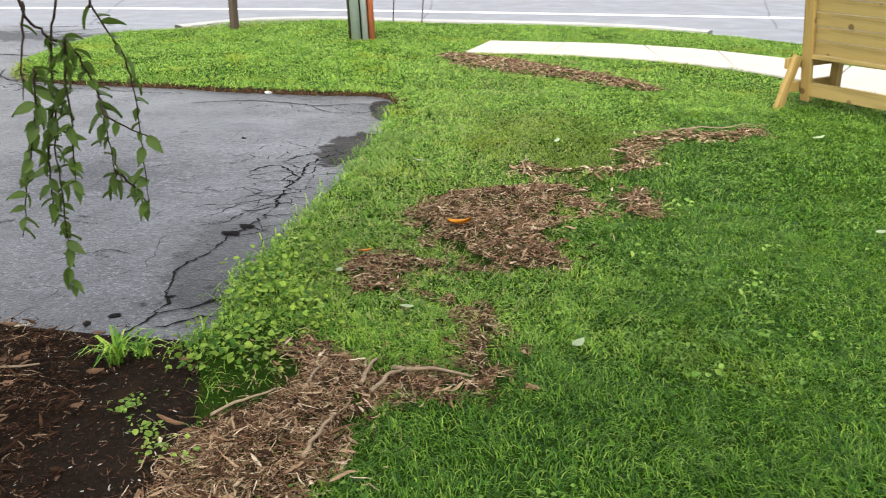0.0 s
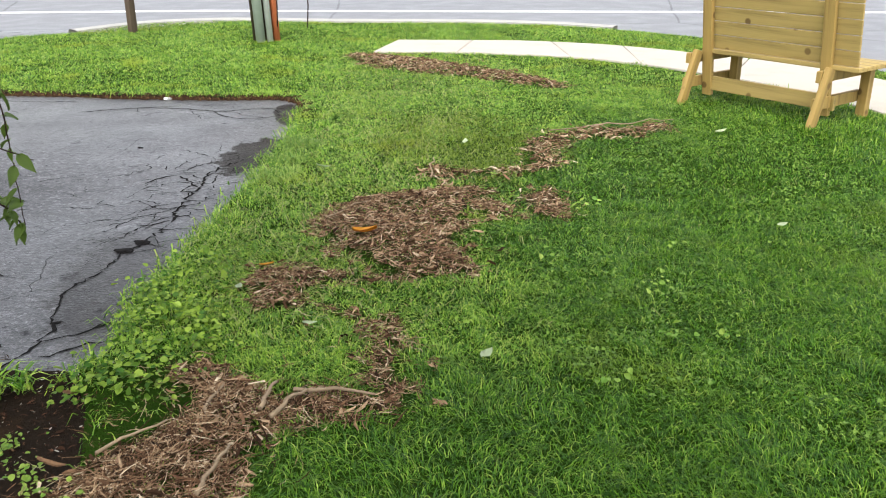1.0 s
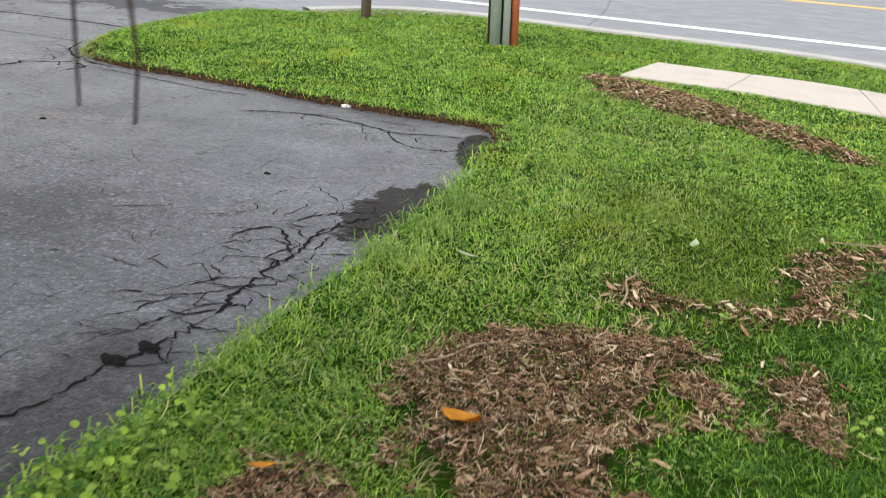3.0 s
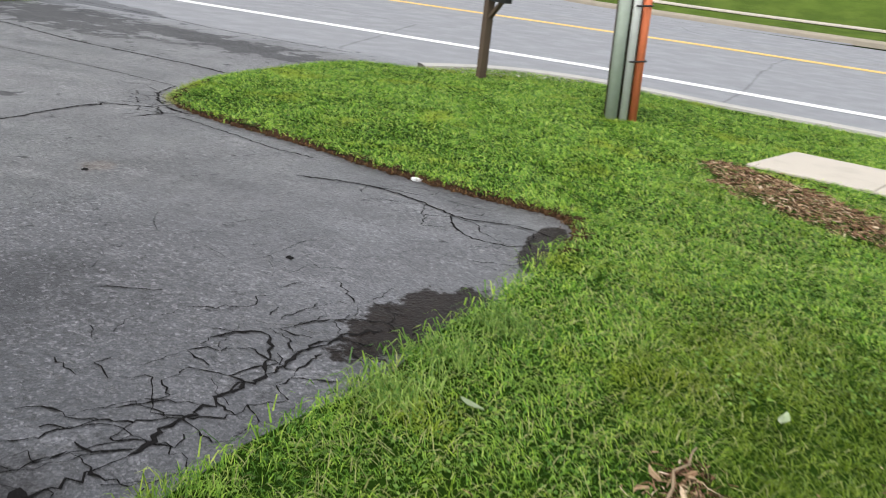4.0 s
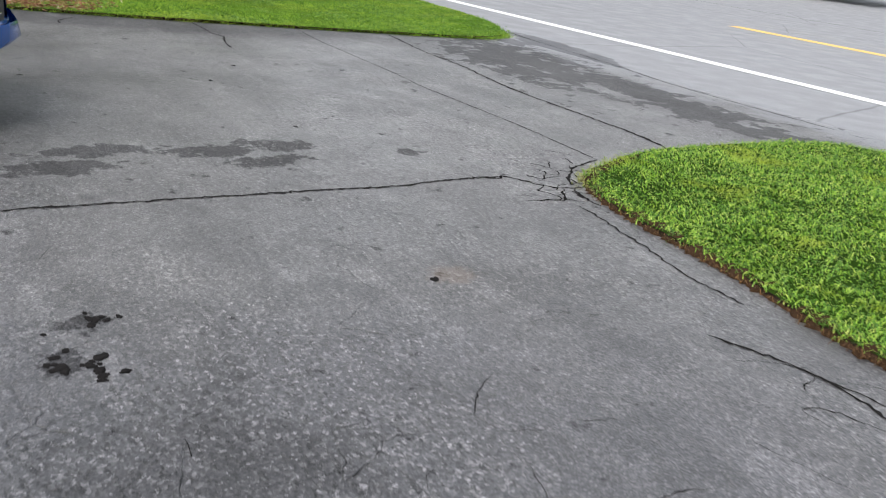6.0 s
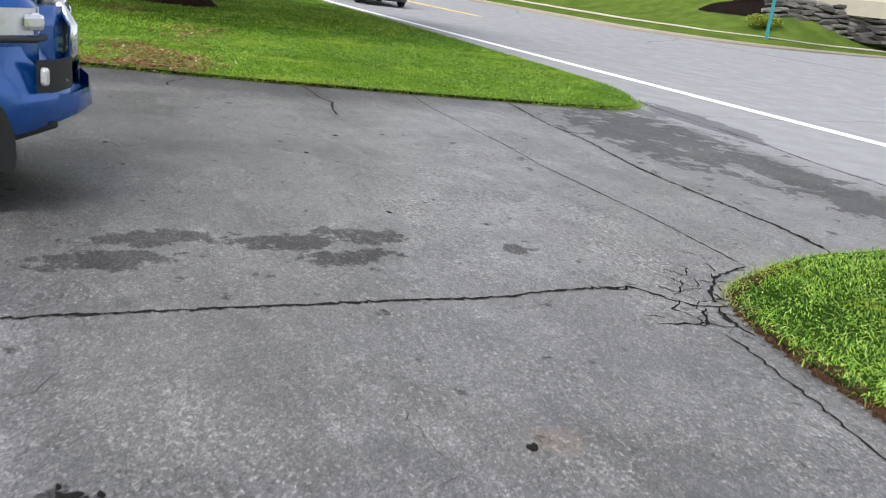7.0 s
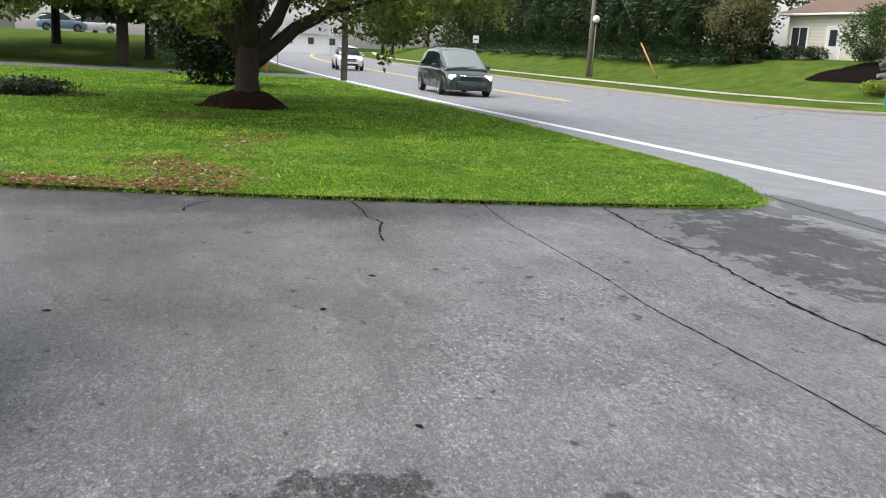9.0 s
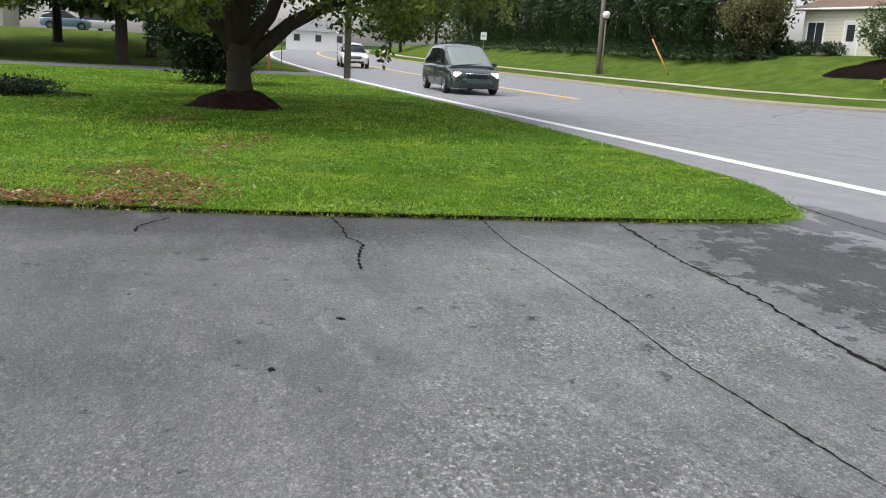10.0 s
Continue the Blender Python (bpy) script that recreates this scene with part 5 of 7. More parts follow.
def body_ring(x, w, z0, z1, crown=0.03, tuck=0.06, shoulder=0.05):
    """One cross-section of a car body: half-width w between sill z0 and deck z1."""
    h = z1 - z0
    half = [(w - tuck, z0), (w - 0.01, z0 + h * 0.22), (w, z0 + h * 0.5), (w - 0.02, z0 + h * 0.8), (w - shoulder, z1 - 0.03), (w - shoulder - 0.1, z1), (w * 0.4, z1 + crown), (0, z1 + crown * 1.2)]
    return [(x, -y, z) for y, z in half] + [(x, y, z) for y, z in half[-2::-1]]


M_TYRE = plain("tyre_rubber", (0.018, 0.018, 0.019), 0.85, 0, 0.3, 40, 0.4)
M_ALLOY = plain("alloy_wheel", (0.5, 0.5, 0.52), 0.35, 0.8, 0.15, 20)
M_CHROME = plain("chrome", (0.75, 0.76, 0.78), 0.12, 1.0, 0.05, 10, 0)
M_CARGLASS = Nodes("car_glass", 0.05, 0, 0.7).done((0.012, 0.014, 0.016))
# base grey raised to stand in for the sky reflected in the glass
M_SCREEN = Nodes("sky_pale_windscreen", 0.06, 0, 1.0).done((0.2, 0.23, 0.23))


def paint(name, colour, metal=0.35, rough=0.3):
    n = Nodes(name, rough, metal, 0.5)
    n.bsdf.inputs["Coat Weight"].default_value = 0.7
    n.bsdf.inputs["Coat Roughness"].default_value = 0.06
    c = n.mix(n.noise(4.0, 5.0), tuple(x * 0.9 for x in colour), colour)
    return n.done(c, n.step(n.noise(9.0), 0.3, 0.7, rough * 0.85, rough * 1.3))


def lens(name, colour, glow=0.0):
    n = Nodes(name, 0.08, 0.2, 0.8)
    if glow:
        n.bsdf.inputs["Emission Color"].default_value = (1.0, 0.9, 0.7, 1)
        n.bsdf.inputs["Emission Strength"].default_value = glow
    return n.done(n.mix(n.step(n.noise(14.0, 2.0), 0.4, 0.6), tuple(x * 0.88 for x in colour), colour))


M_CLEAR, M_AMBER, M_LIT = lens("headlamp_lens", (0.75, 0.76, 0.78)), lens("amber_lens", (0.8, 0.25, 0.04)), lens("lit_headlamp", (0.9, 0.88, 0.8), 0.9)


def wheel(owner, x, y, r, w, spokes=6):
    s = 1 if y > 0 else -1
    tyre = bmesh.new()
    prof = [(r * 0.66, -w / 2), (r * 0.9, -w / 2), (r * 0.98, -w * 0.4), (r, -w * 0.2), (r, w * 0.2), (r * 0.98, w * 0.4), (r * 0.9, w / 2), (r * 0.66, w / 2)]
    k = 26
    rows = [[tyre.verts.new((x + q * math.cos(2 * math.pi * j / k), y + o, r + q * math.sin(2 * math.pi * j / k))) for q, o in prof] for j in range(k)]
    for j in range(k):
        for i in range(len(prof) - 1):
            tyre.faces.new((rows[j][i], rows[j][i + 1], rows[(j + 1) % k][i + 1], rows[(j + 1) % k][i])).smooth = True
    wh = part("wheel", tyre, M_TYRE, owner, "black rubber tyre")
    rim = bmesh.new()
    ro = y + s * w * 0.36
    for q0, q1, o0, o1 in ((r * 0.68, r * 0.6, s * w * 0.12, 0.0), (r * 0.18, 0.005, s * 0.02, s * 0.03)):
        a = [[rim.verts.new((x + q * math.cos(2 * math.pi * j / k), ro + o, r + q * math.sin(2 * math.pi * j / k))) for j in range(k)] for q, o in ((q0, o0), (q1, o1))]
        for j in range(k):
            rim.faces.new((a[0][j], a[0][(j + 1) % k], a[1][(j + 1) % k], a[1][j]))
    for i in range(spokes):
        a = 2 * math.pi * i / spokes
        box(rim, (x + r * 0.4 * math.cos(a), ro, r + r * 0.4 * math.sin(a)), (r * 0.5, 0.03, r * 0.17), (0, -math.degrees(a), 0))
    part("rim", rim, M_ALLOY, wh, "silver spoked rim")
    part("hub_back", tube(bmesh.new(), [(x, y - s * w * 0.2, r), (x, y, r)], r * 0.6, 18), M_BLACK, wh)


def arch(bm, x, y, r, s):
    """A dark wheel opening lying proud of the body side."""
    pts = [(x + r * math.cos(a), y, 0.0 + r * math.sin(a)) for a in np.linspace(-0.25, math.pi + 0.25, 20)]
    lo = [bm.verts.new((px, y, pz + 0.36)) for px, _, pz in pts]
    hi = [bm.verts.new((px, y - s * 0.2, pz + 0.36)) for px, _, pz in pts]
    bm.faces.new(lo if s < 0 else lo[::-1])
    for j in range(len(lo) - 1):
        bm.faces.new((lo[j], lo[j + 1], hi[j + 1], hi[j]))


def minivan():
    p = paint("dark_green_paint", (0.03, 0.05, 0.048), 0.5)
    v = thing("minivan", "dark green minivan with lit headlights driving on the road", "van", pose(-35.9, 18.15, 0.0, 0, 0, -5))
    st = [(-2.4, 0.8, 0.42, 0.95), (-2.32, 0.92, 0.32, 1.0), (-1.9, 0.97, 0.26, 1.03), (-0.8, 0.99, 0.24, 1.03), (0.5, 0.99, 0.24, 1.01), (1.2, 0.98, 0.25, 0.99), (1.6, 0.965, 0.25, 0.96), (1.95, 0.94, 0.25, 0.88), (2.2, 0.89, 0.26, 0.8), (2.36, 0.82, 0.28, 0.73), (2.46, 0.7, 0.32, 0.66)]
    part("body", loft([body_ring(*s) for s in st]), p, v)

    def skin(x, a, lift=0.0):
        """A point of the upper body: a runs from the belt line, 0, to the roof's middle, 1; its sign is the side."""
        top = float(np.interp(x, [-2.38, -2.25, -2.0, -1.4, -0.5, 0.25, 0.62, 1.1, 1.5, 1.8], [1.05, 1.42, 1.64, 1.73, 1.76, 1.73, 1.64, 1.37, 1.13, 0.97]))
        belt = float(np.interp(x, [-2.38, 0.5, 1.8], [1.0, 0.99, 0.93]))
        wb = float(np.interp(x, [-2.38, -2.0, 0.8, 1.8], [0.86, 0.935, 0.945, 0.86]))
        wt = float(np.interp(x, [-2.38, -1.8, 0.4, 1.8], [0.6, 0.7, 0.72, 0.78]))
        k = [0, 0.15, 0.62, 0.76, 1]
        y = float(np.interp(abs(a), k, [wb, wb - 0.03, wt + 0.03, wt - 0.07, 0.0]))
        z = belt + (top - belt) * float(np.interp(abs(a), k, [0, 0.16, 0.84, 0.97, 1.03]))
        return Vector((x + lift * (0.7 if x > 0.5 and abs(a) > 0.7 else 0.0), math.copysign(y + (lift if abs(a) < 0.7 else 0), a), z + lift * (0.75 if abs(a) > 0.7 else 0.25)))

    xs = [-2.38, -2.32, -2.25, -2.12, -2.0, -1.7, -1.4, -0.9, -0.5, 0.0, 0.25, 0.45, 0.62, 0.86, 1.1, 1.3, 1.5, 1.66, 1.8]
    across = [-1e-9, -0.08, -0.15, -0.4, -0.62, -0.7, -0.76, -0.88, -1.0, 0.88, 0.76, 0.7, 0.62, 0.4, 0.15, 0.08, 1e-9]
    part("upper_body", loft([[skin(x, a) for a in across] for x in xs]), p, v)

    def panel(name, x0, x1, a0, a1, mat, label="", slant=0.0, n=8):
        bm = bmesh.new()
        g = [[bm.verts.new(skin(x0 + (x1 - x0) * i / n + slant * j / 5, a0 + (a1 - a0) * j / 5, 0.012)) for j in range(6)] for i in range(n + 1)]
        for i in range(n):
            for j in range(5):
                bm.faces.new((g[i][j], g[i + 1][j], g[i + 1][j + 1], g[i][j + 1])).smooth = True
        return part(name, bm, mat, v, label)

    for s in (-1, 1):
        for x0, x1, sl in ((0.12, 1.12, -0.42), (-1.12, 0.04, -0.05), (-2.12, -1.2, 0.06)):
            panel("side_window", x0, x1, s * 0.1, s * 0.58, M_CARGLASS, "dark tinted window", sl)
        panel("windscreen", 0.6, 1.72, s * 0.7, s * 0.999999, M_SCREEN, "windscreen with the sky's reflection in its colour")
        part("mirror", box(bmesh.new(), (1.0, s * 1.07, 1.06), (0.11, 0.2, 0.15), (0, 0, s * 8), 0.04), p, v)
        hl = part("headlight", box(bmesh.new(), (2.3, s * 0.66, 0.7), (0.2, 0.36, 0.16), (0, 24, -s * 27), 0.05), M_LIT, v, "lit headlight")
        part("indicator", box(bmesh.new(), (2.17, s * 0.84, 0.69), (0.12, 0.06, 0.09), (0, 14, -s * 42), 0.03), M_AMBER, hl, "amber indicator")
        part("side_moulding", box(bmesh.new(), (-0.35, s * 0.992, 0.55), (2.0, 0.02, 0.06), (0, 0, 0), 0.008), M_BLACK, v)
        part("door_seam", box(bmesh.new(), (0.08, s * 0.986, 0.66), (0.012, 0.012, 0.6)), M_BLACK, v)
        part("door_handle", box(bmesh.new(), (-0.1, s * 0.99, 0.88), (0.2, 0.025, 0.035), (0, 0, 0), 0.008), M_BLACK, v)
        part("roof_rail", tube(bmesh.new(), [(-1.7, s * 0.62, 1.72), (-0.6, s * 0.64, 1.79), (0.2, s * 0.62, 1.75)], 0.018, 6), M_BLACK, v)
        for x in (-1.5, 1.52):
            bm = bmesh.new()
            arch(bm, x, s * 0.99, 0.37, s)
            part("wheel_arch", bm, M_BLACK, v)
            wheel(v, x, s * 0.9, 0.33, 0.21)
    part("grille", box(bmesh.new(), (2.45, 0, 0.655), (0.08, 0.8, 0.18), (0, 14, 0), 0.03), M_BLACK, v, "black grille")
    part("grille_trim", tube(bmesh.new(), [(2.42, -0.44, 0.75), (2.47, 0, 0.73), (2.42, 0.44, 0.75)], 0.022, 6), M_CHROME, v, "chrome strip above the grille")
    part("bumper", loft([[(2.0, -0.97, z), (2.36, -0.84, z), (2.52 + o, -0.4, z), (2.56 + o, 0, z), (2.52 + o, 0.4, z), (2.36, 0.84, z), (2.0, 0.97, z)] for z, o in ((0.22, -0.04), (0.3, 0.0), (0.48, 0.02), (0.55, -0.02), (0.6, -0.09))], caps=False), p, v)
    part("bumper_slot", box(bmesh.new(), (2.545, 0, 0.3), (0.06, 1.15, 0.14), (0, 0, 0), 0.02), M_BLACK, v)
    part("wiper", tube(bmesh.new(), [(1.74, -0.5, 1.02), (1.66, 0.4, 1.1)], 0.012, 5), M_BLACK, v)


minivan()


def crossover(place, colour, label, lit=False):
    p = paint("car_paint", colour, 0.1)
    v = thing("car", label, "car", place)
    st = [(-2.2, 0.8, 0.4, 0.95), (-2.05, 0.88, 0.3, 1.02), (-1.2, 0.93, 0.26, 1.05), (0.6, 0.93, 0.26, 1.04), (1.1, 0.92, 0.26, 1.02), (1.8, 0.88, 0.27, 0.95), (2.1, 0.78, 0.3, 0.85), (2.2, 0.64, 0.36, 0.7)]
    part("body", loft([body_ring(*s) for s in st]), p, v)
    gh = [(-2.1, 0.82, 0.05, 1.0, 0.66), (-1.8, 0.86, 0.5, 1.0, 0.66), (-0.9, 0.87, 0.62, 1.02, 0.68), (0.1, 0.86, 0.62, 1.02, 0.68), (1.15, 0.82, 0.03, 1.0, 0.62)]
    part("cabin_glass", loft([[(x, -w, z), (x, -(w + t) / 2, z + h * 0.55), (x, -t, z + h), (x, t, z + h), (x, (w + t) / 2, z + h * 0.55), (x, w, z)] for x, w, h, z, t in gh]), M_CARGLASS, v, "dark windows")
    part("roof", loft([[(x, -t, z), (x, 0, z + 0.06), (x, t, z)] for x, t, z in ((-1.95, 0.66, 1.48), (-1.2, 0.7, 1.62), (0.0, 0.7, 1.63), (0.35, 0.66, 1.52))]), p, v)
    for s in (-1, 1):
        part("headlight", box(bmesh.new(), (2.06, s * 0.66, 0.8), (0.2, 0.34, 0.12), (0, 10, -s * 26), 0.03), M_LIT if lit else M_CLEAR, v, "headlight")
        part("mirror", box(bmesh.new(), (0.75, s * 1.0, 1.08), (0.1, 0.18, 0.13), (0, 0, 0), 0.03), p, v)
        for x in (-1.35, 1.35):
            bm = bmesh.new()
            arch(bm, x, s * 0.935, 0.38, s)
            part("wheel_arch", bm, M_BLACK, v)
            wheel(v, x, s * 0.85, 0.34, 0.22)
    part("grille", box(bmesh.new(), (2.19, 0, 0.7), (0.06, 0.8, 0.18), (0, 8, 0), 0.02), M_BLACK, v, "black grille")
    part("lower_grille", box(bmesh.new(), (2.17, 0, 0.4), (0.1, 1.1, 0.14), (0, 0, 0), 0.02), M_BLACK, v)
    part("badge_bar", box(bmesh.new(), (2.225, 0, 0.7), (0.02, 0.7, 0.03)), M_CHROME, v)
    return v


crossover(pose(-64.6, 20.9, 0.0, 0, 0, -8), (0.75, 0.75, 0.75), "white crossover car with black grille driving on the road", True)
crossover(pose(-94.9, 0.7, float(lawn_rise(-94.9, 0.7)) - 0.04, 0, 0, 95), (0.2, 0.3, 0.42), "dusty blue car parked beyond the shaded lawn")
crossover(pose(-100.0, 3.6, float(lawn_rise(-100.0, 3.6)) - 0.04, 0, 0, 92), (0.7, 0.7, 0.7), "white car parked beyond the shaded lawn")


def pickup():
    p = paint("blue_truck_paint", (0.003, 0.085, 0.36), 0.4, 0.22)
    dark = plain("dark_grey_plastic", (0.03, 0.031, 0.033), 0.6, 0, 0.25, 30)
    v = thing("pickup_truck", "bright blue pickup truck with chrome-edged grille parked on the driveway", "truck", pose(-7.35, 2.33, 0.0, 0, 0, 90))
    # x runs forward, nose at 2.7
    st = [(-2.75, 0.9, 0.6, 1.12), (-2.6, 0.93, 0.5, 1.14), (-0.6, 0.95, 0.48, 1.14), (0.9, 0.95, 0.48, 1.14), (1.3, 0.96, 0.48, 1.22), (1.9, 0.96, 0.52, 1.23), (2.2, 0.93, 0.55, 1.21), (2.36, 0.86, 0.56, 1.19), (2.46, 0.78, 0.58, 1.15)]
    part("body", loft([body_ring(*s, crown=0.05) for s in st]), p, v)
    gh = [(-1.0, 0.84, 0.02, 1.14, 0.7), (-0.85, 0.86, 0.6, 1.14, 0.68), (-0.2, 0.86, 0.66, 1.14, 0.7), (0.45, 0.86, 0.62, 1.14, 0.68), (1.25, 0.82, 0.03, 1.14, 0.66)]
    part("cabin_glass", loft([[(x, -w, z), (x, -(w + t) / 2, z + h * 0.55), (x, -t, z + h), (x, t, z + h), (x, (w + t) / 2, z + h * 0.55), (x, w, z)] for x, w, h, z, t in gh]), M_CARGLASS, v, "dark cab windows")
    part("roof", loft([[(x, -t, z), (x, 0, z + 0.06), (x, t, z)] for x, t, z in ((-0.92, 0.7, 1.73), (-0.2, 0.72, 1.8), (0.5, 0.7, 1.74))]), p, v)
    part("hood_bulge", loft([[(x, -0.5, z - 0.04), (x, -0.36, z + 0.03), (x, 0.36, z + 0.03), (x, 0.5, z - 0.04)] for x, z in ((1.2, 1.28), (1.9, 1.285), (2.3, 1.25), (2.46, 1.2))]), p, v)
    # nose: painted surround, grille, lamps, bumper
    part("grille", box(bmesh.new(), (2.55, 0, 0.97), (0.16, 1.06, 0.36), (0, 6, 0), 0.04), dark, v, "dark mesh grille")
    for s in (-1, 1):
        part("grille_surround", tube(bmesh.new(), [(2.58, s * 0.5, 0.78), (2.65, s * 0.56, 0.88), (2.65, s * 0.56, 1.02), (2.58, s * 0.51, 1.14)], 0.03, 10), M_CHROME, v, "chrome grille edge")
    for z, y in ((1.14, 0.51), (0.78, 0.5)):
        part("grille_bar", tube(bmesh.new(), [(2.58, -y, z), (2.64, 0, z), (2.58, y, z)], 0.03, 8), M_CHROME, v, "chrome grille bar")
    for i in range(5):
        part("grille_slat", tube(bmesh.new(), [(2.63, -0.52, 0.83 + i * 0.065), (2.67, 0, 0.83 + i * 0.065), (2.63, 0.52, 0.83 + i * 0.065)], 0.014, 6), M_CHROME, v)
    for s in (-1, 1):
        hl = part("headlight", loft([[(2.02, s * 0.955, z0), (2.25, s * 0.925, z0), (2.43, s * 0.8, z0), (2.5, s * 0.6, z0)] for z0 in (0.98, 1.02, 1.08, 1.125)], caps=False), M_CLEAR, v, "clear wrap-round headlight")
        part("reflector", box(bmesh.new(), (2.4, s * 0.76, 1.05), (0.14, 0.16, 0.1), (0, 0, -s * 35), 0.03), M_CHROME, hl)
        part("indicator", loft([[(1.96, s * 0.975, z0), (2.2, s * 0.952, z0)] for z0 in (1.0, 1.07)], caps=False), M_AMBER, hl, "amber side marker")
        part("lamp_frame", tube(bmesh.new(), [(2.0, s * 0.95, 0.965), (2.26, s * 0.92, 0.96), (2.44, s * 0.8, 0.955), (2.51, s * 0.6, 0.955)], 0.02, 6), dark, hl)
        # bumper corner with its fog lamp well
        part("bumper_corner", loft([[(1.88, s * 0.985, z), (2.2, s * 0.97, z), (2.46 + o, s * 0.86, z), (2.6 + o, s * 0.62, z), (2.64 + o, s * 0.46, z)] for z, o in ((0.42, -0.14), (0.47, -0.02), (0.58, 0.05), (0.66, 0.06), (0.7, 0.0), (0.86, -0.08), (0.92, -0.1))], caps=False), p, v)
        well = part("fog_lamp_well", loft([[(2.44, s * 0.915, z), (2.56, s * 0.82, z), (2.64, s * 0.64, z)] for z in (0.68, 0.86)], caps=False), M_BLACK, v, "black fog lamp recess")
        part("fog_lamp", box(bmesh.new(), (2.48, s * 0.9, 0.77), (0.03, 0.06, 0.1), (0, 0, -s * 50), 0.02), M_CLEAR, well, "fog lamp")
        part("well_bar", tube(bmesh.new(), [(2.47, s * 0.89, 0.72), (2.61, s * 0.7, 0.73)], 0.01, 5), M_CHROME, well)
        part("skid_lip", loft([[(2.3, s * 0.93, z), (2.62 + o, s * 0.76, z), (2.74 + o, s * 0.5, z), (2.78 + o, 0.0, z)] for z, o in ((0.5, -0.05), (0.56, 0.02), (0.66, 0.0))], caps=False), p, v)
        part("nose_panel", loft([[(2.42, s * 0.74, z), (2.54, s * 0.62, z), (2.6, s * 0.54, z), (2.5, s * 0.5, z)] for z in (0.62, 0.8, 1.0, 1.13)]), p, v)
        part("mirror", box(bmesh.new(), (0.95, s * 1.08, 1.24), (0.14, 0.22, 0.2), (0, 0, 0), 0.04), p, v)
        part("door_handle", box(bmesh.new(), (-0.1, s * 0.965, 0.98), (0.2, 0.03, 0.04), (0, 0, 0), 0.01), p, v)
        for x in (-1.75, 1.86):
            bm = bmesh.new()
            arch(bm, x, s * 0.968, 0.47, s)
            part("wheel_arch", bm, M_BLACK, v)
            wheel(v, x, s * 0.83, 0.4, 0.27)
    part("valance", box(bmesh.new(), (2.4, 0, 0.46), (0.3, 1.5, 0.12), (0, -20, 0), 0.02), dark, v)
    part("centre_bumper", loft([[(2.68, -0.5, z), (2.73, 0, z), (2.68, 0.5, z)] for z in (0.5, 0.62, 0.78)], caps=False), p, v)
    bm = bmesh.new()
    box(bm, (-1.85, 0, 1.15), (1.6, 1.6, 0.02))
    part("bed_floor", bm, M_BLACK, v)


pickup()


# ---- cracks in the asphalt ----
def ragged(line, step, jit, r):
    """The line in short steps, each a little off it."""
    p = curve_through(line, 12)
    d = np.concatenate([[0], np.cumsum(np.linalg.norm(np.diff(p, axis=0), axis=1))])
    k = max(3, int(d[-1] / step))
    q = np.stack([np.interp(np.linspace(0, d[-1], k), d, p[:, i]) for i in (0, 1)], 1)
    q[1:-1] += r.normal(0, jit, (k - 2, 2)) + np.cumsum(r.normal(0, jit * 0.6, (k - 2, 2)), 0) * np.linspace(1, 0, k - 2)[:, None]
    return q


def ribbon(p, w, r, z=0.003, blunt=0.15):
    """Corners and faces of a flat strip of uneven width."""
    k = len(p)
    d = np.gradient(p, axis=0)
    d /= np.linalg.norm(d, axis=1)[:, None] + 1e-9
    nrm = np.stack([-d[:, 1], d[:, 0]], 1)
    ends = np.minimum(1, np.minimum(np.arange(k), np.arange(k)[::-1]) / 3 + blunt)
    a, b = (w * (0.12 + 0.75 * r.uniform(0, 1, k) ** 2) * ends for _ in (0, 1))
    i = np.arange(k - 1)
    return np.concatenate([np.c_[p + nrm * a[:, None], np.full(k, z)], np.c_[p - nrm * b[:, None], np.full(k, z)]]), np.stack([i, i + 1, i + 1 + k, i + k], 1)


def crack(line, w, seed, step=0.03, jit=0.006):
    r = np.random.default_rng(seed)
    v, f = ribbon(ragged(line, step, jit, r), w, r)
    new("crack", np_mesh("crack", v, f, [M_CRACK])).parent = drive


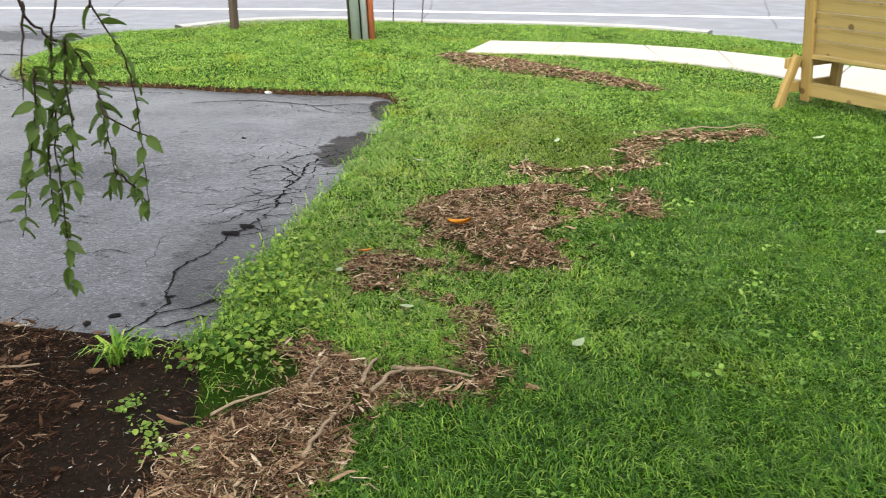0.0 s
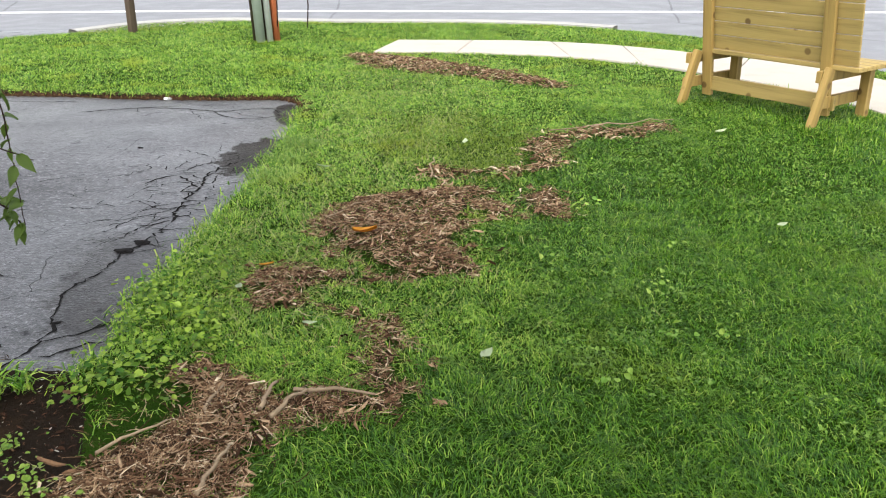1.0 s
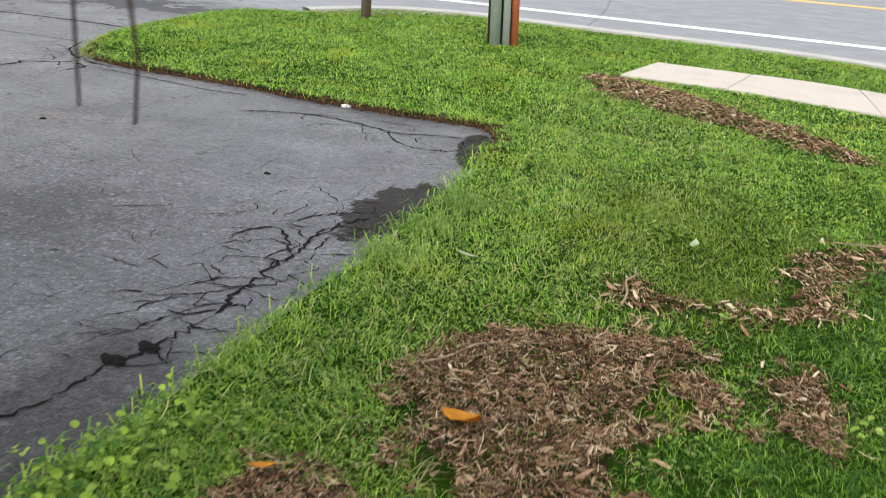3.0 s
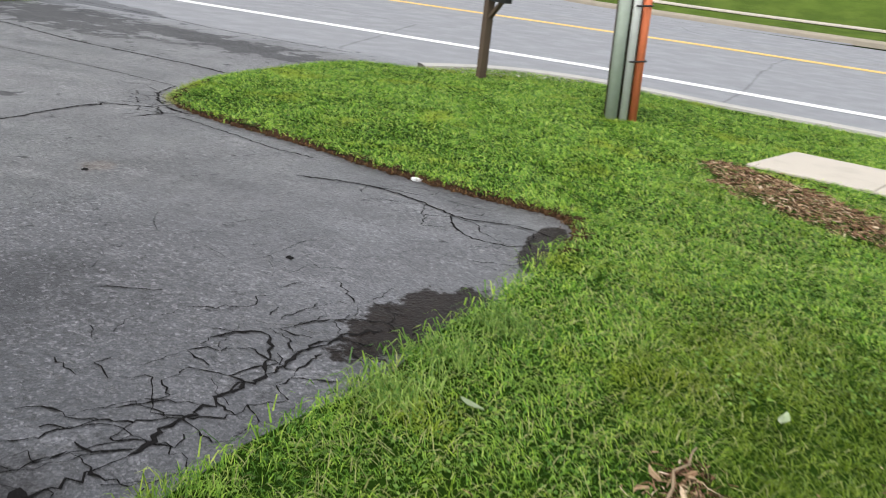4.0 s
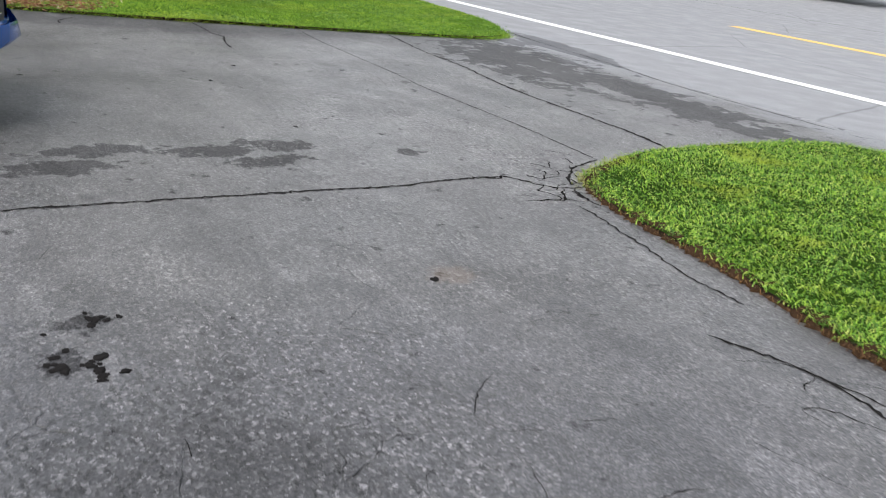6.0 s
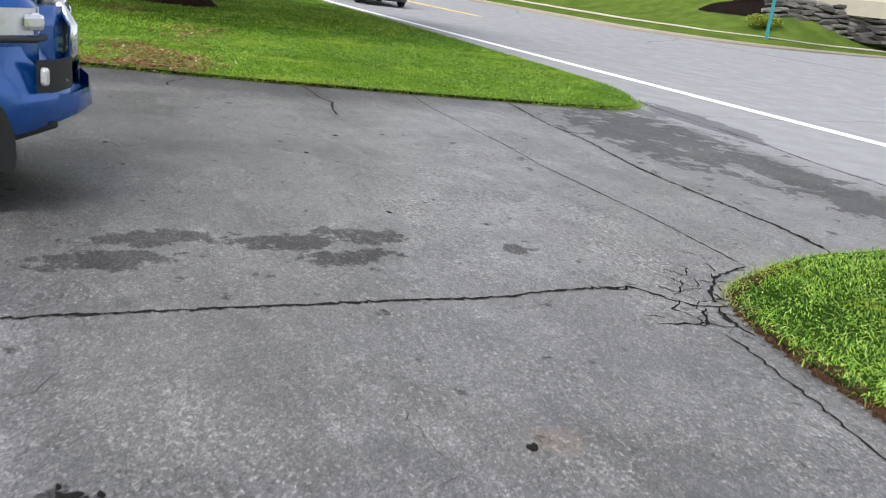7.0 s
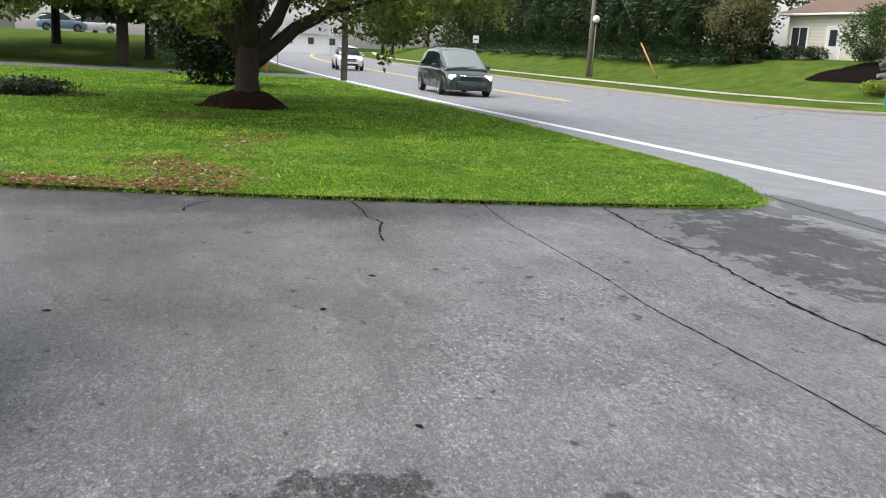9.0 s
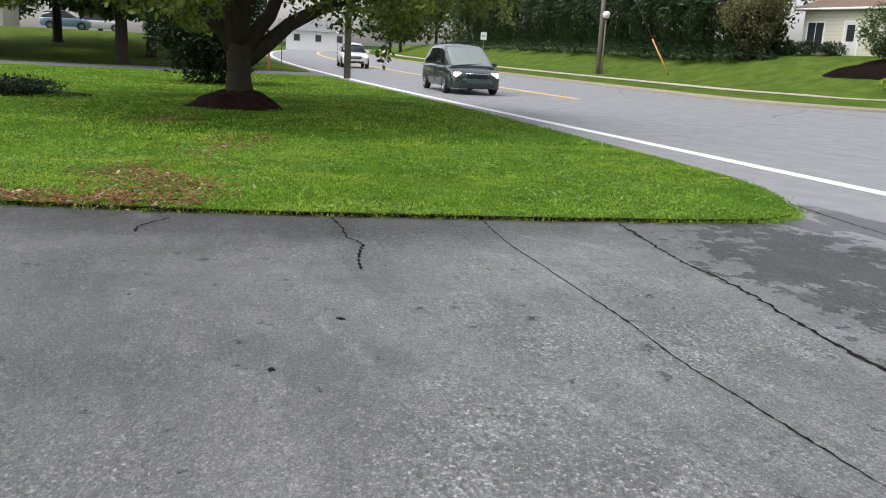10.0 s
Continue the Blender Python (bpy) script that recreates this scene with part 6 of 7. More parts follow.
def crazing(line, reach, cell, w, seed, turn=0.0, stretch=1.5, keep=0.8):
    """A net of short cracks on uneven cells, thinning out away from the line."""
    r = np.random.default_rng(seed)
    line = curve_through(line, 10)
    lo, hi = line.min(0) - reach * 1.6, line.max(0) + reach * 1.6
    mid, span = (lo + hi) / 2, np.linalg.norm(hi - lo) / 2
    c, s = math.cos(turn), math.sin(turn)
    n = int(span / cell) + 2
    size = cell * 0.62
    nodes, edges = {}, set()
    for i in range(-n, n + 1):
        for j in range(-n, n + 1):
            cx, cy = (i + 0.5 * (j % 2)) * 1.732 * size, j * 1.5 * size
            ring = []
            for k in range(6):
                u = np.array([cx + size * math.cos(math.pi * (k / 3 + 1 / 6)), cy + size * math.sin(math.pi * (k / 3 + 1 / 6))])
                key = (round(u[0] / size * 4), round(u[1] / size * 4))
                if key not in nodes:
                    u = (u + r.normal(0, 0.3 * size, 2)) * np.array([stretch, 1.0])
                    nodes[key] = mid + np.array([c * u[0] - s * u[1], s * u[0] + c * u[1]])
                ring.append(key)
            edges |= {tuple(sorted((ring[k], ring[k - 1]))) for k in range(6)}
    V, F, at = [], [], 0
    for a, b in sorted(edges):
        p, e = nodes[a], nodes[b]
        far = np.min(np.linalg.norm(line - (p + e) / 2, axis=1)) / reach
        if r.uniform() > keep * math.exp(-far * far):
            continue
        pts = ragged([p, e], cell * 0.13, cell * 0.045, r)
        v, f = ribbon(pts, w * r.uniform(0.35, 1.4) * math.exp(-0.5 * far), r, 0.0026, 0.7)
        V.append(v), F.append(f + at)
        at += len(v)
    ob = tagged(new("crack_network", np_mesh("crack_network", np.concatenate(V), np.concatenate(F), [M_CRACK])), kind="stuff")
    ob.parent = drive


SPLIT = [(-1.3, 2.45), (-1.18, 2.75), (-1.22, 3.0), (-1.25, 3.25), (-1.17, 3.42), (-1.13, 3.66), (-1.05, 3.9), (-1.0, 4.15), (-1.01, 4.35), (-1.0, 4.6), (-0.97, 4.8), (-0.98, 5.05), (-0.92, 5.25), (-0.82, 5.4)]
crack(SPLIT[:8], 0.014, 1, 0.025, 0.008)
crack(SPLIT[7:], 0.022, 29, 0.025, 0.009)
crack([(-1.23, 2.72), (-1.06, 2.8), (-0.98, 2.88), (-0.88, 2.86)], 0.024, 2)
crack([(-1.16, 2.6), (-1.05, 2.66), (-0.93, 2.72)], 0.02, 3)
crack([(-1.18, 4.12), (-1.1, 4.1), (-1.0, 4.2)], 0.02, 4)
crack([(-1.24, 4.32), (-1.15, 4.45), (-1.03, 4.5)], 0.014, 5)
crack([(-1.32, 4.85), (-1.3, 4.98), (-1.19, 5.06), (-1.08, 4.98), (-1.03, 4.86), (-0.98, 4.8)], 0.016, 6)
crack([(-1.47, 4.15), (-1.4, 4.22), (-1.3, 4.2)], 0.014, 7)
crack([(-1.9, 3.3), (-1.7, 3.45), (-1.55, 3.4)], 0.012, 8)
crazing(SPLIT[6:], 0.26, 0.15, 0.011, 20, 0.9, 1.35, 0.85)
crazing([(-1.15, 4.3), (-1.2, 4.9), (-1.1, 5.3)], 0.42, 0.2, 0.008, 21, 0.9, 1.4, 0.55)
crazing([(-1.6, 3.9), (-1.9, 4.8), (-1.7, 5.4)], 0.6, 0.26, 0.006, 22, 0.9, 1.3, 0.25)
# the long joint and the broken asphalt at the tip of the grass
crack([(-4.92, 3.9), (-4.88, 4.84), (-4.86, 5.4), (-4.82, 5.9), (-4.79, 6.45), (-4.76, 6.84), (-4.8, 7.3), (-4.78, 7.77)], 0.026, 9, 0.025, 0.005)
crack([(-4.82, 7.55), (-4.74, 7.7), (-4.78, 7.77), (-4.66, 7.84), (-4.58, 7.88), (-4.46, 7.97), (-4.43, 8.08), (-4.41, 8.17)], 0.022, 10)
crack([(-4.99, 8.86), (-4.93, 8.66), (-4.86, 8.5), (-4.8, 8.4), (-4.7, 8.3), (-4.55, 8.16), (-4.42, 8.16)], 0.026, 11)
crack([(-4.63, 7.96), (-4.72, 8.08), (-4.83, 8.18)], 0.014, 12)
crack([(-4.3, 7.56), (-4.27, 7.66), (-4.24, 7.76), (-4.21, 7.83), (-4.33, 7.9), (-4.42, 8.0)], 0.022, 13)
crack([(-4.42, 8.1), (-4.3, 8.03), (-4.15, 8.0), (-4.05, 8.0)], 0.024, 14)
crazing([(-4.85, 8.4), (-4.6, 8.2), (-4.4, 8.05), (-4.3, 7.9)], 0.27, 0.17, 0.015, 23, 0.4, 1.0, 0.85)
crack([(-4.1, 7.85), (-3.8, 7.78), (-3.5, 7.72), (-3.0, 7.6), (-2.6, 7.58)], 0.014, 15)
crack([(-2.45, 7.1), (-2.0, 7.25), (-1.6, 7.2), (-1.2, 7.05), (-0.9, 7.15), (-0.66, 7.1)], 0.018, 16)
crack([(-1.3, 7.1), (-1.15, 6.85), (-0.95, 6.75), (-0.75, 6.8)], 0.014, 17)
crazing([(-1.9, 7.2), (-1.4, 7.1), (-0.8, 6.9)], 0.35, 0.2, 0.009, 24, 0.2, 1.3, 0.65)
# seams across the drive
crack([(-11.65, 9.38), (-10.56, 9.21), (-9.34, 9.12), (-8.49, 9.07), (-7.7, 8.98), (-7.28, 8.97), (-6.34, 8.95), (-5.9, 8.93), (-4.95, 8.85)], 0.014, 18, 0.05, 0.002)
crack([(-11.28, 10.68), (-10.0, 10.38), (-9.05, 10.3), (-8.08, 10.12), (-7.4, 10.02), (-6.4, 9.97), (-5.55, 9.93), (-5.0, 9.78)], 0.034, 19, 0.04, 0.008)
crack([(-11.77, 7.98), (-11.3, 7.95), (-10.93, 7.9), (-10.67, 7.97), (-10.25, 7.84), (-9.83, 7.77)], 0.024, 25)
crack([(-11.9, 6.55), (-11.55, 6.29), (-11.29, 6.26)], 0.024, 27)
crack([(-12.2, 13.5), (-11.0, 13.3), (-9.2, 13.1), (-7.6, 12.8), (-5.4, 12.75)], 0.025, 28, 0.05)

# turned-out soil along the trimmed lawn edges
M_LIP = plain("crumbled_soil", (0.04, 0.023, 0.013), 0.95, 0, 0.6, 30, 1.0, 0.05)


def lip(line, width, height, seed, label):
    r = np.random.default_rng(seed)
    line = np.asarray(line)
    d = np.gradient(line, axis=0)
    d /= np.linalg.norm(d, axis=1)[:, None]
    nrm = np.stack([-d[:, 1], d[:, 0]], 1)
    prof = np.array([(1.0, 0.02), (0.55, 0.35), (0.1, 0.8), (-0.5, 1.0), (-1.6, 1.0)])
    k, q = len(line), len(prof)
    amp = r.uniform(0.3, 1.3, (k, 1)) * np.ones((k, q)) * r.uniform(0.75, 1.25, (k, q))
    v = np.concatenate([line[:, None] + nrm[:, None] * (prof[None, :, :1] * (width * amp)[..., None]), (0.001 + prof[None, :, 1] * height * (0.6 + 0.4 * amp))[..., None]], 2)
    f = [(a * q + b, a * q + b + 1, (a + 1) * q + b + 1, (a + 1) * q + b) for a in range(k - 1) for b in range(q - 1)]
    tagged(new("soil_edge", np_mesh("soil_edge", v.reshape(-1, 3), f, [M_LIP])), label, "soil", kind="stuff")


lip(curve_through(LAWN_EDGE[8:21], 26), 0.045, 0.042, 61, "crumbled brown soil and roots at the trimmed lawn edge")
lip(curve_through(EDGE_2[2:9], 40), 0.028, 0.036, 62, "dark crumbled soil at the edge of the mown lawn")


# ---- litter of the ground ----
def chip_material(name, *stops):
    n = Nodes(name, 0.9, 0.0, 0.05)
    c = n.ramp(n.island(), *stops)
    c = n.mix(n.step(n.noise(90.0, 4.0), 0.4, 0.7, 0.0, 0.4), c, (0.04, 0.025, 0.016))
    n.bump(n.noise(200.0), 0.4, 0.002)
    return n.done(c)


M_CHIP = chip_material("shredded_mulch", (0.0, (0.012, 0.007, 0.005)), (0.3, (0.08, 0.042, 0.023)), (0.6, (0.24, 0.14, 0.08)), (0.88, (0.44, 0.31, 0.19)), (1.0, (0.72, 0.6, 0.43)))
M_DCHIP = chip_material("dark_bark_litter", (0.0, (0.012, 0.008, 0.006)), (0.5, (0.05, 0.026, 0.017)), (0.85, (0.13, 0.06, 0.036)), (1.0, (0.26, 0.16, 0.1)))
M_RCHIP = chip_material("red_bark", (0.0, (0.008, 0.005, 0.004)), (0.55, (0.03, 0.015, 0.009)), (0.85, (0.1, 0.05, 0.028)), (1.0, (0.32, 0.22, 0.14)))
STRAND = np.array([(3 * i + j, 3 * i + (j + 1) % 3, 3 * i + 3 + (j + 1) % 3, 3 * i + 3 + j) for i in range(3) for j in range(3)])


def chips(name, poly, density, mat, label, category, seed, mound=0.05, long=0.05, ragged=0.1, z=0.036, wide=0.006, comb=None):
    r = np.random.default_rng(seed)
    poly = curve_through([tuple(p) for p in poly], 4, True)
    lo, hi = poly.min(0) - ragged, poly.max(0) + ragged
    n = int(density * (hi - lo).prod())
    x, y = r.uniform(lo[0], hi[0], n), r.uniform(lo[1], hi[1], n)
    wx, wy = x + (lattice(x, y, 0.09, seed) - 0.5) * ragged * 2.2, y + (lattice(x, y, 0.09, seed + 5) - 0.5) * ragged * 2.2
    keep = inside(poly, wx, wy) | (inside(poly, x + r.normal(0, ragged, n), y + r.normal(0, ragged, n)) & (r.uniform(0, 1, n) < 0.16))
    x, y = x[keep], y[keep]
    n = len(x)
    # height grows with the distance from the rim
    rim = np.min(np.hypot(x[:, None] - poly[None, :, 0], y[:, None] - poly[None, :, 1]), 1)
    zz = z + mound * np.clip(rim / 0.2, 0, 1) * (0.5 + lattice(x, y, 0.12, seed + 2)) + r.uniform(0, 0.016, n)
    L = long * r.uniform(0.25, 1.5, n) ** 1.5
    W = np.minimum(L * 0.4, wide * r.uniform(0.35, 1.0, n) + wide * 2.2 * (r.uniform(0, 1, n) < 0.07))
    T = W * r.uniform(0.25, 0.6, n)
    # a torn strand: three-sided section at four stations, thin at both ends, bent
    st = np.array([-0.5, -0.2, 0.22, 0.5])
    taper = np.stack([r.uniform(0.1, 0.7, n), np.ones(n), r.uniform(0.6, 1.0, n), r.uniform(0.05, 0.5, n)], 1)
    bow = (r.normal(0, 0.09, n) * L)[:, None] * (1 - (st * 2) ** 2)[None]
    kink = r.normal(0, 0.05, (n, 4)) * L[:, None]
    sec = np.array([(-0.5, -0.3), (0.5, -0.3), (r.uniform(-0.1, 0.1), 0.6)])
    v = np.zeros((n, 4, 3, 3))
    v[..., 0] = (st[None] * L[:, None])[:, :, None]
    v[..., 1] = sec[None, None, :, 0] * (W[:, None] * taper)[:, :, None] + (bow + kink)[:, :, None]
    v[..., 2] = sec[None, None, :, 1] * (T[:, None] * taper)[:, :, None] + (0.4 * bow)[:, :, None]
    v = v.reshape(n, 12, 3)
    a, t, q = r.uniform(0, 2 * np.pi, n) if comb is None else r.normal(comb, 0.8, n), r.normal(0, 0.3, n), r.normal(0, 0.6, n)
    ca, sa, ct, s_t, cq, sq = np.cos(a), np.sin(a), np.cos(t), np.sin(t), np.cos(q), np.sin(q)
    Y, Z = v[:, :, 1] * cq[:, None] - v[:, :, 2] * sq[:, None], v[:, :, 1] * sq[:, None] + v[:, :, 2] * cq[:, None]
    X, Z = v[:, :, 0] * ct[:, None] - Z * s_t[:, None], v[:, :, 0] * s_t[:, None] + Z * ct[:, None]
    V = np.stack([X * ca[:, None] - Y * sa[:, None] + x[:, None], X * sa[:, None] + Y * ca[:, None] + y[:, None], Z + zz[:, None] + 0.004], 2)
    F = (np.arange(n)[:, None, None] * 12 + STRAND[None]).reshape(-1, 4)
    return tagged(new(name, np_mesh(name, V.reshape(-1, 3), F, [mat])), label, category, kind="stuff")


for i, (key, poly) in enumerate(MULCH.items()):
    far = key in ("upper", "right", "thread")
    chips("mulch_patch", poly, 4600 if far else 17000 if key == "near" else 14000, M_CHIP, "patch of brown shredded wood mulch spilled on the lawn", "mulch", 200 + i, 0.045 if key in ("main", "near", "hook") else 0.025,
          0.04 if key != "near" else 0.055, 0.1, 0.036, 0.008 if far else 0.0046)
BED = [(-0.8, 2.42), (-1.3, 2.44), (-1.8, 2.52), (-2.5, 2.5), (-2.5, 1.0), (-0.55, 1.0), (-0.62, 1.7), (-0.74, 2.1)]
chips("bark_litter", BED, 2200, M_DCHIP, "dark bark and twig litter on the soil bed", "bark litter", 230, 0.008, 0.016, 0.05, 0.022, 0.005)
chips("bark_litter", [(-1.25, 2.4), (-1.7, 2.48), (-2.5, 2.4), (-2.5, 1.2), (-1.3, 1.2), (-1.15, 1.8)], 4200, M_RCHIP, "fine reddish bark and dry stalks on the soil bed", "bark litter", 231, 0.028, 0.04, 0.12, 0.024, 0.006)
chips("bark_litter", [(-1.5, 2.44), (-2.5, 2.46), (-2.5, 1.6), (-1.7, 1.9)], 1100, M_CHIP, "pale dry stalks on the soil bed", "bark litter", 232, 0.035, 0.085, 0.12, 0.034, 0.0035, 0.2)
M_SPECK = chip_material("pale_specks", (0.0, (0.25, 0.22, 0.18)), (1.0, (0.7, 0.68, 0.62)))
chips("pale_specks", BED, 260, M_SPECK, "tiny pale stone specks on the dark soil", "specks", 233, 0.004, 0.011, 0.05, 0.026, 0.006)
M_DEBRIS = chip_material("brown_leaf_debris", (0.0, (0.1, 0.045, 0.024)), (0.6, (0.27, 0.14, 0.07)), (0.93, (0.42, 0.27, 0.15)), (1.0, (0.75, 0.68, 0.55)))
for i, (poly, den, lg) in enumerate((([(-12.3, 6.1), (-12.4, 6.9), (-13.2, 7.2), (-13.9, 6.9), (-14.9, 6.3), (-14.3, 5.8), (-13.0, 5.9)], 800, 0.05), ([(-14.4, 7.2), (-15.8, 7.4), (-17.6, 8.3), (-18.2, 7.6), (-16.2, 6.9)], 260, 0.05),
                                     ([(-13.4, 3.2), (-12.25, 6.2), (-12.5, 6.35), (-13.75, 3.2)], 3000, 0.045), ([(-20.2, 6.4), (-20.6, 7.3), (-21.9, 7.4), (-21.4, 6.4)], 300, 0.05))):
    chips("leaf_debris", poly, den, M_DEBRIS, "reddish-brown dead leaf debris lying in the lawn", "leaf debris", 240 + i, 0.02, lg, 0.3, 0.042, 0.013)


# ---- grass ----
def blades(name, lo, hi, density, h, w, polys, holes, mat, seed, label, lean=0.55, z=0.03, thin=None):
    r = np.random.default_rng(seed)
    n = int(density * (hi[0] - lo[0]) * (hi[1] - lo[1]))
    x, y = r.uniform(lo[0], hi[0], n), r.uniform(lo[1], hi[1], n)
    keep = np.zeros(n, bool)
    for p in polys:
        keep |= inside(p, x + r.normal(0, 0.025, n), y + r.normal(0, 0.025, n))
    for p, left in holes:
        keep &= ~inside(p, x + r.normal(0, 0.02, n), y + r.normal(0, 0.02, n)) | (r.uniform(0, 1, n) < left)
    patch = lattice(x, y, 0.5, seed) * 0.6 + lattice(x, y, 0.13, seed + 1) * 0.4
    keep &= r.uniform(0, 1, n) < 0.45 + 0.75 * patch
    if thin is not None:
        keep &= r.uniform(0, 1, n) < thin(x, y)
    x, y, patch = x[keep], y[keep], patch[keep]
    n = len(x)
    clump = lattice(x, y, 0.055, seed + 8)
    H = h * r.uniform(0.5, 1.25, n) * (0.45 + 0.6 * patch + 0.55 * clump * clump)
    W = w * r.uniform(0.6, 1.3, n)
    comb = lattice(x, y, 0.35, seed + 3) * 4 * np.pi
    a = np.where(r.uniform(0, 1, n) < 0.55, comb + r.normal(0, 0.7, n), r.uniform(0, 2 * np.pi, n))
    ln = np.abs(r.normal(lean, 0.35, n))
    d = np.stack([np.cos(a), np.sin(a)], 1)
    b = a + r.uniform(0.6, 2.5, n)
    s = np.stack([np.cos(b), np.sin(b)], 1) * (W / 2)[:, None]
    p = np.stack([x, y], 1)
    m = p + d * (H * ln * 0.4)[:, None]
    t = p + d * (H * ln * 1.15)[:, None]
    zb = np.full(n, z)
    zm, zt = z + H * 0.6, z + H * np.maximum(0.25, 1.0 - 0.42 * ln)
    V = np.stack([np.c_[p + s, zb], np.c_[p - s, zb], np.c_[m - s * 0.85, zm], np.c_[m + s * 0.85, zm], np.c_[t, zt]], 1)
    i = (np.arange(n) * 5)[:, None]
    F = np.concatenate([i + np.array([[0, 1, 2]]), i + np.array([[0, 2, 3]]), i + np.array([[3, 2, 4]])])
    return tagged(new(name, np_mesh(name, V.reshape(-1, 3), F, [mat])), label, "grass", kind="stuff")


HOLES = [(curve_through([tuple(p) for p in q], 4, True), 0.16) for q in MULCH.values()] + [(np.array(WALK), 0.0), (np.array([(-1.0, 2.3), (-0.7, 2.6), (-0.45, 2.35), (-0.55, 1.9), (-0.65, 1.0), (-1.0, 1.0)]), 0.12)]
L1, L2, L3 = np.array(LAWN_1), np.array(LAWN_2), np.array(LAWN_3)
LAB = "short green mown grass with tangled blades"
blades("grass", (-1.0, 0.9), (3.2, 4.2), 14500, 0.044, 0.0036, [L1], HOLES, M_BLADE, 301, LAB, 1.15)
blades("grass", (-1.0, 4.2), (4.2, 7.6), 7000, 0.042, 0.0046, [L1], HOLES, M_BLADE, 302, LAB, 1.15)
blades("grass", (-5.2, 7.5), (6.0, 13.6), 3500, 0.042, 0.0066, [L1], HOLES, M_BLADE, 303, LAB, 1.1)
blades("grass", (3.2, 0.5), (6.3, 7.6), 1500, 0.06, 0.0075, [L1], HOLES, M_BLADE, 304, LAB)
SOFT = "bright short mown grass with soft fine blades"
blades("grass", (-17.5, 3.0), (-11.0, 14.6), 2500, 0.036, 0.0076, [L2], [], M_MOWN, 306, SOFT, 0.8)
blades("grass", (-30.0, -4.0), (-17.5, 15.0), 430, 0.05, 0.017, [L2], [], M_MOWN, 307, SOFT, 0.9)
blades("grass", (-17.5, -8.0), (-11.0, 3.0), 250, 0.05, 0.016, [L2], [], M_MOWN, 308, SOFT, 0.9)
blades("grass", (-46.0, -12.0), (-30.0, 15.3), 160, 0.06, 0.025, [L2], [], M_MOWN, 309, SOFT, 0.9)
blades("dry_clippings", (-1.0, 2.6), (3.0, 9.5), 600, 0.045, 0.004, [L1], HOLES, M_STRAW, 310, "pale dry grass clippings lying in the lawn", 1.7, 0.045,
       lambda x, y: np.clip(1.2 - np.abs(x + 0.2 - 0.12 * (y - 3)) * 1.1, 0.03, 1))
# longer grass hanging over the trimmed edges
EDGE = curve_through(LAWN_EDGE, 14)


def fringe(name, line, per, h, w, mat, seed, label, spread=0.05):
    r = np.random.default_rng(seed)
    line = np.asarray(line)
    n = int(per * np.linalg.norm(np.diff(line, axis=0), axis=1).sum())
    q = line[r.integers(0, len(line) - 1, n)] + r.normal(0, spread, (n, 2))
    H, W, a = h * r.uniform(0.5, 1.4, n), w * r.uniform(0.7, 1.3, n), r.uniform(0, 2 * np.pi, n)
    d, b = np.stack([np.cos(a), np.sin(a)], 1), a + 1.6
    s = np.stack([np.cos(b), np.sin(b)], 1) * (W / 2)[:, None]
    ln = r.uniform(0.5, 1.5, n)
    zb = np.full(n, 0.005)
    m, t = q + d * (H * 0.45 * ln)[:, None], q + d * (H * ln)[:, None]
    V = np.stack([np.c_[q + s, zb], np.c_[q - s, zb], np.c_[m - s * 0.8, zb + H * 0.6], np.c_[m + s * 0.8, zb + H * 0.6], np.c_[t, zb + H * np.maximum(0.1, 0.9 - 0.55 * ln)]], 1)
    i = (np.arange(n) * 5)[:, None]
    F = np.concatenate([i + np.array([[0, 1, 2]]), i + np.array([[0, 2, 3]]), i + np.array([[3, 2, 4]])])
    return tagged(new(name, np_mesh(name, V.reshape(-1, 3), F, [mat])), label, "grass", kind="stuff")


fringe("grass_edge", EDGE[:120], 380, 0.065, 0.006, M_BLADE, 320, "uneven longer grass along the driveway edge")
fringe("grass_edge", EDGE[140:] + np.array([0, 0.06]), 260, 0.06, 0.006, M_BLADE, 324, "short trimmed grass along the driveway edge", 0.035)
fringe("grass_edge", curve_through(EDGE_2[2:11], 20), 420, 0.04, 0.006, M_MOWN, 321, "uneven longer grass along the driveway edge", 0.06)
fringe("dry_edge", EDGE[126:246], 330, 0.04, 0.005, M_ROOTS, 322, "brown dry grass roots at the trimmed lawn edge", 0.03)
fringe("dry_edge", EDGE[246:300], 240, 0.045, 0.005, M_STRAW, 325, "pale dry blades at the tip of the lawn", 0.05)
fringe("grass_edge", [(-0.52, 4.9), (-0.46, 5.3), (-0.42, 5.7), (-0.4, 6.0)], 1300, 0.1, 0.006, M_PALEGRASS, 323, "long tangled grass over the broken asphalt edge", 0.07)

# ---- weeds and clover ----
M_CLOVER = leafy("clover_leaf", (0.07, 0.18, 0.02), (0.3, 0.47, 0.08), 0.5, 0.35)
M_WEED = leafy("weed_leaf", (0.05, 0.16, 0.015), (0.5, 0.68, 0.09), 0.4, 0.4)
M_PALEW = leafy("pale_weed_leaf", (0.16, 0.34, 0.04), (0.48, 0.62, 0.12), 0.4, 0.4)
OUT = np.array([(0.0, 0.0), (0.12, 0.3), (0.38, 0.47), (0.68, 0.42), (0.9, 0.2), (1.0, 0.0)])


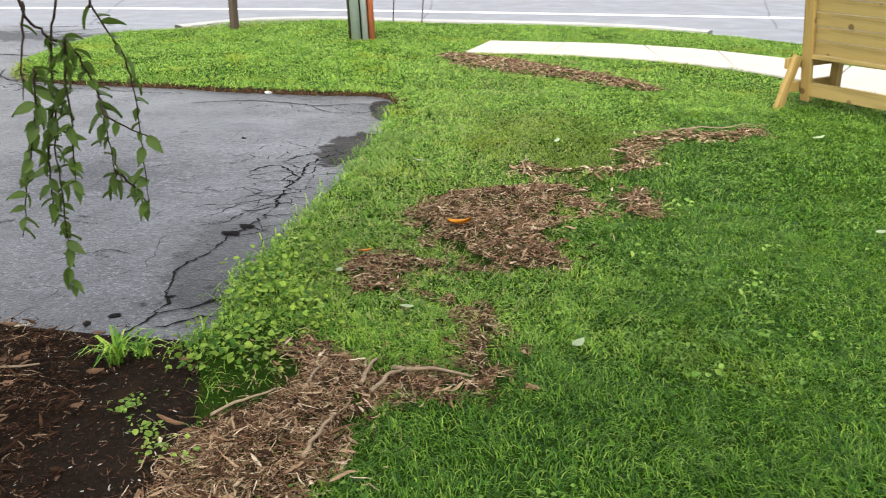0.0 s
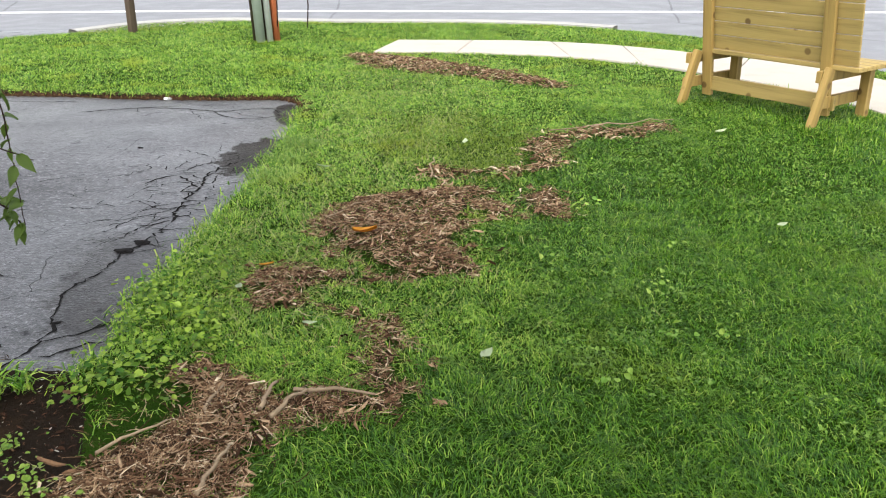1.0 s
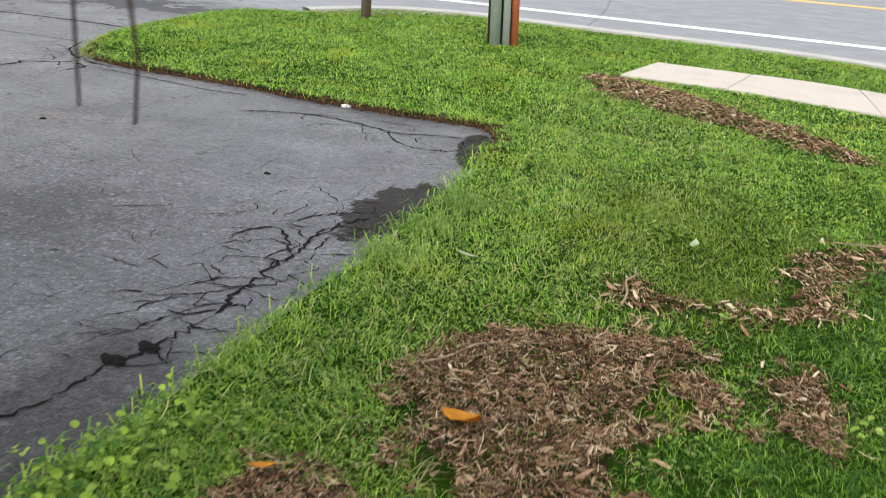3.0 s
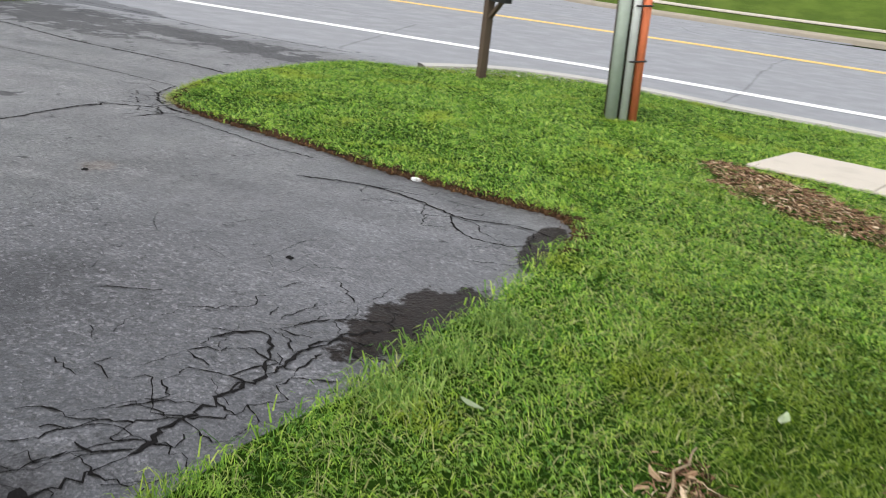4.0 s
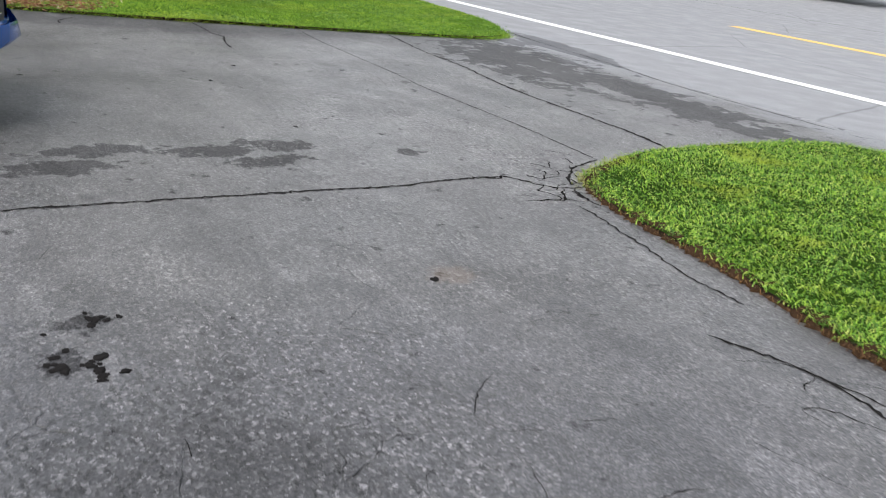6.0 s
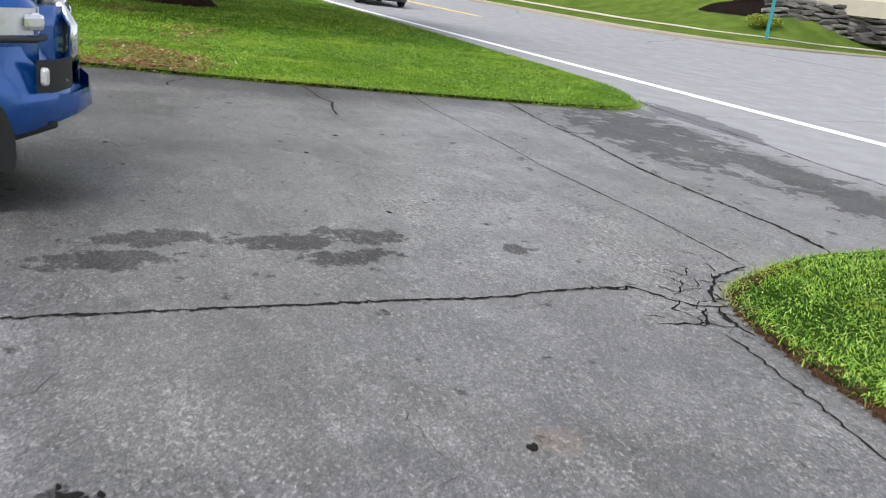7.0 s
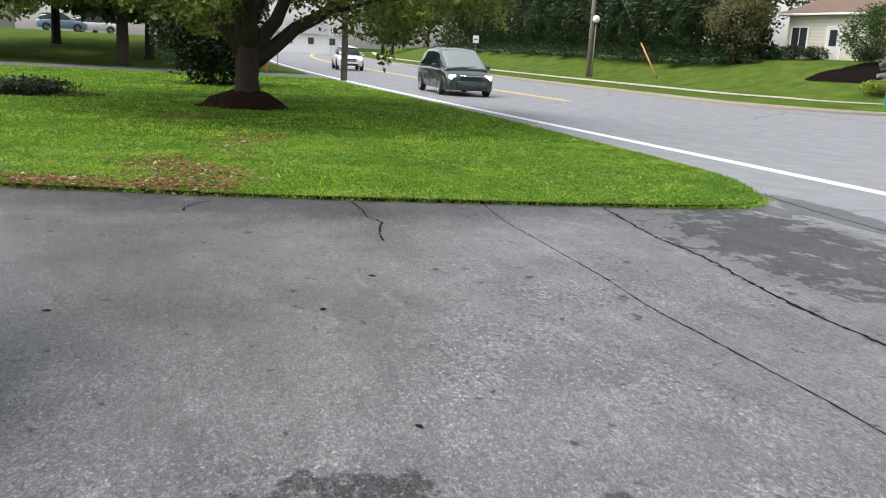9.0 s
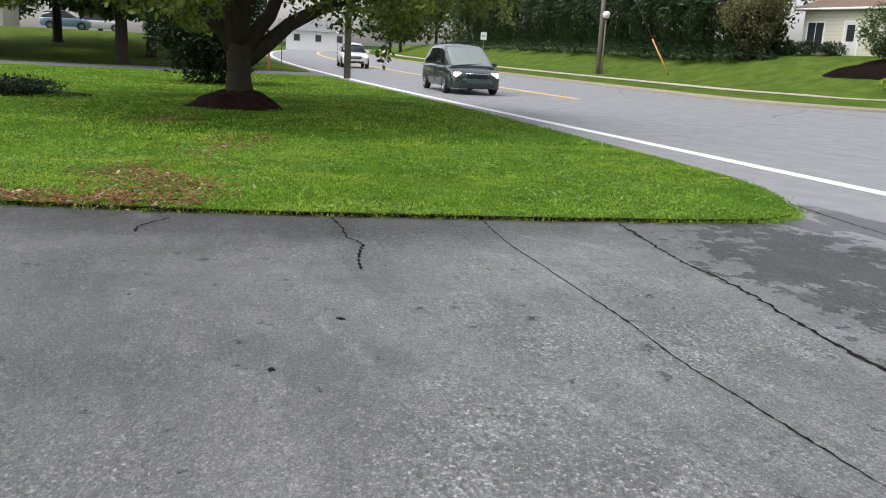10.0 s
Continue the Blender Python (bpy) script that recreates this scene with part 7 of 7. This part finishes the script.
def scatter(name, spots, per, spread, size, mat, seed, label, height=(0.05, 0.1), narrow=0.95):
    """Rounded leaves, each of two halves folded along the rib."""
    r = np.random.default_rng(seed)
    p = np.concatenate([np.c_[np.array(s)[None] + r.normal(0, spread, (per, 2)), r.uniform(*height, (per, 1))] for s in spots])
    n = len(p)
    a, tilt = r.uniform(0, 2 * np.pi, n), r.normal(-0.1, 0.33, n)
    d = np.stack([np.cos(a) * np.cos(tilt), np.sin(a) * np.cos(tilt), np.sin(tilt)], 1)
    s = np.cross(d, r.normal(0, 0.3, (n, 3)) + np.array([0, 0, 1.0]))
    s /= np.linalg.norm(s, axis=1)[:, None]
    up = np.cross(s, d)
    L = size * r.uniform(0.45, 1.25, n)[:, None, None]
    rows = []
    for k in (1, -1):
        rows.append(p[:, None] + L * (OUT[None, :, :1] * d[:, None] + k * narrow * OUT[None, :, 1:] * s[:, None] + (0.3 * OUT[None, :, 1:] - 0.25 * (OUT[None, :, :1] - 0.4) ** 2) * up[:, None]))
    V = np.concatenate([rows[0], rows[1][:, 1:5][:, ::-1]], 1)
    i = np.arange(n)[:, None] * 10
    F = np.concatenate([i + np.array([[0, 1, 2, 3, 4, 5]]), i + np.array([[0, 5, 6, 7, 8, 9]])])
    return tagged(new(name, np_mesh(name, V.reshape(-1, 3), F, [mat])), label, "weeds", kind="stuff")


r0 = np.random.default_rng(400)
clover = [(x, y) for x, y in np.c_[r0.uniform(-0.6, 3.2, 2600), r0.uniform(1.2, 9.0, 2600)] if inside(LAWN_1, np.array(x), np.array(y)) and lattice(x, y, 0.6, 9) > 0.42 and not any(inside(h, np.array(x), np.array(y)) for h, _ in HOLES)]
scatter("clover", clover, 9, 0.035, 0.016, M_CLOVER, 401, "small round clover leaves among the grass", (0.045, 0.085))
r0 = np.random.default_rng(405)
tufts = [(x, y) for x, y in np.c_[r0.uniform(-17.0, -11.0, 2600), r0.uniform(4.0, 14.0, 2600)] if inside(L2, np.array(x), np.array(y)) and lattice(x, y, 0.7, 12) > 0.45]
scatter("clover", tufts, 6, 0.07, 0.034, M_CLOVER, 406, "clover and small weeds in the mown lawn", (0.04, 0.07))
scatter("broadleaf_weeds", [(-0.85, 3.05), (-0.78, 2.95), (-0.7, 2.85), (-0.62, 2.75), (-0.55, 2.78), (-0.8, 2.72), (-0.72, 2.5), (-0.8, 2.35), (-0.7, 2.3), (-0.85, 2.2), (-0.6, 2.25), (-0.5, 2.55), (-0.75, 3.2), (-0.68, 3.4), (-0.55, 3.1)],
        62, 0.06, 0.027, M_WEED, 402, "bright broadleaf weeds crowding the driveway edge", (0.04, 0.14))
scatter("broadleaf_weeds", [(1.27, 4.05), (1.32, 4.1), (1.33, 2.9), (1.38, 2.98), (1.27, 2.48), (1.45, 2.45), (0.86, 4.75), (1.6, 3.4), (0.6, 3.45), (0.95, 3.3), (0.5, 2.65), (1.0, 2.15)],
        7, 0.04, 0.026, M_PALEW, 403, "pale weed leaves standing in the grass", (0.06, 0.11))
scatter("seedlings", [(-0.86, 1.72), (-0.9, 1.78), (-0.8, 1.68), (-1.02, 1.9), (-0.98, 1.94), (-0.68, 1.56), (-0.72, 1.6)], 20, 0.03, 0.02, M_PALEW, 404, "small weed seedlings on the bare soil", (0.035, 0.07))


def tuft(x, y, n, h, seed):
    bm = bmesh.new()
    r = random.Random(seed)
    for _ in range(n):
        a, ln, hh = r.uniform(0, 6.28), r.uniform(0.3, 1.2), h * r.uniform(0.6, 1.2)
        d, s = Vector((math.cos(a), math.sin(a), 0)), Vector((-math.sin(a), math.cos(a), 0)) * 0.005
        b = Vector((r.gauss(0, 0.015), r.gauss(0, 0.015), 0))
        pts = [b, b + d * hh * ln * 0.3 + Vector((0, 0, hh * 0.55)), b + d * hh * ln * 0.75 + Vector((0, 0, hh * 0.75)), b + d * hh * ln * 1.2 + Vector((0, 0, hh * 0.55))]
        v = [(bm.verts.new(p - s * k), bm.verts.new(p + s * k)) for p, k in zip(pts, (0.8, 1.0, 0.7, 0.1))]
        for p, q in zip(v, v[1:]):
            bm.faces.new((p[0], p[1], q[1], q[0]))
    o = part("grass_tuft", bm, M_BLADE)
    o.matrix_world = pose(x, y, 0.03)
    tagged(o, "single tuft of bright green grass on the dark soil", "grass tuft")


tuft(-1.17, 2.24, 46, 0.12, 1)
tuft(-1.1, 2.3, 20, 0.1, 2)


# ---- fallen leaves and sticks ----
def fallen_leaf(x, y, z, size, yaw, mat, label, curl=0.3):
    bm = bmesh.new()
    prof = [(0.0, 0.06), (0.15, 0.3), (0.4, 0.48), (0.7, 0.34), (0.9, 0.12), (1.0, 0.01)]
    rows = []
    for s, w in prof:
        zc = curl * (s - 0.5) ** 2
        rows.append([bm.verts.new((size * (s - 0.5), size * w * 0.55 * k, size * (zc + 0.25 * abs(k) * curl))) for k in (-1, 0, 1)])
    for a, b in zip(rows, rows[1:]):
        for j in (0, 1):
            bm.faces.new((a[j], a[j + 1], b[j + 1], b[j])).smooth = True
    r = bmesh.ops.solidify(bm, geom=bm.faces[:], thickness=size * 0.012)
    o = part("fallen_leaf", bm, mat)
    o.matrix_world = pose(x, y, z, random.uniform(-14, 14), random.uniform(-14, 14), yaw)
    return tagged(o, label, "leaf", "fallen leaves")


M_YLEAF, M_BLEAF = plain("yellow_leaf", (0.75, 0.36, 0.03), 0.6, 0, 0.2, 60), plain("brown_leaf", (0.3, 0.17, 0.1), 0.8, 0, 0.45, 45, 0.6)
M_PLEAF = plain("pale_leaf", (0.5, 0.58, 0.38), 0.6, 0, 0.15, 60)
fallen_leaf(0.08, 3.62, 0.11, 0.13, -15, M_YLEAF, "bright yellow-orange fallen leaf on the mulch", 0.5)
fallen_leaf(-0.36, 3.24, 0.1, 0.07, 30, M_YLEAF, "small yellow fallen leaf on the mulch", 0.4)
for x, y, s, yaw in ((-1.5, 2.19, 0.075, 70), (-1.19, 2.1, 0.06, 20), (-1.3, 2.4, 0.05, 5), (-1.68, 2.46, 0.06, 40), (-1.16, 1.87, 0.05, 60), (-1.45, 2.0, 0.06, -30), (-0.9, 2.2, 0.05, 0), (-1.6, 1.86, 0.06, 10)):
    fallen_leaf(x, y, 0.065, s, yaw, M_BLEAF, "curled brown dead leaf on the soil bed", 0.5)
for x, y, s, yaw in ((0.54, 2.32, 0.075, 50), (-0.12, 2.62, 0.06, 20), (-0.45, 3.0, 0.06, 80), (0.74, 5.45, 0.08, 80), (2.62, 5.6, 0.1, 20), (-0.21, 4.88, 0.09, 0), (2.2, 3.6, 0.06, 10)):
    fallen_leaf(x, y, 0.1, s, yaw, M_PLEAF, "pale green fallen leaf lying in the grass", 0.3)
M_STICK = lumber("dry_stick", (0.3, 0.22, 0.14), 0)


def stick(a, b, r, z=0.07, label="dry pale stick lying on the mulch"):
    bm = bmesh.new()
    limb(bm, (a[0], a[1], z), (b[0], b[1], z + 0.015), r, r * 0.5, int(a[0] * 100), 0.008)
    tagged(part("stick", bm, M_STICK), label, "stick", "sticks")


for a, b, r in (((-0.2, 2.0), (-0.09, 2.14), 0.009), ((-0.14, 2.17), (0.14, 2.09), 0.008), ((-0.36, 1.6), (-0.3, 1.82), 0.008), ((-0.24, 2.05), (-0.2, 2.2), 0.009), ((-0.7, 1.83), (-0.52, 1.98), 0.006), ((-0.42, 1.9), (-0.38, 2.2), 0.008),
                ((1.75, 5.95), (2.42, 6.08), 0.005), ((1.4, 5.86), (2.1, 5.8), 0.004), ((0.46, 4.7), (0.5, 5.1), 0.006), ((-0.14, 3.98), (0.1, 4.2), 0.006), ((-1.75, 2.0), (-1.4, 2.12), 0.007), ((-1.6, 1.7), (-1.35, 1.78), 0.006)):
    stick(a, b, r)
o = part("litter_scrap", box(bmesh.new(), (0, 0, 0.012), (0.07, 0.04, 0.02), (0, 0, 20), 0.004), M_ENAMEL)
o.matrix_world = pose(-1.8, 7.6, 0.0, 4, 6, 30)
tagged(o, "small crumpled white scrap at the lawn edge", "litter")
r1 = random.Random(8)
clod = []
for x, y, s in ((-1.6, 5.84, 0.035), (-8.78, 7.37, 0.035), (-8.05, 6.86, 0.035), (-8.3, 5.3, 0.035), (-3.4, 6.26, 0.035), (-1.14, 3.72, 0.07), (-1.08, 3.84, 0.06), (-1.2, 2.9, 0.03), (-1.45, 2.62, 0.03), (-1.36, 2.7, 0.035), (-6.3, 6.9, 0.03), *[(-3.2 + r1.gauss(0, 0.05), 4.52 + r1.gauss(0, 0.05), r1.uniform(0.015, 0.04)) for _ in range(9)], *[(-3.13 + r1.gauss(0, 0.05), 4.68 + r1.gauss(0, 0.06), r1.uniform(0.015, 0.04)) for _ in range(9)], *[(-3.5 + r1.gauss(0, 0.05), 4.72 + r1.gauss(0, 0.1), r1.uniform(0.015, 0.035)) for _ in range(9)]):
    bm = bmesh.new()
    bmesh.ops.create_icosphere(bm, subdivisions=2, radius=s / 2)
    for v in bm.verts:
        k = 1 + 0.9 * noise.noise(v.co * (2.2 / s) + Vector((x * 7, y, 0)))
        v.co = Vector((v.co.x * 1.5 * k, v.co.y * k, v.co.z * 0.22))
    o = part("dirt_clod", bm, M_CRACK)
    o.matrix_world = pose(x, y, s * 0.06, 0, 0, r1.uniform(0, 360))
    tagged(o, "small dark clod of dirt lying on the asphalt", "dirt", "clods on the driveway")

M_GRAVEL = chip_material("pale_gravel", (0.0, (0.2, 0.18, 0.15)), (0.6, (0.45, 0.42, 0.37)), (1.0, (0.7, 0.67, 0.6)))
chips("gravel", [(-4.15, 12.15), (-3.9, 12.5), (-3.4, 12.95), (-2.8, 13.2), (-2.3, 13.3), (-2.4, 13.1), (-3.1, 12.75), (-3.7, 12.2)], 900, M_GRAVEL, "pale gravel spilled between kerb and grass", "gravel", 260, 0.01, 0.035, 0.05, 0.05)
